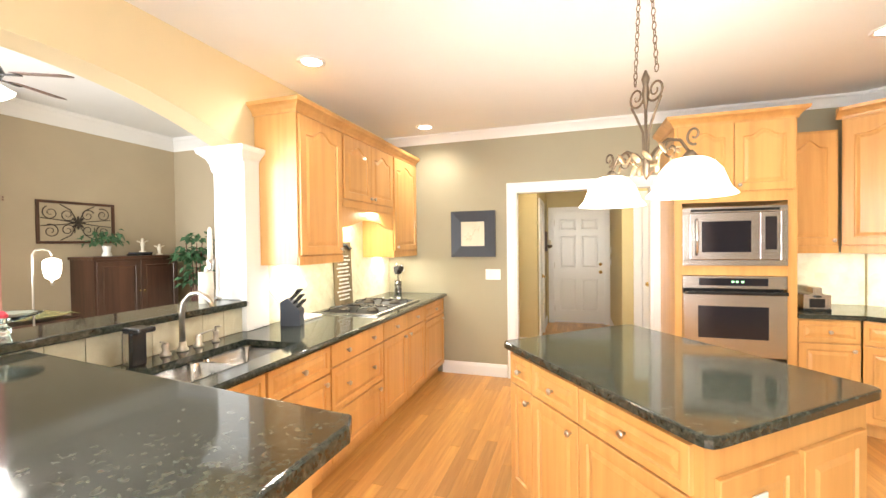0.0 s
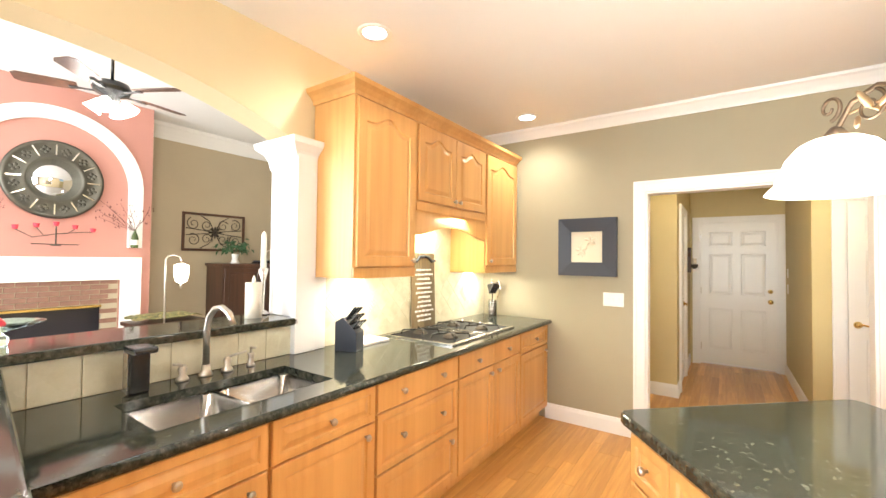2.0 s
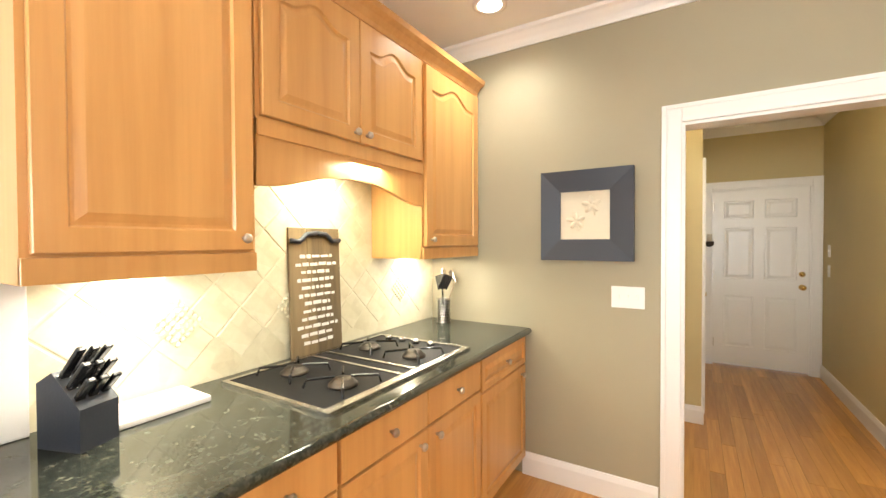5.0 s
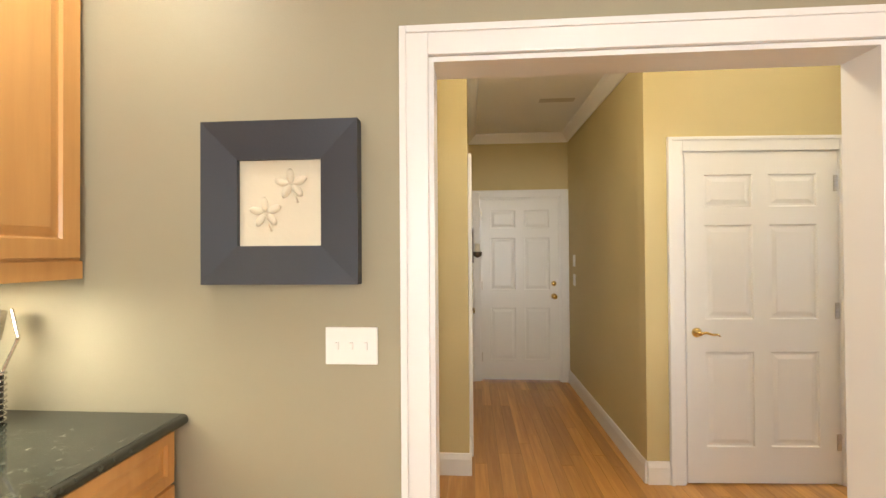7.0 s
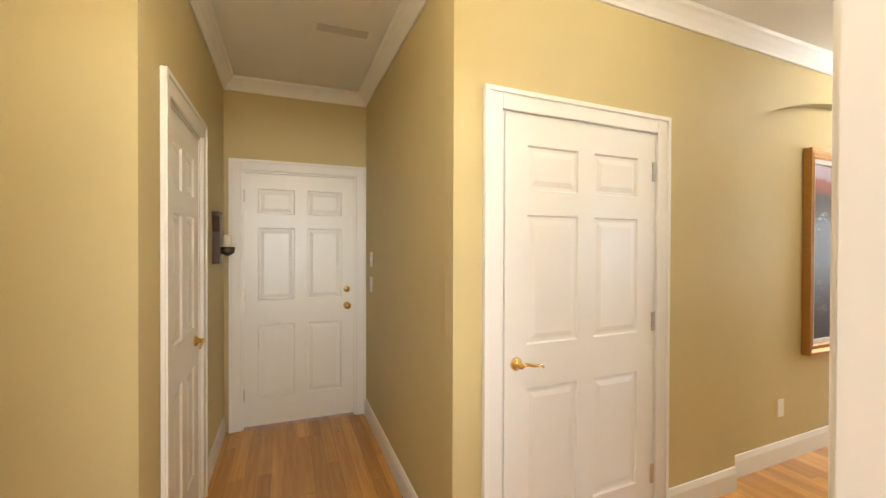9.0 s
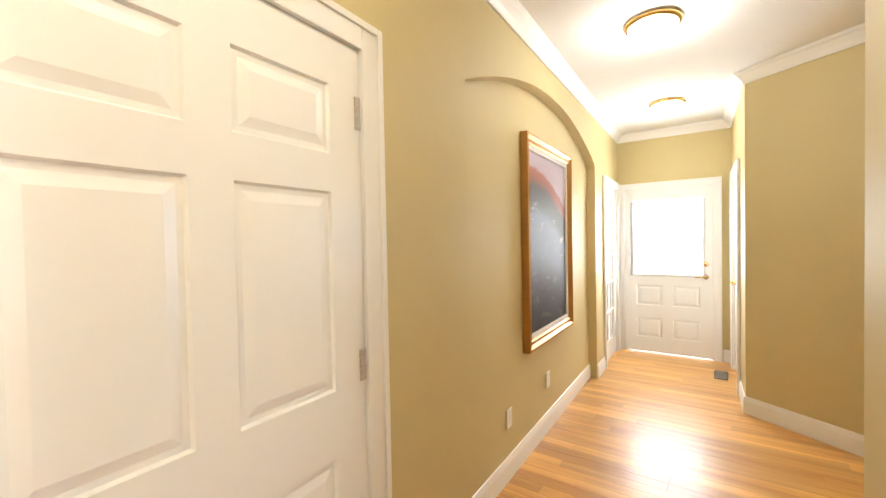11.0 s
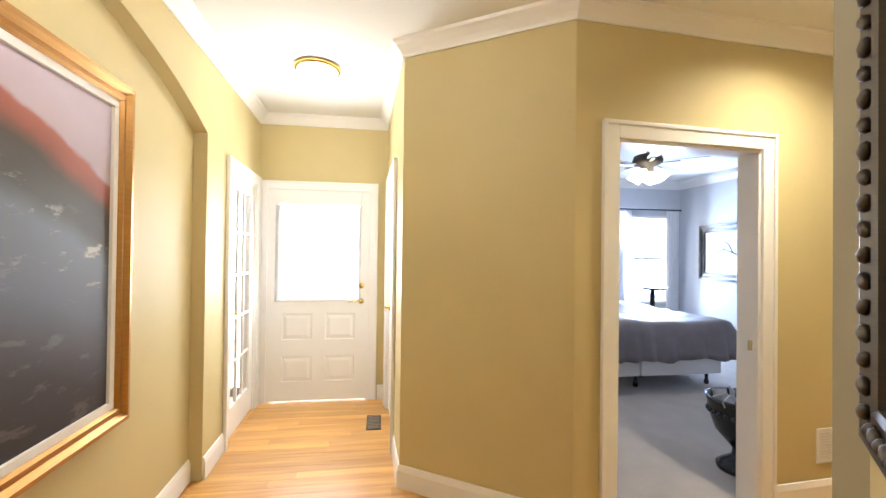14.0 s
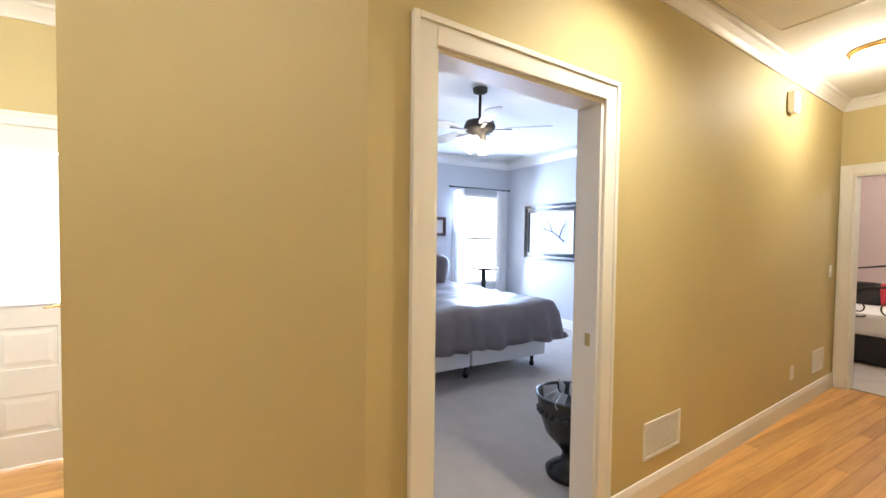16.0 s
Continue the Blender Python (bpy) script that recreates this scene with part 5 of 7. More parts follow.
for _s2 in (-1, 1):
    _b = bmn()
    scroll(_b, _s2 * 0.06, 2.20, 0.055, 1.5, math.pi / 2 * (1 - _s2) * 0 + math.pi / 2 + _s2 * 1.9, _s2, 0.006)
    tube(_b, [(_s2 * 0.095, 0, 2.16), (_s2 * 0.06, 0, 2.10), (_s2 * 0.02, 0, 2.02), (_s2 * 0.012, 0, 1.9)], 0.006, 7)
    part("scroll", _b, BROWNIRON, pl, "bronze iron scroll", True)
    _b = tube(bmn(), [(0, 0, 1.86), (_s2 * 0.06, 0, 1.92), (_s2 * 0.13, 0, 1.95), (_s2 * 0.20, 0, 1.93), (_s2 * 0.245, 0, 1.87), (_s2 * 0.25, 0, 1.84)], 0.007, 8)
    scroll(_b, _s2 * 0.15, 1.90, 0.045, 1.3, 1.2, _s2, 0.005)
    scroll(_b, _s2 * 0.27, 1.935, 0.04, 1.2, -1.4, -_s2, 0.006)
    part("arm", _b, BROWNIRON, pl, "curled bronze arm", True)
    _b = bmn()
    for _k in range(9):
        _t = _k * 1.3
        bmesh.ops.create_uvsphere(_b, u_segments=8, v_segments=5, radius=1, matrix=pose(_s2 * (0.015 + 0.02 * _k), 0.03 * math.cos(_t * 2), 1.865 + 0.035 * math.sin(_t * 1.7) + 0.004 * _k, 25 * math.sin(_t), 50 * _k, 40 * _k) @ Matrix.Diagonal((0.032, 0.006, 0.013, 1)))
    tube(_b, [(0, 0, 1.80), (_s2 * 0.05, 0.02, 1.84), (_s2 * 0.10, -0.01, 1.90), (_s2 * 0.16, 0.01, 1.91), (_s2 * 0.21, 0, 1.90)], 0.006, 6, 0.6)
    part("leaf_ornament", _b, CHAMPAGNE, pl, "gilded leaf ornament", True)
    _sh = lathe(bmn(), [(0.03, 1.842), (0.06, 1.838), (0.088, 1.822), (0.116, 1.787), (0.132, 1.742), (0.144, 1.712), (0.165, 1.69), (0.169, 1.684), (0.159, 1.686), (0.137, 1.707), (0.125, 1.742), (0.108, 1.782), (0.082, 1.812), (0.03, 1.83)], 40, (_s2 * 0.25, 0, 0))
    part("shade", _sh, SHADE, pl, "glowing white glass bowl shade", True).visible_shadow = False
    part("socket_cap", lathe(bmn(), [(0.022, 1.84), (0.03, 1.85), (0.012, 1.875)], 14, (_s2 * 0.25, 0, 0)), BROWNIRON, pl, smooth=True)
    _c = PC + PD * (_s2 * 0.25)
    bulb("pendant_bulb", (_c.x, _c.y, 1.74), 26, KITCHEN, 0.06)
part("finial", lathe(bmn(), [(0.005, 2.31), (0.02, 2.27), (0.012, 2.24), (0.018, 2.2), (0.006, 2.12)], 10), BROWNIRON, pl, smooth=True)
part("stem", lathe(bmn(), [(0.004, 1.79), (0.014, 1.82), (0.018, 1.86), (0.010, 1.90), (0.006, 2.0), (0.008, 2.12)], 12), BROWNIRON, pl, smooth=True)


def downlight(x, y, z, watts, nm="recessed_light", color=WARM):
    ob = thing(nm, pose(x, y, z), "white recessed ceiling downlight, lit", "downlight", "recessed ceiling lights")
    part("trim_ring", lathe(bmn(), [(0.095, -0.001), (0.095, -0.006), (0.07, -0.008), (0.068, -0.003)], 28), WHITE, ob, smooth=True)
    part("lens", lathe(bmn(), [(0.066, -0.002), (0.066, -0.005), (0.01, -0.0055)], 24), CANLIT, ob, "glowing lens", True)
    spot("downlight_lamp", (x, y, z - 0.02), watts, color, 150, 1.0)


downlight(-1.09, 2.62, H, 60, color=KITCHEN)
downlight(-0.92, 4.36, H, 60, color=KITCHEN)
# these three cans are added beyond view as fill for the kitchen
downlight(0.3, 0.2, H, 60, color=KITCHEN)
downlight(2.4, 3.4, H, 36, color=KITCHEN)
downlight(2.0, 0.4, H, 60, color=KITCHEN)
# strip lamps under the wall cabinets and in the hood
area("under_cabinet_lamp", (-1.40, 2.89, 1.345), (-1.42, 2.89, 0.9), 0.12, 0.5, 10, WARM)
area("hood_lamp", (-1.38, 3.66, 1.79), (-1.42, 3.66, 0.9), 0.2, 0.7, 19, (1, 0.97, 0.74))
area("under_cabinet_lamp", (-1.40, 4.42, 1.345), (-1.42, 4.42, 0.9), 0.12, 0.5, 10, WARM)
area("corner_cabinet_lamp", (2.95, 4.25, 1.365), (2.95, 4.35, 0.9), 0.5, 0.12, 9, WARM)

# ---- great room ----
FX, FY = -6.45, 2.42
fp = thing("fireplace", pose(FX, FY, 0, 0, 0, 90), "pink chimney breast with white mantel and brick surround", "fireplace")
for _d3 in ((-1.10, 0, 1.50, 1.06, 0.545, GH - 0.002), (-1.10, 0, 0, -0.72, 0.545, 1.5), (0.68, 0, 0, 1.06, 0.545, 1.5), (-0.72, 0, 1.13, 0.68, 0.545, 1.5), (-0.72, 0.302, 0, 0.68, 0.545, 1.13)):
    part("chimney_breast", boxes(_d3), PINK, fp, "terracotta pink painted plaster")
part("mantel_shelf", boxes((-1.14, -0.20, 1.53, 1.08, 0, 1.575), (-1.10, -0.16, 1.49, 1.04, 0, 1.53), (-1.07, -0.11, 1.44, 1.01, 0, 1.49), bev=0.006), WHITE, fp, "white painted mantel shelf")
part("frieze", boxes((-0.98, -0.06, 1.13, 0.94, -0.001, 1.44), bev=0.004), WHITE, fp)
for _s2 in (-1, 1):
    part("mantel_leg", boxes((_s2 * 0.84 - 0.12 - 0.02, -0.06, 0, _s2 * 0.84 + 0.12 - 0.02, -0.001, 1.128), bev=0.004), WHITE, fp)
_b = bmn()
_ri, _ro, _zs = 0.79, 0.96, 2.38
_path = [(-1, 1.576), (-1, 1.9)] + [(-math.cos(math.pi * i / 32), None, math.pi * i / 32) for i in range(33)] + [(1, 1.9), (1, 1.576)]
_rg2 = []
for _p in _path:
    if len(_p) == 2:
        a, b = (_p[0] * _ri, _p[1]), (_p[0] * _ro, _p[1])
    else:
        a, b = (-_ri * math.cos(_p[2]), _zs + _ri * math.sin(_p[2])), (-_ro * math.cos(_p[2]), _zs + _ro * math.sin(_p[2]))
    _rg2.append([_b.verts.new((x - 0.02, y, z)) for (x, z), y in ((a, -0.001), (a, -0.05), (b, -0.05), (b, -0.001))])
for p, q in zip(_rg2, _rg2[1:]):
    for i in range(3):
        _b.faces.new((p[i], q[i], q[i + 1], p[i + 1]))
part("arch_trim", _b, WHITE, fp, "white arched trim")
part("keystone", prism(bmn(), [(-0.11, 3.15), (0.07, 3.15), (0.11, 3.43), (-0.15, 3.43)], 0.0, 0.08), WHITE, fp, "white keystone")
_k = fp.children[-1]
_k.data.transform(pose(0, 0, 0, 90))
part("hearth_surround", boxes((-0.72, -0.012, 0, -0.50, 0.3, 1.128), (0.50, -0.012, 0, 0.68, 0.3, 1.128), (-0.50, -0.012, 0.80, 0.50, 0.3, 1.128)), TAN, fp, "mortar bed")
_rb = random.Random(5)
_bm1 = mesh_of(box(bmn(), 0, -0.024, 0, 0.19, -0.012, 0.057, bev=0.003), BRICK)
for _j in range(17):
    for _i in range(8):
        _x, _z = -0.72 + _i * 0.2 - (0.1 if _j % 2 else 0), 0.02 + _j * 0.066
        if _x >= -0.73 and _x + 0.19 <= 0.70 and (_z > 0.79 or _x + 0.19 <= -0.49 or _x >= 0.48):
            _o = new("brick", _bm1)
            _o.parent = fp
            _o.location = (_x, 0, _z)
part("firebox", boxes((-0.50, 0.28, 0, 0.50, 0.298, 0.80)), BLACK, fp, "black firebox")
part("brass_trim", boxes((-0.50, -0.03, 0.765, 0.50, -0.01, 0.795), bev=0.003), BRASS, fp, "brass firebox trim")
part("fire_glass", boxes((-0.49, 0.02, 0.02, 0.49, 0.026, 0.765)), BLACKGLASS, fp, "dark fire glass")

mr = thing("round_mirror", pose(FX + 0.02, 2.41, 2.41, 0, 0, 90), "round mirror in embossed pewter segment frame", "mirror")
_b = lathe(bmn(), [(0.26, 0.0), (0.26, 0.04), (0.29, 0.05), (0.31, 0.03), (0.44, 0.03), (0.46, 0.05), (0.49, 0.03), (0.49, 0.0)], 48)
_b.transform(pose(0, -0.0, 0, 90))
PEWTER = metal("aged_pewter", (0.13, 0.125, 0.105), 0.5)
part("frame", _b, PEWTER, mr, smooth=True)
_b = lathe(bmn(), [(0.262, 0.005), (0.262, 0.012), (0.002, 0.013)], 40)
_b.transform(pose(0, 0, 0, 90))
part("glass", _b, MIRROR, mr, "silvered mirror glass", True)
for _i in range(12):
    _a2 = _i * math.pi / 6
    _b = box(bmn(), 0.31, -0.008, 0.03, 0.44, 0.008, 0.045)
    _b.transform(pose(0, 0, 0, 90) @ Matrix.Rotation(_a2, 4, "Z"))
    part("divider", _b, STEEL, mr, "pale metal divider")
    _b = bmn()
    for _q3 in range(4):
        bmesh.ops.create_uvsphere(_b, u_segments=8, v_segments=5, radius=1, matrix=pose(0.375 + 0.03 * math.cos(_q3 * 1.57), 0.03 * math.sin(_q3 * 1.57), 0.03) @ Matrix.Diagonal((0.022, 0.022, 0.012, 1)))
    _b.transform(pose(0, 0, 0, 90) @ Matrix.Rotation(_a2 + math.pi / 12, 4, "Z"))
    part("embossed_flower", _b, PEWTER, mr, "embossed pewter flower", True)


def bottle_vase(y):
    v = thing("bottle_vase", pose(FX + 0.10, y, 1.576), "olive bottle vase with dried red twigs on the mantel", "vase", "vases on the mantel")
    part("bottle", lathe(bmn(), [(0.04, 0), (0.045, 0.02), (0.045, 0.14), (0.03, 0.19), (0.014, 0.23), (0.016, 0.26)], 16), GLASSGREEN, v, smooth=True)
    part("label_band", lathe(bmn(), [(0.046, 0.04), (0.046, 0.11)], 16), LINEN, v, "cream paper band")
    r = random.Random(int(y * 10))
    b = bmn()
    for i in range(9):
        a, l = r.uniform(-1.3, 1.3), r.uniform(0.35, 0.6)
        p = [(0.02 * r.uniform(-1, 1), 0, 0.24)]
        for k in range(1, 5):
            p.append((r.uniform(-0.03, 0.05), math.sin(a) * l * k / 4, 0.24 + math.cos(a) * l * k / 4 + r.uniform(-0.02, 0.02)))
        tube(b, p, 0.004, 5, 0.4)
        for k in range(7):
            q = Vector(p[2 + k % 3])
            bmesh.ops.create_icosphere(b, subdivisions=1, radius=0.018, matrix=Matrix.Translation(q + Vector((r.uniform(-0.03, 0.03), r.uniform(-0.05, 0.05), r.uniform(-0.05, 0.05)))) @ pose(0, 0, 0, r.uniform(0, 90), r.uniform(0, 90)) @ Matrix.Diagonal((1, 0.5, 0.25, 1)))
    part("twigs", b, TWIG, v, "dried dark red twigs")


bottle_vase(3.25)
bottle_vase(1.60)
ca = thing("candelabra", pose(FX + 0.12, 2.42, 1.576), "dark iron candelabra with red votive candles", "candelabra")
_b = lathe(bmn(), [(0.05, 0), (0.05, 0.01), (0.008, 0.02), (0.008, 0.22)], 12)
tube(_b, [(0, -0.22, 0.02), (0, 0.22, 0.02)], 0.006, 6)
for _i in range(5):
    _y = -0.36 + _i * 0.18
    tube(_b, [(0, 0, 0.15), (0, _y * 0.6, 0.10 + 0.02 * _i), (0, _y, 0.19 + 0.03 * (2 - abs(_i - 2)))], 0.005, 6)
part("frame", _b, IRON, ca)
for _i in range(5):
    _y = -0.36 + _i * 0.18
    part("votive", lathe(bmn(), [(0.022, 0), (0.032, 0.05), (0.026, 0.05)], 12, (0, _y, 0.19 + 0.03 * (2 - abs(_i - 2)))), RED, ca, "red glass votive", True)

# ceiling fan


def fan(name, x, y, zc, drop, blade_mat, hub_mat, label, lights, a0):
    f = thing(name, pose(x, y, zc), label, "ceiling fan")
    part("canopy", lathe(bmn(), [(0.07, -0.002), (0.065, -0.04), (0.02, -0.06)], 20), hub_mat, f, smooth=True)
    part("downrod", lathe(bmn(), [(0.013, -0.05), (0.013, -drop)], 12), hub_mat, f, smooth=True)
    part("motor", lathe(bmn(), [(0.03, -drop), (0.13, -drop - 0.03), (0.15, -drop - 0.08), (0.13, -drop - 0.12), (0.06, -drop - 0.15), (0.06, -drop - 0.20), (0.02, -drop - 0.21)], 28), hub_mat, f, smooth=True)
    for i in range(5):
        a = a0 + i * 2 * math.pi / 5
        b = bmn()
        pts = [(0.24, -0.05), (0.3, -0.065), (0.62, -0.075), (0.66, -0.05), (0.66, 0.05), (0.62, 0.075), (0.3, 0.065), (0.24, 0.05)]
        prism(b, pts, -0.003, 0.004)
        b.transform(Matrix.Rotation(a, 4, "Z") @ Matrix.Translation((0, 0, -drop - 0.10)) @ Matrix.Rotation(radians(12), 4, "X"))
        bl2 = part("blade", b, blade_mat, f)
        b = box(bmn(), 0.12, -0.018, -0.004, 0.30, 0.018, 0.004, bev=0.002)
        b.transform(Matrix.Rotation(a, 4, "Z") @ Matrix.Translation((0, 0, -drop - 0.115)))
        part("blade_iron", b, hub_mat, bl2)
    for i in range(4):
        a = a0 + 0.4 + i * math.pi / 2
        g = lathe(bmn(), [(0.02, 0.0), (0.035, -0.02), (0.055, -0.07), (0.075, -0.11), (0.07, -0.11), (0.045, -0.06), (0.02, -0.02)], 16)
        g.transform(Matrix.Rotation(a, 4, "Z") @ Matrix.Translation((0.09, 0, -drop - 0.19)) @ Matrix.Rotation(radians(-35), 4, "Y"))
        part("shade", g, SHADE, f, "glowing frosted glass shade", True).visible_shadow = False
    bulb("fan_bulb", (x, y, zc - drop - 0.32), lights, SOFT, 0.08)
    return f


fan("ceiling_fan", -4.1, 2.30, GH, 0.56, DARKWOOD, BLACK, "black ceiling fan with dark blades and lit shades", 60, 0.5)
bpy.data.objects["ceiling_fan"]["group"] = "fans"

# iron wall art
wa = thing("iron_wall_art", pose(-6.995, 4.66, 1.89, 0, 0, 90), "dark framed scrolled iron wall panel", "wall art")
_w, _h = 0.54, 0.33
for _d3 in ((-_w, -0.03, -_h, _w, 0, -_h + 0.04), (-_w, -0.03, _h - 0.04, _w, 0, _h), (-_w, -0.03, -_h + 0.04, -_w + 0.04, 0, _h - 0.04), (_w - 0.04, -0.03, -_h + 0.04, _w, 0, _h - 0.04)):
    part("frame_bar", box(bmn(), *_d3, bev=0.004), DARKWOOD, wa)
for _s2 in (-1, 1):
    for _t2 in (-1, 1):
        _b = bmn()
        scroll(_b, _s2 * 0.14, _t2 * 0.12, 0.10, 1.4, 0.5 * _s2, _s2 * _t2, 0.008, -0.015)
        scroll(_b, _s2 * 0.36, _t2 * 0.14, 0.11, 1.5, 2.0, -_s2 * _t2, 0.008, -0.015)
        tube(_b, [(0, -0.015, 0), (_s2 * 0.2, -0.015, _t2 * 0.03), (_s2 * 0.48, -0.015, _t2 * 0.06)], 0.007, 6)
        tube(_b, [(0, -0.015, 0), (_s2 * 0.1, -0.015, _t2 * 0.2), (_s2 * 0.24, -0.015, _t2 * 0.28)], 0.007, 6)
        part("scroll", _b, IRON, wa, "dark iron scroll", True)
_b = bmn()
for _i in range(8):
    bmesh.ops.create_uvsphere(_b, u_segments=8, v_segments=5, radius=1, matrix=Matrix.Translation((0, -0.018, 0)) @ Matrix.Rotation(_i * math.pi / 4, 4, "Y") @ Matrix.Translation((0.06, 0, 0)) @ Matrix.Diagonal((0.05, 0.008, 0.018, 1)))
part("rosette", _b, IRON, wa, "iron flower rosette", True)

# armoire with ornaments
ar = thing("armoire", pose(-6.42, 4.53, 0, 0, 0, 90), "dark walnut two-door armoire against the tan wall", "armoire")
part("carcass", boxes((0, 0, 0.08, 1.38, 0.55, 1.30), (0.04, 0.03, 0, 1.34, 0.5, 0.08)), DARKWOOD, ar)
part("top", box(bmn(), -0.03, -0.03, 1.30, 1.41, 0.56, 1.345, bev=0.008), DARKWOOD, ar)
for _i in range(2):
    _b = cabinet_front(0.66, 1.14, 0.022, 0, 0.07)
    _b.transform(Matrix.Translation((0.025 + _i * 0.67, -0.001, 0.12)))
    _d2 = part("door", _b, DARKWOOD, ar)
    knob(_d2, 0.66 if _i == 0 else 0.73, -0.023, 0.76, BRASS)


def leafy(b, r, at, n, lo, hi, size, up=0.6):
    for i in range(n):
        a, e, l = r.uniform(0, 6.28), r.uniform(-0.2, 1.2), r.uniform(lo, hi)
        p = Vector(at) + Vector((math.cos(a) * math.cos(e), math.sin(a) * math.cos(e), math.sin(e) * up)) * l
        m = Matrix.Translation(p) @ pose(0, 0, 0, r.uniform(-40, 40), r.uniform(-10, 60), math.degrees(a))
        v = [b.verts.new(m @ Vector(c)) for c in ((0, 0, 0), (size * 0.4, -size * 0.3, 0.01), (size, 0, -0.02), (size * 0.4, size * 0.3, 0.01))]
        b.faces.new(v)


ft = thing("fern", pose(-6.6, 4.83, 1.345), "green artificial fern in a pale vase on the armoire", "plant")
part("vase", lathe(bmn(), [(0.06, 0), (0.07, 0.02), (0.045, 0.08), (0.06, 0.16), (0.05, 0.17)], 18), LINEN, ft, smooth=True)
_b = bmn()
leafy(_b, random.Random(2), (0, 0, 0.24), 90, 0.05, 0.32, 0.10, 0.7)
part("fronds", _b, LEAF, ft, "green fern fronds")
bk = thing("book_stack", pose(-6.6, 5.36, 1.345), "stack of dark books on the armoire", "books")
part("book", box(bmn(), -0.1, -0.16, 0, 0.1, 0.14, 0.03, bev=0.003), BLACK, bk)
part("book", box(bmn(), -0.09, -0.14, 0.03, 0.1, 0.15, 0.055, bev=0.003), SLATE, bk)
for _y, _h2 in ((5.39, 0.24), (5.69, 0.20)):
    fg = thing("figurine", pose(-6.58, _y, 1.401 if _y < 5.6 else 1.345), "small ivory figurine ornament on the armoire", "figurine", "ornaments on the armoire")
    _b = lathe(bmn(), [(0.05, 0), (0.05, 0.02), (0.02, 0.03), (0.03, _h2 * 0.5), (0.035, _h2 * 0.7), (0.015, _h2 * 0.78), (0.025, _h2 * 0.9), (0.01, _h2)], 14)
    tube(_b, [(0, -0.09, _h2 * 0.8), (0, 0, _h2 * 0.66), (0, 0.09, _h2 * 0.82)], 0.012, 6)
    part("figure", _b, WAX, fg, smooth=True)
tr = thing("potted_tree", pose(-5.95, 5.86, 0), "leafy green potted house tree in the corner", "plant")
part("pot", lathe(bmn(), [(0.13, 0), (0.17, 0.26), (0.18, 0.28), (0.16, 0.28), (0.15, 0.24)], 20), BRICK, tr, smooth=True)
_b = bmn()
for _i in range(4):
    tube(_b, [(0.02 * _i - 0.03, 0, 0.22), (0.03 * _i - 0.05, 0.03 * (_i - 1.5), 0.8), (0.07 * (_i - 1.5), 0.05 * (_i - 1.5), 1.55)], 0.014, 6, 0.5)
part("trunk", _b, TWIG, tr, "slim brown stems")
_b = bmn()
_rr = random.Random(9)
for _c2 in range(9):
    leafy(_b, _rr, (_rr.uniform(-0.2, 0.2), _rr.uniform(-0.15, 0.15), _rr.uniform(0.7, 1.75)), 26, 0.05, 0.24, 0.15, 0.8)
part("foliage", _b, LEAF, tr, "glossy green leaves")

# console table, lamp, candle
cs = thing("console_table", pose(-5.75, 3.42, 0), "dark carved side table with patterned cloth", "table")
part("top", box(bmn(), -0.25, -0.42, 0.55, 0.25, 0.42, 0.60, bev=0.008), DARKWOOD, cs)
for _x in (-0.2, 0.2):
    for _y in (-0.36, 0.36):
        part("leg", lathe(bmn(), [(0.02, 0), (0.03, 0.1), (0.022, 0.3), (0.035, 0.5), (0.03, 0.55)], 12, (_x, _y, 0)), DARKWOOD, cs, smooth=True)
PAT, _nt, _b2 = nodes_of("patterned_cloth")
_v = _nt.nodes.new("ShaderNodeTexVoronoi")
_v.inputs["Scale"].default_value = 18
_r3 = ramp(_nt, [(0.2, (0.02, 0.02, 0.015)), (0.5, (0.10, 0.12, 0.04)), (0.8, (0.35, 0.25, 0.10))])
_nt.links.new(_v.outputs["Distance"], _r3.inputs[0])
_nt.links.new(_r3.outputs[0], _b2.inputs["Base Color"])
_b2.inputs["Roughness"].default_value = 0.9
cl = thing("patterned_throw", pose(-5.75, 3.42, 0.60), "patterned green and black throw on the side table", "throw")
_b = bmn()
bmesh.ops.create_grid(_b, x_segments=14, y_segments=18, size=0.5)
for v in _b.verts:
    v.co.x *= 0.5
    v.co.y *= 0.76
    v.co.z = 0.05 + 0.035 * noise.noise(v.co * 7) + (0.02 if abs(v.co.y) < 0.3 else 0)
part("cloth", _b, PAT, cl, smooth=True).modifiers.new("thick", "SOLIDIFY").thickness = 0.01
lp = thing("arc_lamp", pose(-5.5, 3.32, 0), "chrome floor lamp with hanging glass shade, lit", "floor lamp")
part("base", lathe(bmn(), [(0.14, 0), (0.14, 0.015), (0.02, 0.03)], 20), NICKEL, lp, smooth=True)
part("pole", tube(bmn(), [(0, 0, 0.02), (0, 0, 1.42), (0, 0.03, 1.47), (0, 0.10, 1.485), (0, 0.17, 1.46), (0, 0.19, 1.40)], 0.012, 10), NICKEL, lp, "chrome arched pole", True)
part("shade", lathe(bmn(), [(0.03, 1.37), (0.085, 1.34), (0.09, 1.30), (0.085, 1.2), (0.065, 1.13), (0.02, 1.10)], 20, (0, 0.19, 0)), SHADE, lp, "glowing white glass shade", True).visible_shadow = False
part("pull", lathe(bmn(), [(0.006, 1.03), (0.018, 1.06), (0.012, 1.10)], 10, (0, 0.19, 0)), NICKEL, lp, smooth=True)
bulb("arc_lamp_bulb", (-5.5, 3.51, 1.24), 14, WARM, 0.05)
cd = thing("pillar_candle", pose(-1.70, 2.30, 1.125), "tall ivory pillar candle on the bar ledge", "candle")
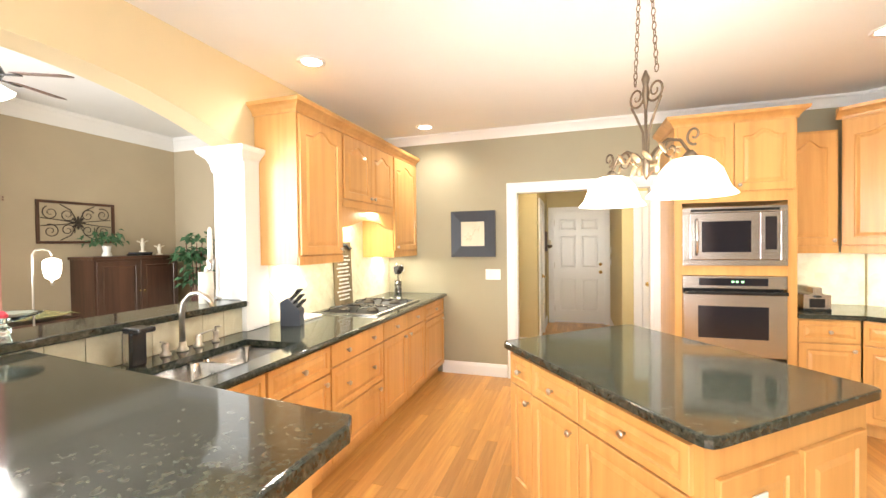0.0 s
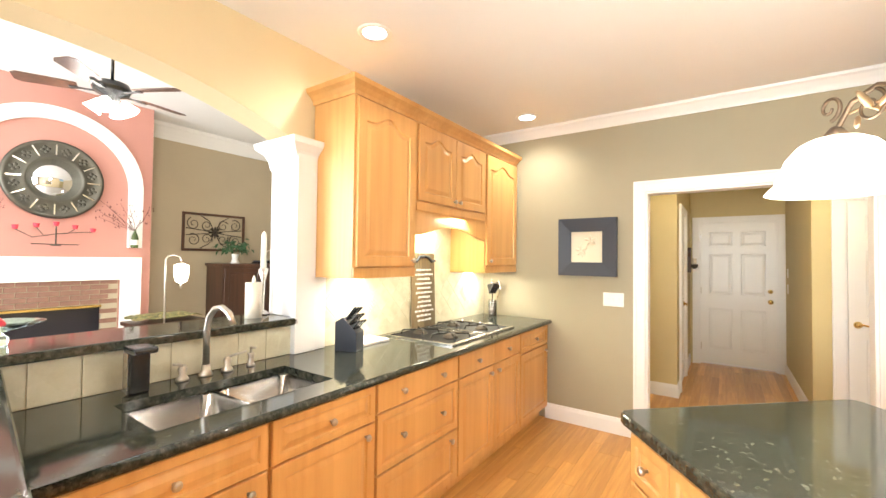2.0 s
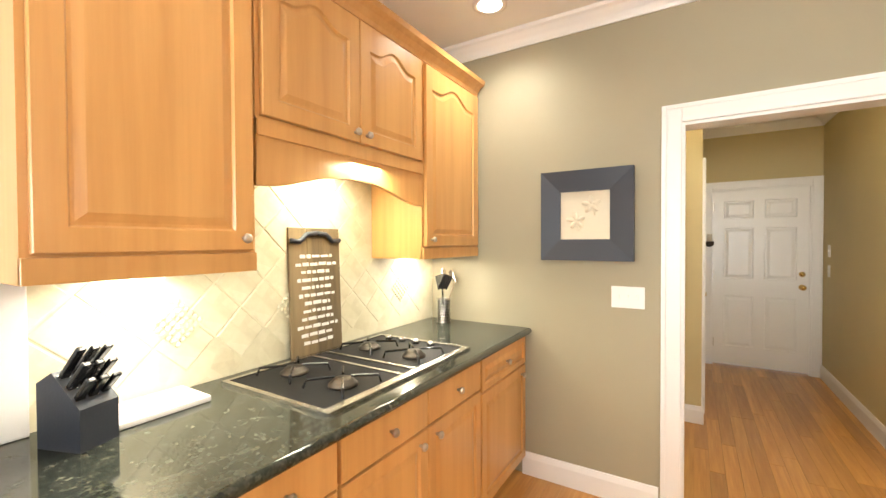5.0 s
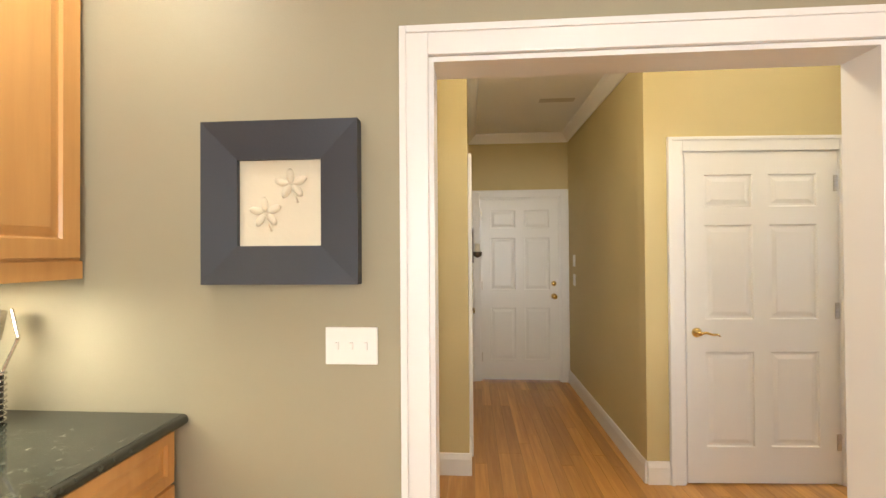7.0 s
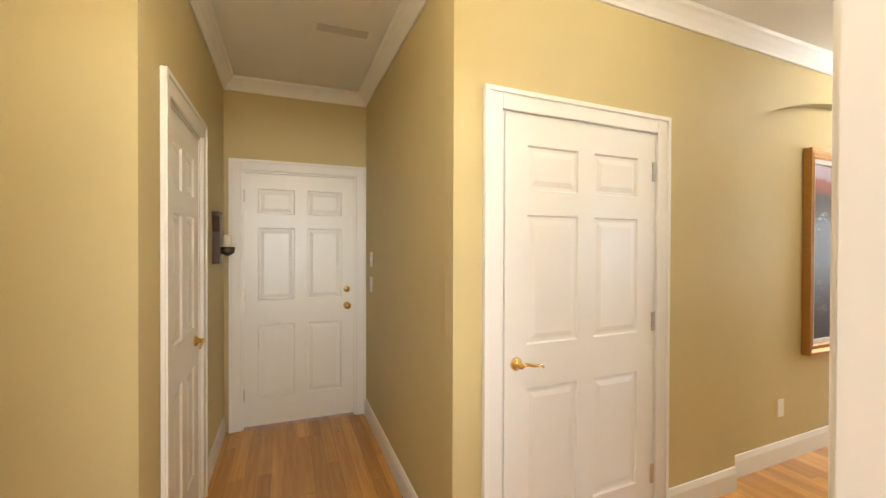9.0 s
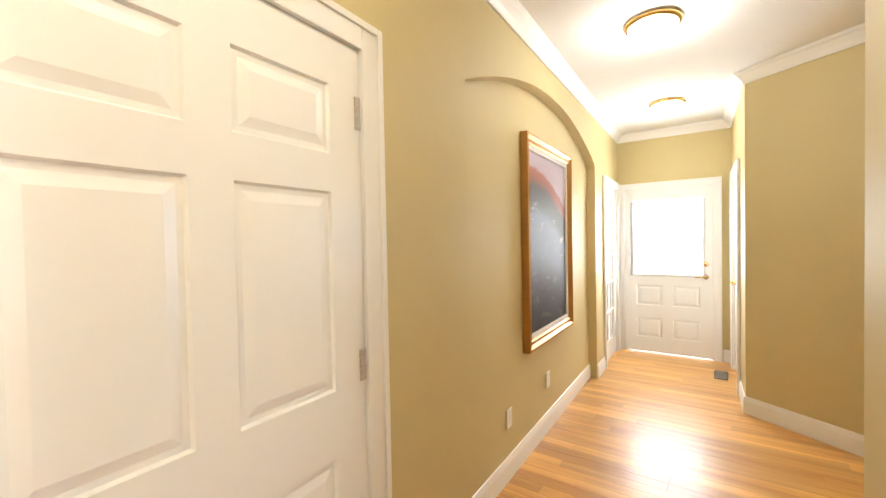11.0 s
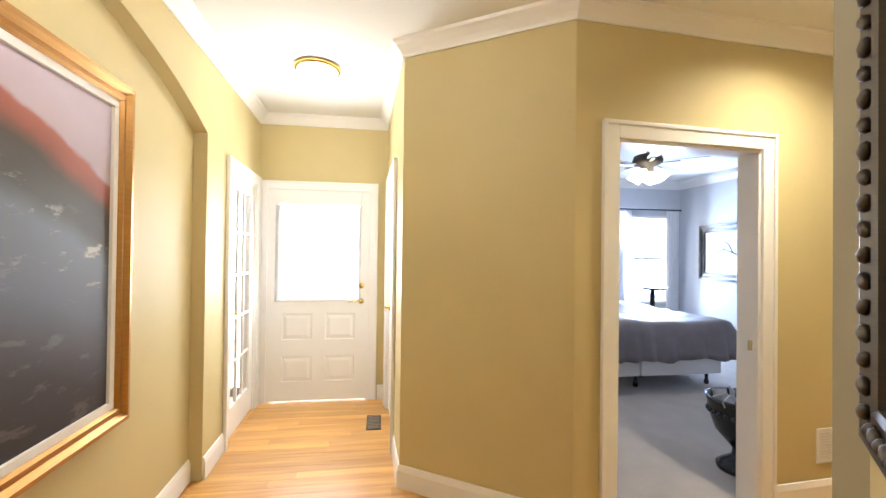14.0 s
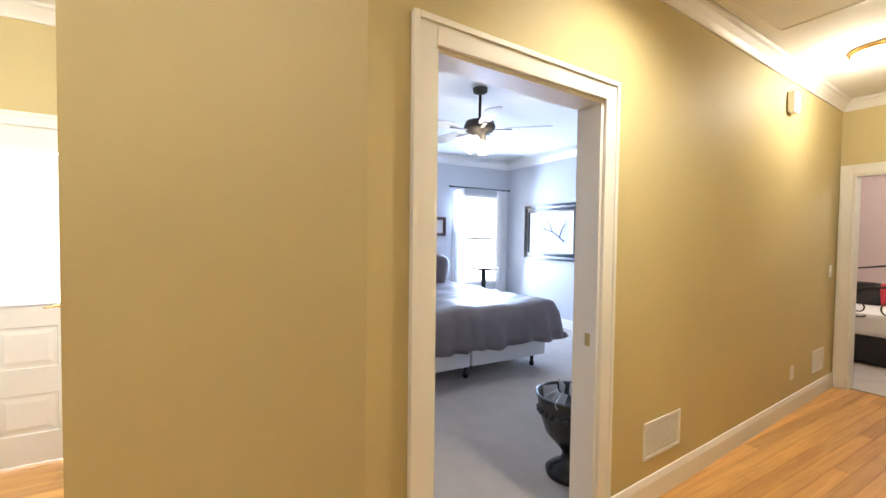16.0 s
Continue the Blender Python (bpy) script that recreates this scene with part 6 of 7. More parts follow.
part("wax", lathe(bmn(), [(0.045, 0), (0.045, 0.20), (0.035, 0.195)], 20), WAX, cd, smooth=True)
part("flame_tip", lathe(bmn(), [(0.004, 0.19), (0.012, 0.21), (0.004, 0.24)], 8), WAX, cd, smooth=True)
gb = thing("glass_dish", pose(-1.72, 1.30, 1.125), "pale green glass dish with red berries on the ledge", "dish")
part("dish", lathe(bmn(), [(0.03, 0), (0.035, 0.03), (0.015, 0.05), (0.13, 0.085), (0.135, 0.09), (0.02, 0.06)], 24), clear("green_glass", (0.75, 0.93, 0.85), 0.05), gb, smooth=True)
part("berries", lathe(bmn(), [(0.02, 0.065), (0.026, 0.085), (0.012, 0.105)], 10), RED, gb, smooth=True)
hk = thing("white_candle_stand", pose(-1.77, 2.40, 1.126), "slim silver stand with white candle beside the column", "candle holder")
part("stand", lathe(bmn(), [(0.04, 0), (0.035, 0.01), (0.008, 0.03), (0.012, 0.2), (0.03, 0.27), (0.02, 0.28)], 16), STEEL, hk, smooth=True)
part("taper", lathe(bmn(), [(0.018, 0.27), (0.015, 0.48), (0.004, 0.5)], 12), WAX, hk, smooth=True)
# pilaster and capital where the hall opens
hp = thing("hall_pilaster", pose(0, 0, 0), "white painted pilaster with flared capital on the hall wall", "column", kind="structure")
part("shaft", boxes((-1.05, 6.01, 0.0, -0.66, 6.098, 2.0), bev=0.004), WHITE, hp)
part("capital", boxes((-1.07, 5.99, 2.0, -0.64, 6.098, 2.06), (-1.10, 5.96, 2.06, -0.61, 6.098, 2.13), (-1.14, 5.92, 2.13, -0.57, 6.098, 2.2), bev=0.008), WHITE, hp)

# ---- halls ----
gp = thing("landscape_painting", pose(4.437, 6.287, 1.42, 0, 0, math.degrees(math.atan2(0.138, 3.0))), "large gilt-framed landscape painting with red hill and lake", "painting")


def framed(ob, w, h, band, depth, mat, lip=None):
    """A moulded frame, front towards -y, with its middle at the origin."""
    prof = [(0.0, 0.0), (0.0, depth), (band * 0.25, depth * 1.05), (band * 0.5, depth * 0.65), (band * 0.85, depth * 0.8), (band, depth * 0.55), (band, 0.0)]
    cs = [(-1, -1), (1, -1), (1, 1), (-1, 1)]
    for k in range(4):
        b = bmn()
        (ax, az), (cx, cz) = cs[k], cs[(k + 1) % 4]
        p = [b.verts.new((ax * (w / 2 - i), -d, az * (h / 2 - i))) for i, d in prof]
        q = [b.verts.new((cx * (w / 2 - i), -d, cz * (h / 2 - i))) for i, d in prof]
        n = len(prof)
        for i in range(n):
            b.faces.new((p[i], q[i], q[(i + 1) % n], p[(i + 1) % n]))
        b.faces.new(p)
        b.faces.new(q[::-1])
        part("frame_side", b, mat, ob)
    if lip:
        e = 0.03
        x, z = w / 2 - band, h / 2 - band
        part("liner", boxes((-x, -depth * 0.5, -z, x, -0.004, -z + e), (-x, -depth * 0.5, z - e, x, -0.004, z), (-x, -depth * 0.5, -z + e, -x + e, -0.004, z - e), (x - e, -depth * 0.5, -z + e, x, -0.004, z - e)), lip, ob, "ivory inner liner")


framed(gp, 1.06, 1.44, 0.07, 0.05, GILT, LINEN)
_b = box(bmn(), -0.44, -0.012, -0.63, 0.44, -0.004, 0.63)
part("canvas", _b, CANVAS, gp, "dark lake and red hill under a pale sky")
plate(pose(3.66, 6.252, 0.365, 0, 0, 2.63), 0.072, 0.116, 1, "white outlet plate on the golden wall", "outlet")
plate(pose(4.40, 6.286, 0.38, 0, 0, 2.63), 0.072, 0.116, 1, "white outlet plate with plugged adapter", "outlet")
plate(pose(1.184, 7.78, 1.34, 0, 0, -90), 0.075, 0.12, 1, "white switch plate in the corridor")
plate(pose(1.184, 7.78, 1.14, 0, 0, -90), 0.075, 0.12, 1, "white switch plate in the corridor")
sc = thing("wall_sconce", pose(0.091, 7.56, 1.50, 0, 0, 90), "dark iron wall candle holder in the corridor", "wall decoration")
part("back_plate", prism(bmn(), [(-0.055, -0.17), (0.055, -0.17), (0.04, -0.08), (0.032, 0.04), (0.06, 0.14), (0.062, 0.17), (0.02, 0.155), (-0.02, 0.155), (-0.062, 0.17), (-0.06, 0.14), (-0.032, 0.04), (-0.04, -0.08)], 0.0, 0.045), DARKWOOD, sc, "carved dark wood back plate").data.transform(pose(0, 0, 0, 90))
part("cup", lathe(bmn(), [(0.01, -0.12), (0.04, -0.10), (0.045, -0.06), (0.035, -0.06)], 14, (0, -0.085, 0)), IRON, sc, smooth=True)
part("candle", lathe(bmn(), [(0.025, -0.08), (0.025, 0.02)], 14, (0, -0.085, 0)), WAX, sc, smooth=True)


def grille(name, m, w, h, slats, label, cat="vent"):
    ob = thing(name, m, label, cat)
    part("frame", boxes((-w / 2, -0.008, -h / 2, w / 2, 0, -h / 2 + 0.015), (-w / 2, -0.008, h / 2 - 0.015, w / 2, 0, h / 2), (-w / 2, -0.008, -h / 2 + 0.015, -w / 2 + 0.015, 0, h / 2 - 0.015), (w / 2 - 0.015, -0.008, -h / 2 + 0.015, w / 2, 0, h / 2 - 0.015)), PLASTIC, ob)
    part("backing", boxes((-w / 2 + 0.015, -0.002, -h / 2 + 0.015, w / 2 - 0.015, -0.001, h / 2 - 0.015)), LINEN, ob)
    for i in range(slats):
        z = -h / 2 + 0.015 + (i + 0.5) * (h - 0.03) / slats
        b = box(bmn(), -w / 2 + 0.015, -0.0008, -0.0045, w / 2 - 0.015, 0.0008, 0.0045)
        b.transform(pose(0, -0.005, z, 35))
        part("slat", b, PLASTIC, ob)
    return ob




def on_bed(y):
    return 5.27 - (y + 0.65) * 0.325 / 4.85 - 0.001


_wb = math.degrees(math.atan2(4.85, -0.325)) + 180
grille("wall_vent", pose(on_bed(2.45), 2.45, 0.335, 0, 0, _wb), 0.37, 0.20, 10, "cream painted return air grille on the wall")
grille("wall_vent_far", pose(on_bed(-0.18), -0.18, 0.33, 0, 0, _wb), 0.30, 0.20, 9, "cream painted wall grille at the hall end")
plate(pose(on_bed(0.47), 0.47, 0.325, 0, 0, _wb), 0.072, 0.116, 2, "white outlet plate on the golden wall", "outlet")
plate(pose(on_bed(-0.44), -0.44, 1.13, 0, 0, _wb), 0.072, 0.116, 1, "white switch plate beside the bedroom door")
sm = thing("smoke_alarm", pose(on_bed(0.73), 0.73, 2.47, 0, 0, _wb), "white wall-mounted chime box near the ceiling", "alarm")
part("box", box(bmn(), -0.06, -0.05, -0.08, 0.06, 0, 0.08, bev=0.012), PLASTIC, sm)
part("grille_strip", box(bmn(), -0.04, -0.053, -0.05, 0.04, -0.049, -0.03, bev=0.001), LINEN, sm)
ht = thing("attic_hatch", pose(4.61, 1.94, H - 0.001), "painted attic hatch panel in the hall ceiling", "hatch")
part("panel", boxes((-0.36, -0.42, -0.012, 0.33, 0.42, 0)), CEIL, ht)
part("edge_trim", boxes((-0.40, -0.46, -0.018, 0.37, -0.42, 0), (-0.40, 0.42, -0.018, 0.37, 0.46, 0), (-0.40, -0.42, -0.018, -0.36, 0.42, 0), (0.33, -0.42, -0.018, 0.37, 0.42, 0)), WHITE, ht)


def flush_light(x, y, z, watts, label="brass-rimmed flush ceiling light, lit", r=0.15, color=WARM):
    ob = thing("ceiling_light", pose(x, y, z), label, "ceiling lamp", "flush lights along the hall")
    part("rim", lathe(bmn(), [(r, -0.001), (r + 0.012, -0.012), (r, -0.03), (r - 0.02, -0.03)], 32), BRASS, ob, "brass rim", True)
    part("diffuser", lathe(bmn(), [(r - 0.01, -0.025), (r - 0.02, -0.05), (r - 0.05, -0.075), (0.04, -0.092), (0.01, -0.095)], 32), LIT, ob, "glowing white diffuser", True).visible_shadow = False
    bulb("ceiling_bulb", (x, y, z - 0.16), watts, color, 0.1)


flush_light(4.72, 0.64, H, 27)
downlight(4.52, 3.0, H, 120)
flush_light(5.95, 5.64, H, 10, color=SOFT)
flush_light(4.22, 5.53, H, 15, color=SOFT)
# next two fixtures are invented, out of view, to brighten hall and corridor
flush_light(2.0, 5.35, H, 9)
flush_light(0.6, 5.3, H, 27, color=(1, 0.85, 0.60))
cv = thing("ceiling_vent", pose(0.857, 7.015, H - 0.001, -90), "white ceiling air register in the corridor", "vent")
part("frame", boxes((-0.17, -0.006, -0.06, 0.17, 0, -0.045), (-0.17, -0.006, 0.045, 0.17, 0, 0.06), (-0.17, -0.006, -0.045, -0.15, 0, 0.045), (0.15, -0.006, -0.045, 0.17, 0, 0.045)), PLASTIC, cv)
for _i in range(7):
    part("slat", boxes((-0.15, -0.005, -0.04 + _i * 0.0125, 0.15, -0.001, -0.034 + _i * 0.0125)), PLASTIC, cv)
# grey sheet imitates the shade between the slats; no duct is modelled
part("backing", boxes((-0.15, -0.001, -0.045, 0.15, 0.0, 0.045)), NICKEL, cv, "grey sheet standing in for shade behind the slats")
fv = thing("floor_register", pose(6.50, 5.225, 0.0, 0, 0, 0), "dull metal floor register by the back door", "vent")
part("frame", boxes((-0.15, -0.06, 0.0005, 0.15, 0.06, 0.004)), SLATE, fv)
for _i in range(9):
    part("slat", boxes((-0.13 + _i * 0.03, -0.05, 0.004, -0.117 + _i * 0.03, 0.05, 0.007)), NICKEL, fv)

# mirror in a dark carved frame on the angled wall
hm = thing("hall_mirror", pose(3.4515, 4.4213, 1.66, 0, 0, 134.89), "wall mirror in dark carved frame", "mirror")
framed(hm, 0.46, 1.10, 0.07, 0.028, IRON)
for _s2 in (-1, 1):
    for _nm, _cnt in (("side", 22), ("head", 9)):
        _b = bmn()
        for _i in range(_cnt):
            _q = (_i + 0.5) / _cnt - 0.5
            _c3 = (_s2 * 0.197, -0.026, _q * 1.04) if _nm == "side" else (_q * 0.34, -0.026, _s2 * 0.517)
            bmesh.ops.create_uvsphere(_b, u_segments=8, v_segments=5, radius=1, matrix=Matrix.Translation(_c3) @ Matrix.Rotation(0.7 if _i % 2 else -0.7, 4, "Y") @ Matrix.Diagonal((0.022, 0.012, 0.013, 1)))
        part("carving", _b, IRON, hm, "carved leaf border", True)
part("glass", boxes((-0.165, -0.006, -0.485, 0.165, -0.003, 0.485)), MIRROR, hm, "silvered mirror glass")

# ---- grey bedroom ----
bd2 = thing("bed", pose(0, 0, 0), "low bed with grey satin duvet, made", "bed")
X0, X1, Y0, Y1 = 7.02, 9.2, 1.42, 3.38
part("box_spring", box(bmn(), X0, Y0 + 0.02, 0.14, X1, 2.40, 0.36, bev=0.02), LINEN, bd2, "white box spring")
part("box_spring", box(bmn(), X0, 2.42, 0.14, X1, Y1, 0.36, bev=0.02), LINEN, bd2, "white box spring")
part("mattress", box(bmn(), X0 + 0.02, Y0 + 0.03, 0.36, X1, Y1, 0.60, bev=0.06), LINEN, bd2)
for _x in (X0 + 0.1, X1 - 0.1):
    for _y in (Y0 + 0.12, 2.41, Y1 - 0.12):
        _l2 = part("leg", lathe(bmn(), [(0.022, 0.005), (0.03, 0.03), (0.018, 0.06), (0.018, 0.14)], 10, (_x, _y, 0)), BLACK, bd2, "black caster leg", True)
_b = bmn()
_nx, _ny = 44, 44
_g = {}
for i in range(_nx + 1):
    for j in range(_ny + 1):
        u, v = i / _nx, j / _ny
        x = X0 - 0.33 + u * (X1 - X0 + 0.33)
        y = Y0 - 0.33 + v * (Y1 - Y0 + 0.66)
        ox = max(0, X0 - 0.03 - x)
        oy = max(0, Y0 - 0.03 - y, y - Y1 - 0.03)
        z = 0.71 - 0.10 * (1 - math.exp(-8 * max(ox, oy))) - 0.95 * max(ox, oy, 0)
        z += 0.03 * noise.noise(Vector((x * 3, y * 3, 0))) + 0.022 * noise.noise(Vector((x * 9, y * 4, 3)))
        fold = 0.035 * math.sin(y * 26 + 2 * math.sin(y * 5)) if ox > oy else 0.035 * math.sin(x * 26)
        k = min(1, max(ox, oy) * 4)
        xx = max(x, X0 - 0.06 - 0.25 * ox) + (fold * k if ox > oy else 0)
        yy = min(max(y, Y0 - 0.06 - 0.25 * oy), Y1 + 0.06 + 0.25 * oy) + (fold * k if oy >= ox else 0)
        _g[i, j] = _b.verts.new((xx, yy, max(z, 0.30)))
for i in range(_nx):
    for j in range(_ny):
        _b.faces.new((_g[i, j], _g[i + 1, j], _g[i + 1, j + 1], _g[i, j + 1]))
part("duvet", _b, DUVET, bd2, "grey taupe satin duvet", True).modifiers.new("thick", "SOLIDIFY").thickness = 0.02
for _y in (1.9, 2.8):
    pw = thing("pillow", pose(8.95, _y, 0.90, 0, -18, 0), "grey satin pillow on the bed", "pillow", "pillows on the bed")
    _b = bmn()
    bmesh.ops.create_uvsphere(_b, u_segments=20, v_segments=12, radius=1)
    for v in _b.verts:
        c = v.co
        c.x, c.y, c.z = 0.12 * c.x, 0.34 * math.copysign(abs(c.y) ** 0.55, c.y), 0.27 * math.copysign(abs(c.z) ** 0.55, c.z)
    part("cushion", _b, DUVET, pw, smooth=True)
ft2 = thing("bedside_stand", pose(9.35, 0.62, 0), "small dark bedside stand with spread top", "side table")
part("top", lathe(bmn(), [(0.03, 0.84), (0.24, 0.88), (0.25, 0.90), (0.23, 0.905)], 24), BLACK, ft2, smooth=True)
part("stem", lathe(bmn(), [(0.13, 0), (0.12, 0.03), (0.03, 0.06), (0.025, 0.4), (0.05, 0.78), (0.03, 0.86)], 16), BLACK, ft2, smooth=True)
bp = thing("bedroom_picture", pose(8.63, -0.199, 1.50, 0, 0, 180), "black-framed branch print on the grey wall", "picture")
framed(bp, 1.22, 0.90, 0.12, 0.04, BLACK)
part("mat", boxes((-0.50, -0.010, -0.34, 0.50, -0.003, 0.34)), LINEN, bp, "white mat board")
part("print", boxes((-0.36, -0.013, -0.21, 0.36, -0.0105, 0.21)), BEDWALL, bp, "pale grey print")
_b = bmn()
for _pts in ([(0.3, -0.15), (0.1, -0.02), (-0.1, 0.05), (-0.33, 0.16)], [(0.05, 0.0), (-0.02, 0.12), (-0.12, 0.19)], [(-0.1, 0.05), (-0.22, 0.02), (-0.33, -0.06)], [(0.2, -0.08), (0.25, 0.06), (0.33, 0.14)]):
    tube(_b, [(x, -0.0135, z) for x, z in _pts], 0.012, 5, 0.4)
part("branch_drawing", _b, SLATE, bp, "dark branch drawing")
bw = thing("window_1", pose(9.75, 0.485, 0), "white bedroom window, overexposed with daylight", "window", kind="structure")
for _d3 in ((-0.03, -0.44, 0.62, 0.10, -0.40, 2.15), (-0.03, 0.395, 0.62, 0.10, 0.435, 2.15), (-0.03, -0.40, 2.11, 0.10, 0.395, 2.15), (-0.05, -0.46, 0.58, 0.10, 0.455, 0.62), (0.03, -0.40, 1.36, 0.07, 0.395, 1.41)):
    part("window_frame", boxes(_d3), WHITE, bw)
part("pane", boxes((0.05, -0.40, 0.62, 0.055, 0.395, 2.11)), GLASS, bw).visible_shadow = False
rd = thing("curtain_rod", pose(9.66, 0.485, 2.26), "black curtain rod with white voile curtains", "curtain")
part("rod", tube(bmn(), [(0, -0.62, 0), (0, 0.62, 0)], 0.010, 8), BLACK, rd, smooth=True)
for _s2 in (-1, 1):
    part("finial", lathe(bmn(), [(0.01, 0), (0.02, 0.015), (0.012, 0.03)], 10, (0, _s2 * 0.63, -0.015)), BLACK, rd, smooth=True)
    part("bracket", boxes((0.0, _s2 * 0.55 - 0.008, -0.01, 0.09, _s2 * 0.55 + 0.008, 0.01)), BLACK, rd)
    _b = bmn()
    _cols = []
    for i in range(31):
        s = i / 30
        y = _s2 * (0.60 - 0.26 * s)
        _cols.append([_b.verts.new((0.02 * math.sin(s * 30), y, z - 2.26)) for z in (0.03, 0.8, 1.5, 2.24)])
    for p, q in zip(_cols, _cols[1:]):
        for k in range(3):
            _b.faces.new((p[k], q[k], q[k + 1], p[k + 1]))
    part("voile", _b, VOILE, rd, "sheer white curtain", True)
vs = thing("black_urn", pose(5.43, 2.76, 0.004) @ Matrix.Scale(0.92, 4), "glossy black footed urn planter beside the door", "urn")
part("urn", lathe(bmn(), [(0.15, 0), (0.155, 0.03), (0.12, 0.06), (0.06, 0.10), (0.05, 0.15), (0.09, 0.20), (0.16, 0.28), (0.20, 0.40), (0.215, 0.50), (0.23, 0.53), (0.205, 0.53), (0.185, 0.46)], 36), BLACK, vs, smooth=True)
_b = bmn()
for _i in range(26):
    _t = _i * 2 * math.pi / 26
    bmesh.ops.create_icosphere(_b, subdivisions=1, radius=0.018, matrix=Matrix.Translation((0.205 * math.cos(_t), 0.205 * math.sin(_t), 0.42)))
part("bead_band", _b, SLATE, vs, "embossed grey band", True)
_rr = random.Random(4)
for _i in range(9):
    _t, _l3 = _rr.uniform(0, 6.28), _rr.uniform(0.1, 0.19)
    _b = box(bmn(), -0.05, -0.004, 0, 0.05, 0.004, 0.07)
    _b.transform(pose(_l3 * math.cos(_t), _l3 * math.sin(_t), 0.48, _rr.uniform(-25, 25), _rr.uniform(-30, 30), math.degrees(_t)))
    part("folded_paper", _b, BEDWALL, vs, "pale folded paper inside")
fan("bedroom_fan", 6.92, 2.42, H + 0.06, 0.28, BEDWALL, IRON, "pale ceiling fan with lit glass shades in the bedroom", 12, 0.2)
dr = thing("bedroom_door_strike", pose(5.0726, 3.0587, 0.93), "small brass strike plate in the door frame", "strike plate")
part("plate", boxes((-0.02, -0.0, -0.03, 0.02, 0.003, 0.03)), BRASS, dr)

# ---- rose bedroom, through the far door ----
rb = thing("iron_bed", pose(5.15, -2.35, 0), "black scrolled iron daybed with white bedding", "bed")
part("skirt", boxes((-0.7, -0.6, 0.05, 0.6, 0.5, 0.34)), BLACK, rb, "black bed skirt")
part("mattress", box(bmn(), -0.7, -0.6, 0.34, 0.6, 0.5, 0.60, bev=0.05), LINEN, rb, "white quilt")
_b = tube(bmn(), [(-0.75, 0.55, 0.0), (-0.75, 0.55, 0.82), (0.0, 0.55, 0.92), (0.62, 0.55, 0.82), (0.62, 0.55, 0.0)], 0.016, 8)
for _i in range(5):
    scroll(_b, -0.55 + _i * 0.27, 0.66, 0.11, 1.4, 1.0 + _i, 1 if _i % 2 else -1, 0.010, 0.55)
part("footboard", _b, IRON, rb, "black scrolled iron footboard", True)
_b = tube(bmn(), [(-0.75, -0.65, 0.0), (-0.75, -0.65, 1.05), (0.0, -0.65, 1.15), (0.62, -0.65, 1.05), (0.62, -0.65, 0.0)], 0.016, 8)
part("headboard", _b, IRON, rb, "black iron headboard", True)
for _x, _mt, _lb in ((0.15, RED, "coral pink pillow on the daybed"), (-0.35, RED, "coral pink pillow on the daybed"), (0.42, BLACK, "black pillow on the daybed")):
    pw = thing("throw_pillow", pose(5.15 + _x, -2.75, 0.74, -20), _lb, "pillow", "pillows on the daybed")
    _b = bmn()
    bmesh.ops.create_uvsphere(_b, u_segments=16, v_segments=10, radius=1)
    for v in _b.verts:
        c = v.co
        c.x, c.z, c.y = 0.2 * math.copysign(abs(c.x) ** 0.55, c.x), 0.16 * math.copysign(abs(c.z) ** 0.55, c.z), 0.09 * c.y
    part("cushion", _b, _mt, pw, smooth=True)
cn = thing("black_canopy", pose(5.0, -3.3, 0), "black fabric canopy draped from the ceiling", "canopy")
_b = bmn()
_cols = []
for i in range(17):
    s = i / 16
    _cols.append([_b.verts.new((-0.05 + (s - 0.5) * w2 + 0.0, 0.05 * math.sin(s * 22), z)) for z, w2 in ((0.95, 0.9), (1.6, 0.55), (2.738, 0.06))])
for p, q in zip(_cols, _cols[1:]):
    for k in range(2):
        _b.faces.new((p[k], q[k], q[k + 1], p[k + 1]))
part("drape", _b, BLACK, cn, smooth=True).modifiers.new("thick", "SOLIDIFY").thickness = 0.006
# unseen fixture and bulb, added to light the far bedroom
bulb("rose_room_lamp", (4.6, -2.2, 2.5), 60, (1, 0.93, 0.88), 0.15)
rl = thing("rose_ceiling_light", pose(4.6, -2.2, H), "added unseen ceiling light that fills the far bedroom", "ceiling lamp")
part("diffuser", lathe(bmn(), [(0.15, -0.001), (0.14, -0.05), (0.05, -0.09), (0.01, -0.095)], 24), LIT, rl, smooth=True)
sp = thing("small_picture", pose(9.749, 1.28, 1.58, 0, 0, -90), "small dark-framed print on the grey bedroom wall", "picture")
framed(sp, 0.27, 0.32, 0.05, 0.025, DARKWOOD)
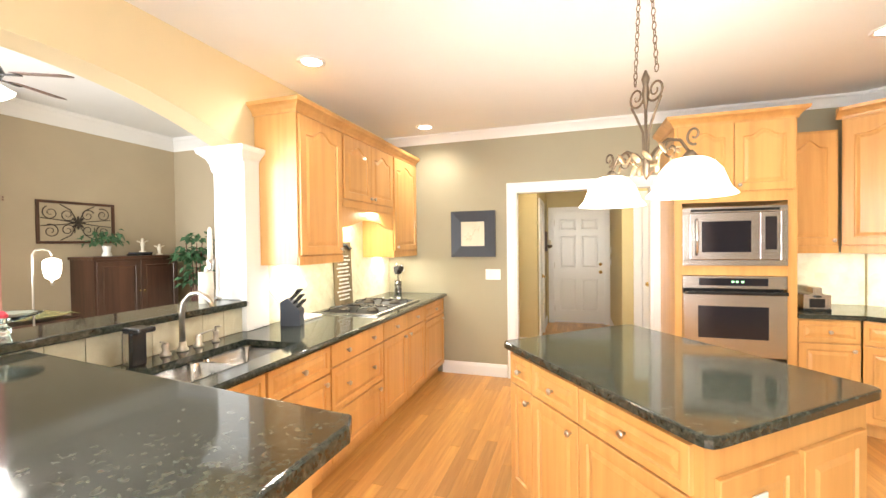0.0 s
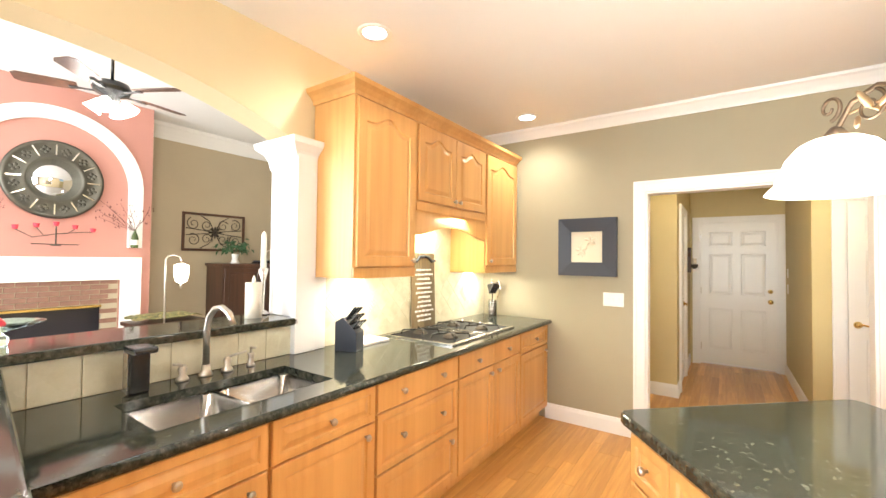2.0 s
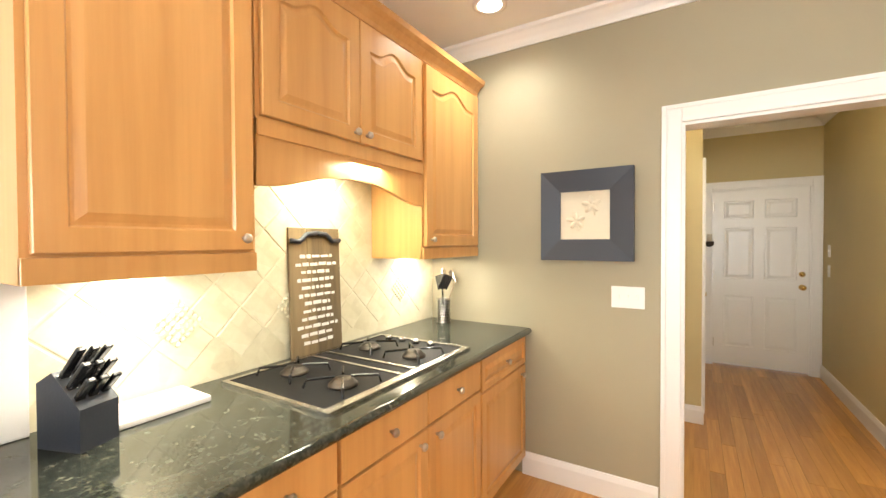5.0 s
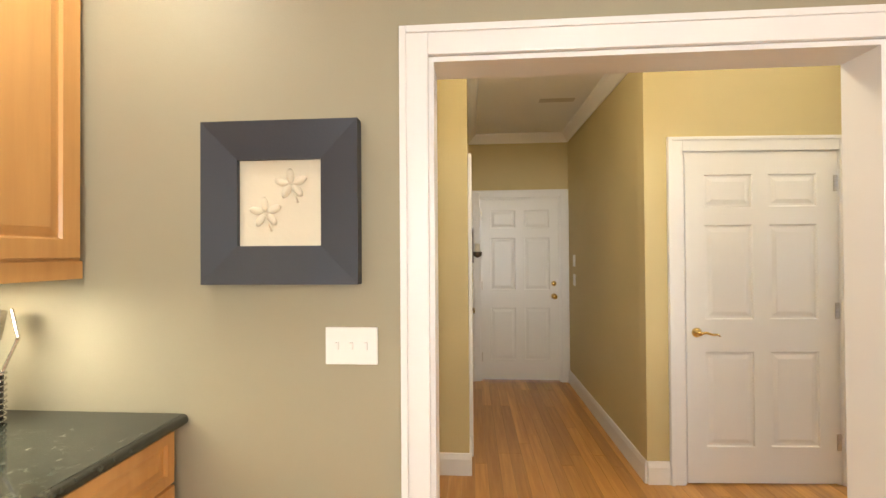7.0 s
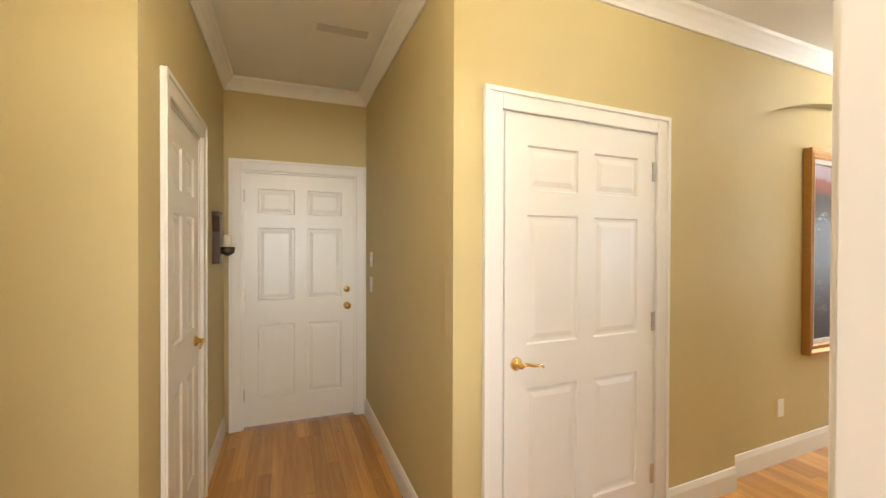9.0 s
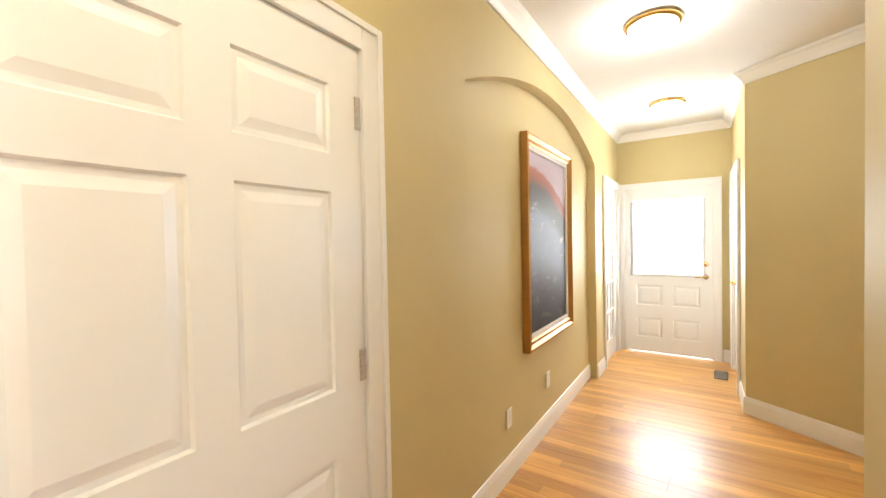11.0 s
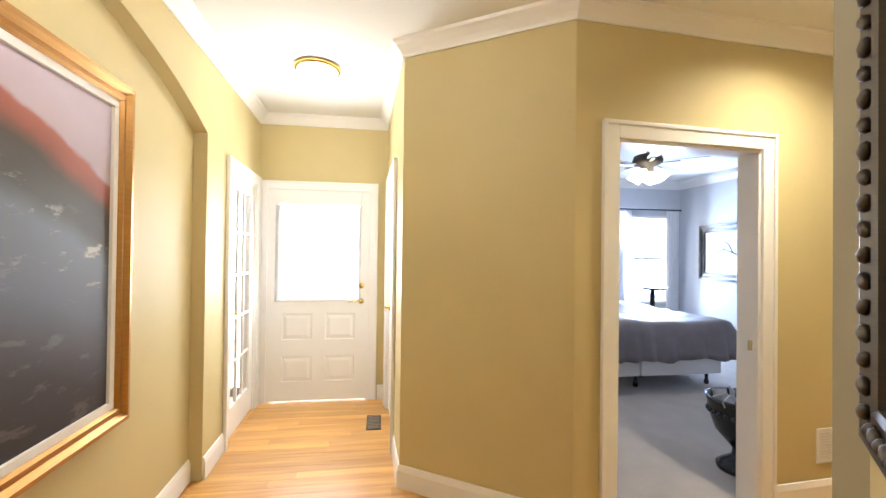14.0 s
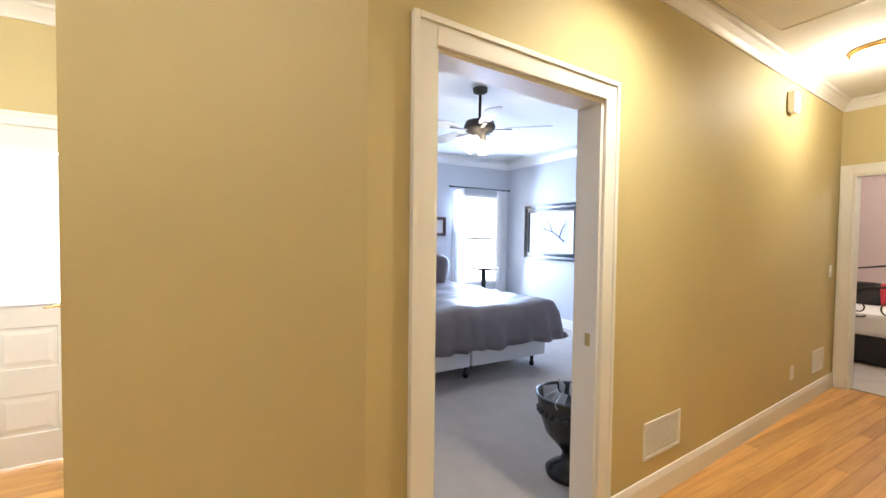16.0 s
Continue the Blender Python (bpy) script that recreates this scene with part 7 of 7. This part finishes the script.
part("print", boxes((-0.09, -0.008, -0.115, 0.09, -0.003, 0.115)), LINEN, sp, "pale print")

# ---- floor planks ----
floor = tagged(new("floor"), "honey oak strip floor of narrow planks", "floor", kind="structure")
PW, rest_v, rest_f, _done = 0.083, [], [], 0
_rng = random.Random(7)
_cache = {}


def plank_mesh(L):
    if L not in _cache:
        b = box(bmn(), 0.0006, 0.0006, -0.011, PW - 0.0006, L - 0.0006, 0.0)
        bmesh.ops.bevel(b, geom=[e for e in b.edges if all(v.co.z > -0.005 for v in e.verts)], offset=0.0008, segments=1, affect="EDGES")
        _cache[L] = mesh_of(b, OAKP)
    return _cache[L]


for _i in range(int((7.1 + 0.87) / PW) + 1):
    _x = -0.87 + _i * PW
    _y0 = -2.9 if _x < 3.6 else (-0.70 if _x < 5.3 else 4.2)
    _y1 = 8.03 if 0.0 < _x < 1.25 else (6.3 if _x > 1.2 else 6.12)
    _y = _y0 - _rng.choice((0, 0.3, 0.6, 0.9))
    while _y < _y1:
        _L = _rng.choice((0.75, 0.9, 1.2, 1.5))
        a, b = max(_y, _y0), min(_y + _L, _y1)
        if b - a > 0.02:
            whole = a == _y and b == _y + _L
            if whole and _done < 300 and -0.87 <= _x < 2.2 and 2.0 < (a + b) / 2 < 7.6:
                o = new("plank", plank_mesh(_L))
                o.parent = floor
                o.location = (_x, a, 0)
                _done += 1
            else:
                k = len(rest_v)
                g = 0.0008
                x0, x1, ya, yb = _x + g, _x + PW - g, a + g, b - g
                rest_v += [(x0, ya, -0.011), (x1, ya, -0.011), (x1, yb, -0.011), (x0, yb, -0.011), (x0, ya, 0), (x1, ya, 0), (x1, yb, 0), (x0, yb, 0)]
                rest_f += [(k + 4, k + 5, k + 6, k + 7), (k, k + 1, k + 5, k + 4), (k + 1, k + 2, k + 6, k + 5), (k + 2, k + 3, k + 7, k + 6), (k + 3, k, k + 4, k + 7)]
        _y += _L
_me = bpy.data.meshes.new("mesh")
_me.from_pydata(rest_v, [], rest_f)
_me.materials.append(OAKS)
_o = new("planks", _me)
_o.parent = floor
_o["kind"] = "stuff"
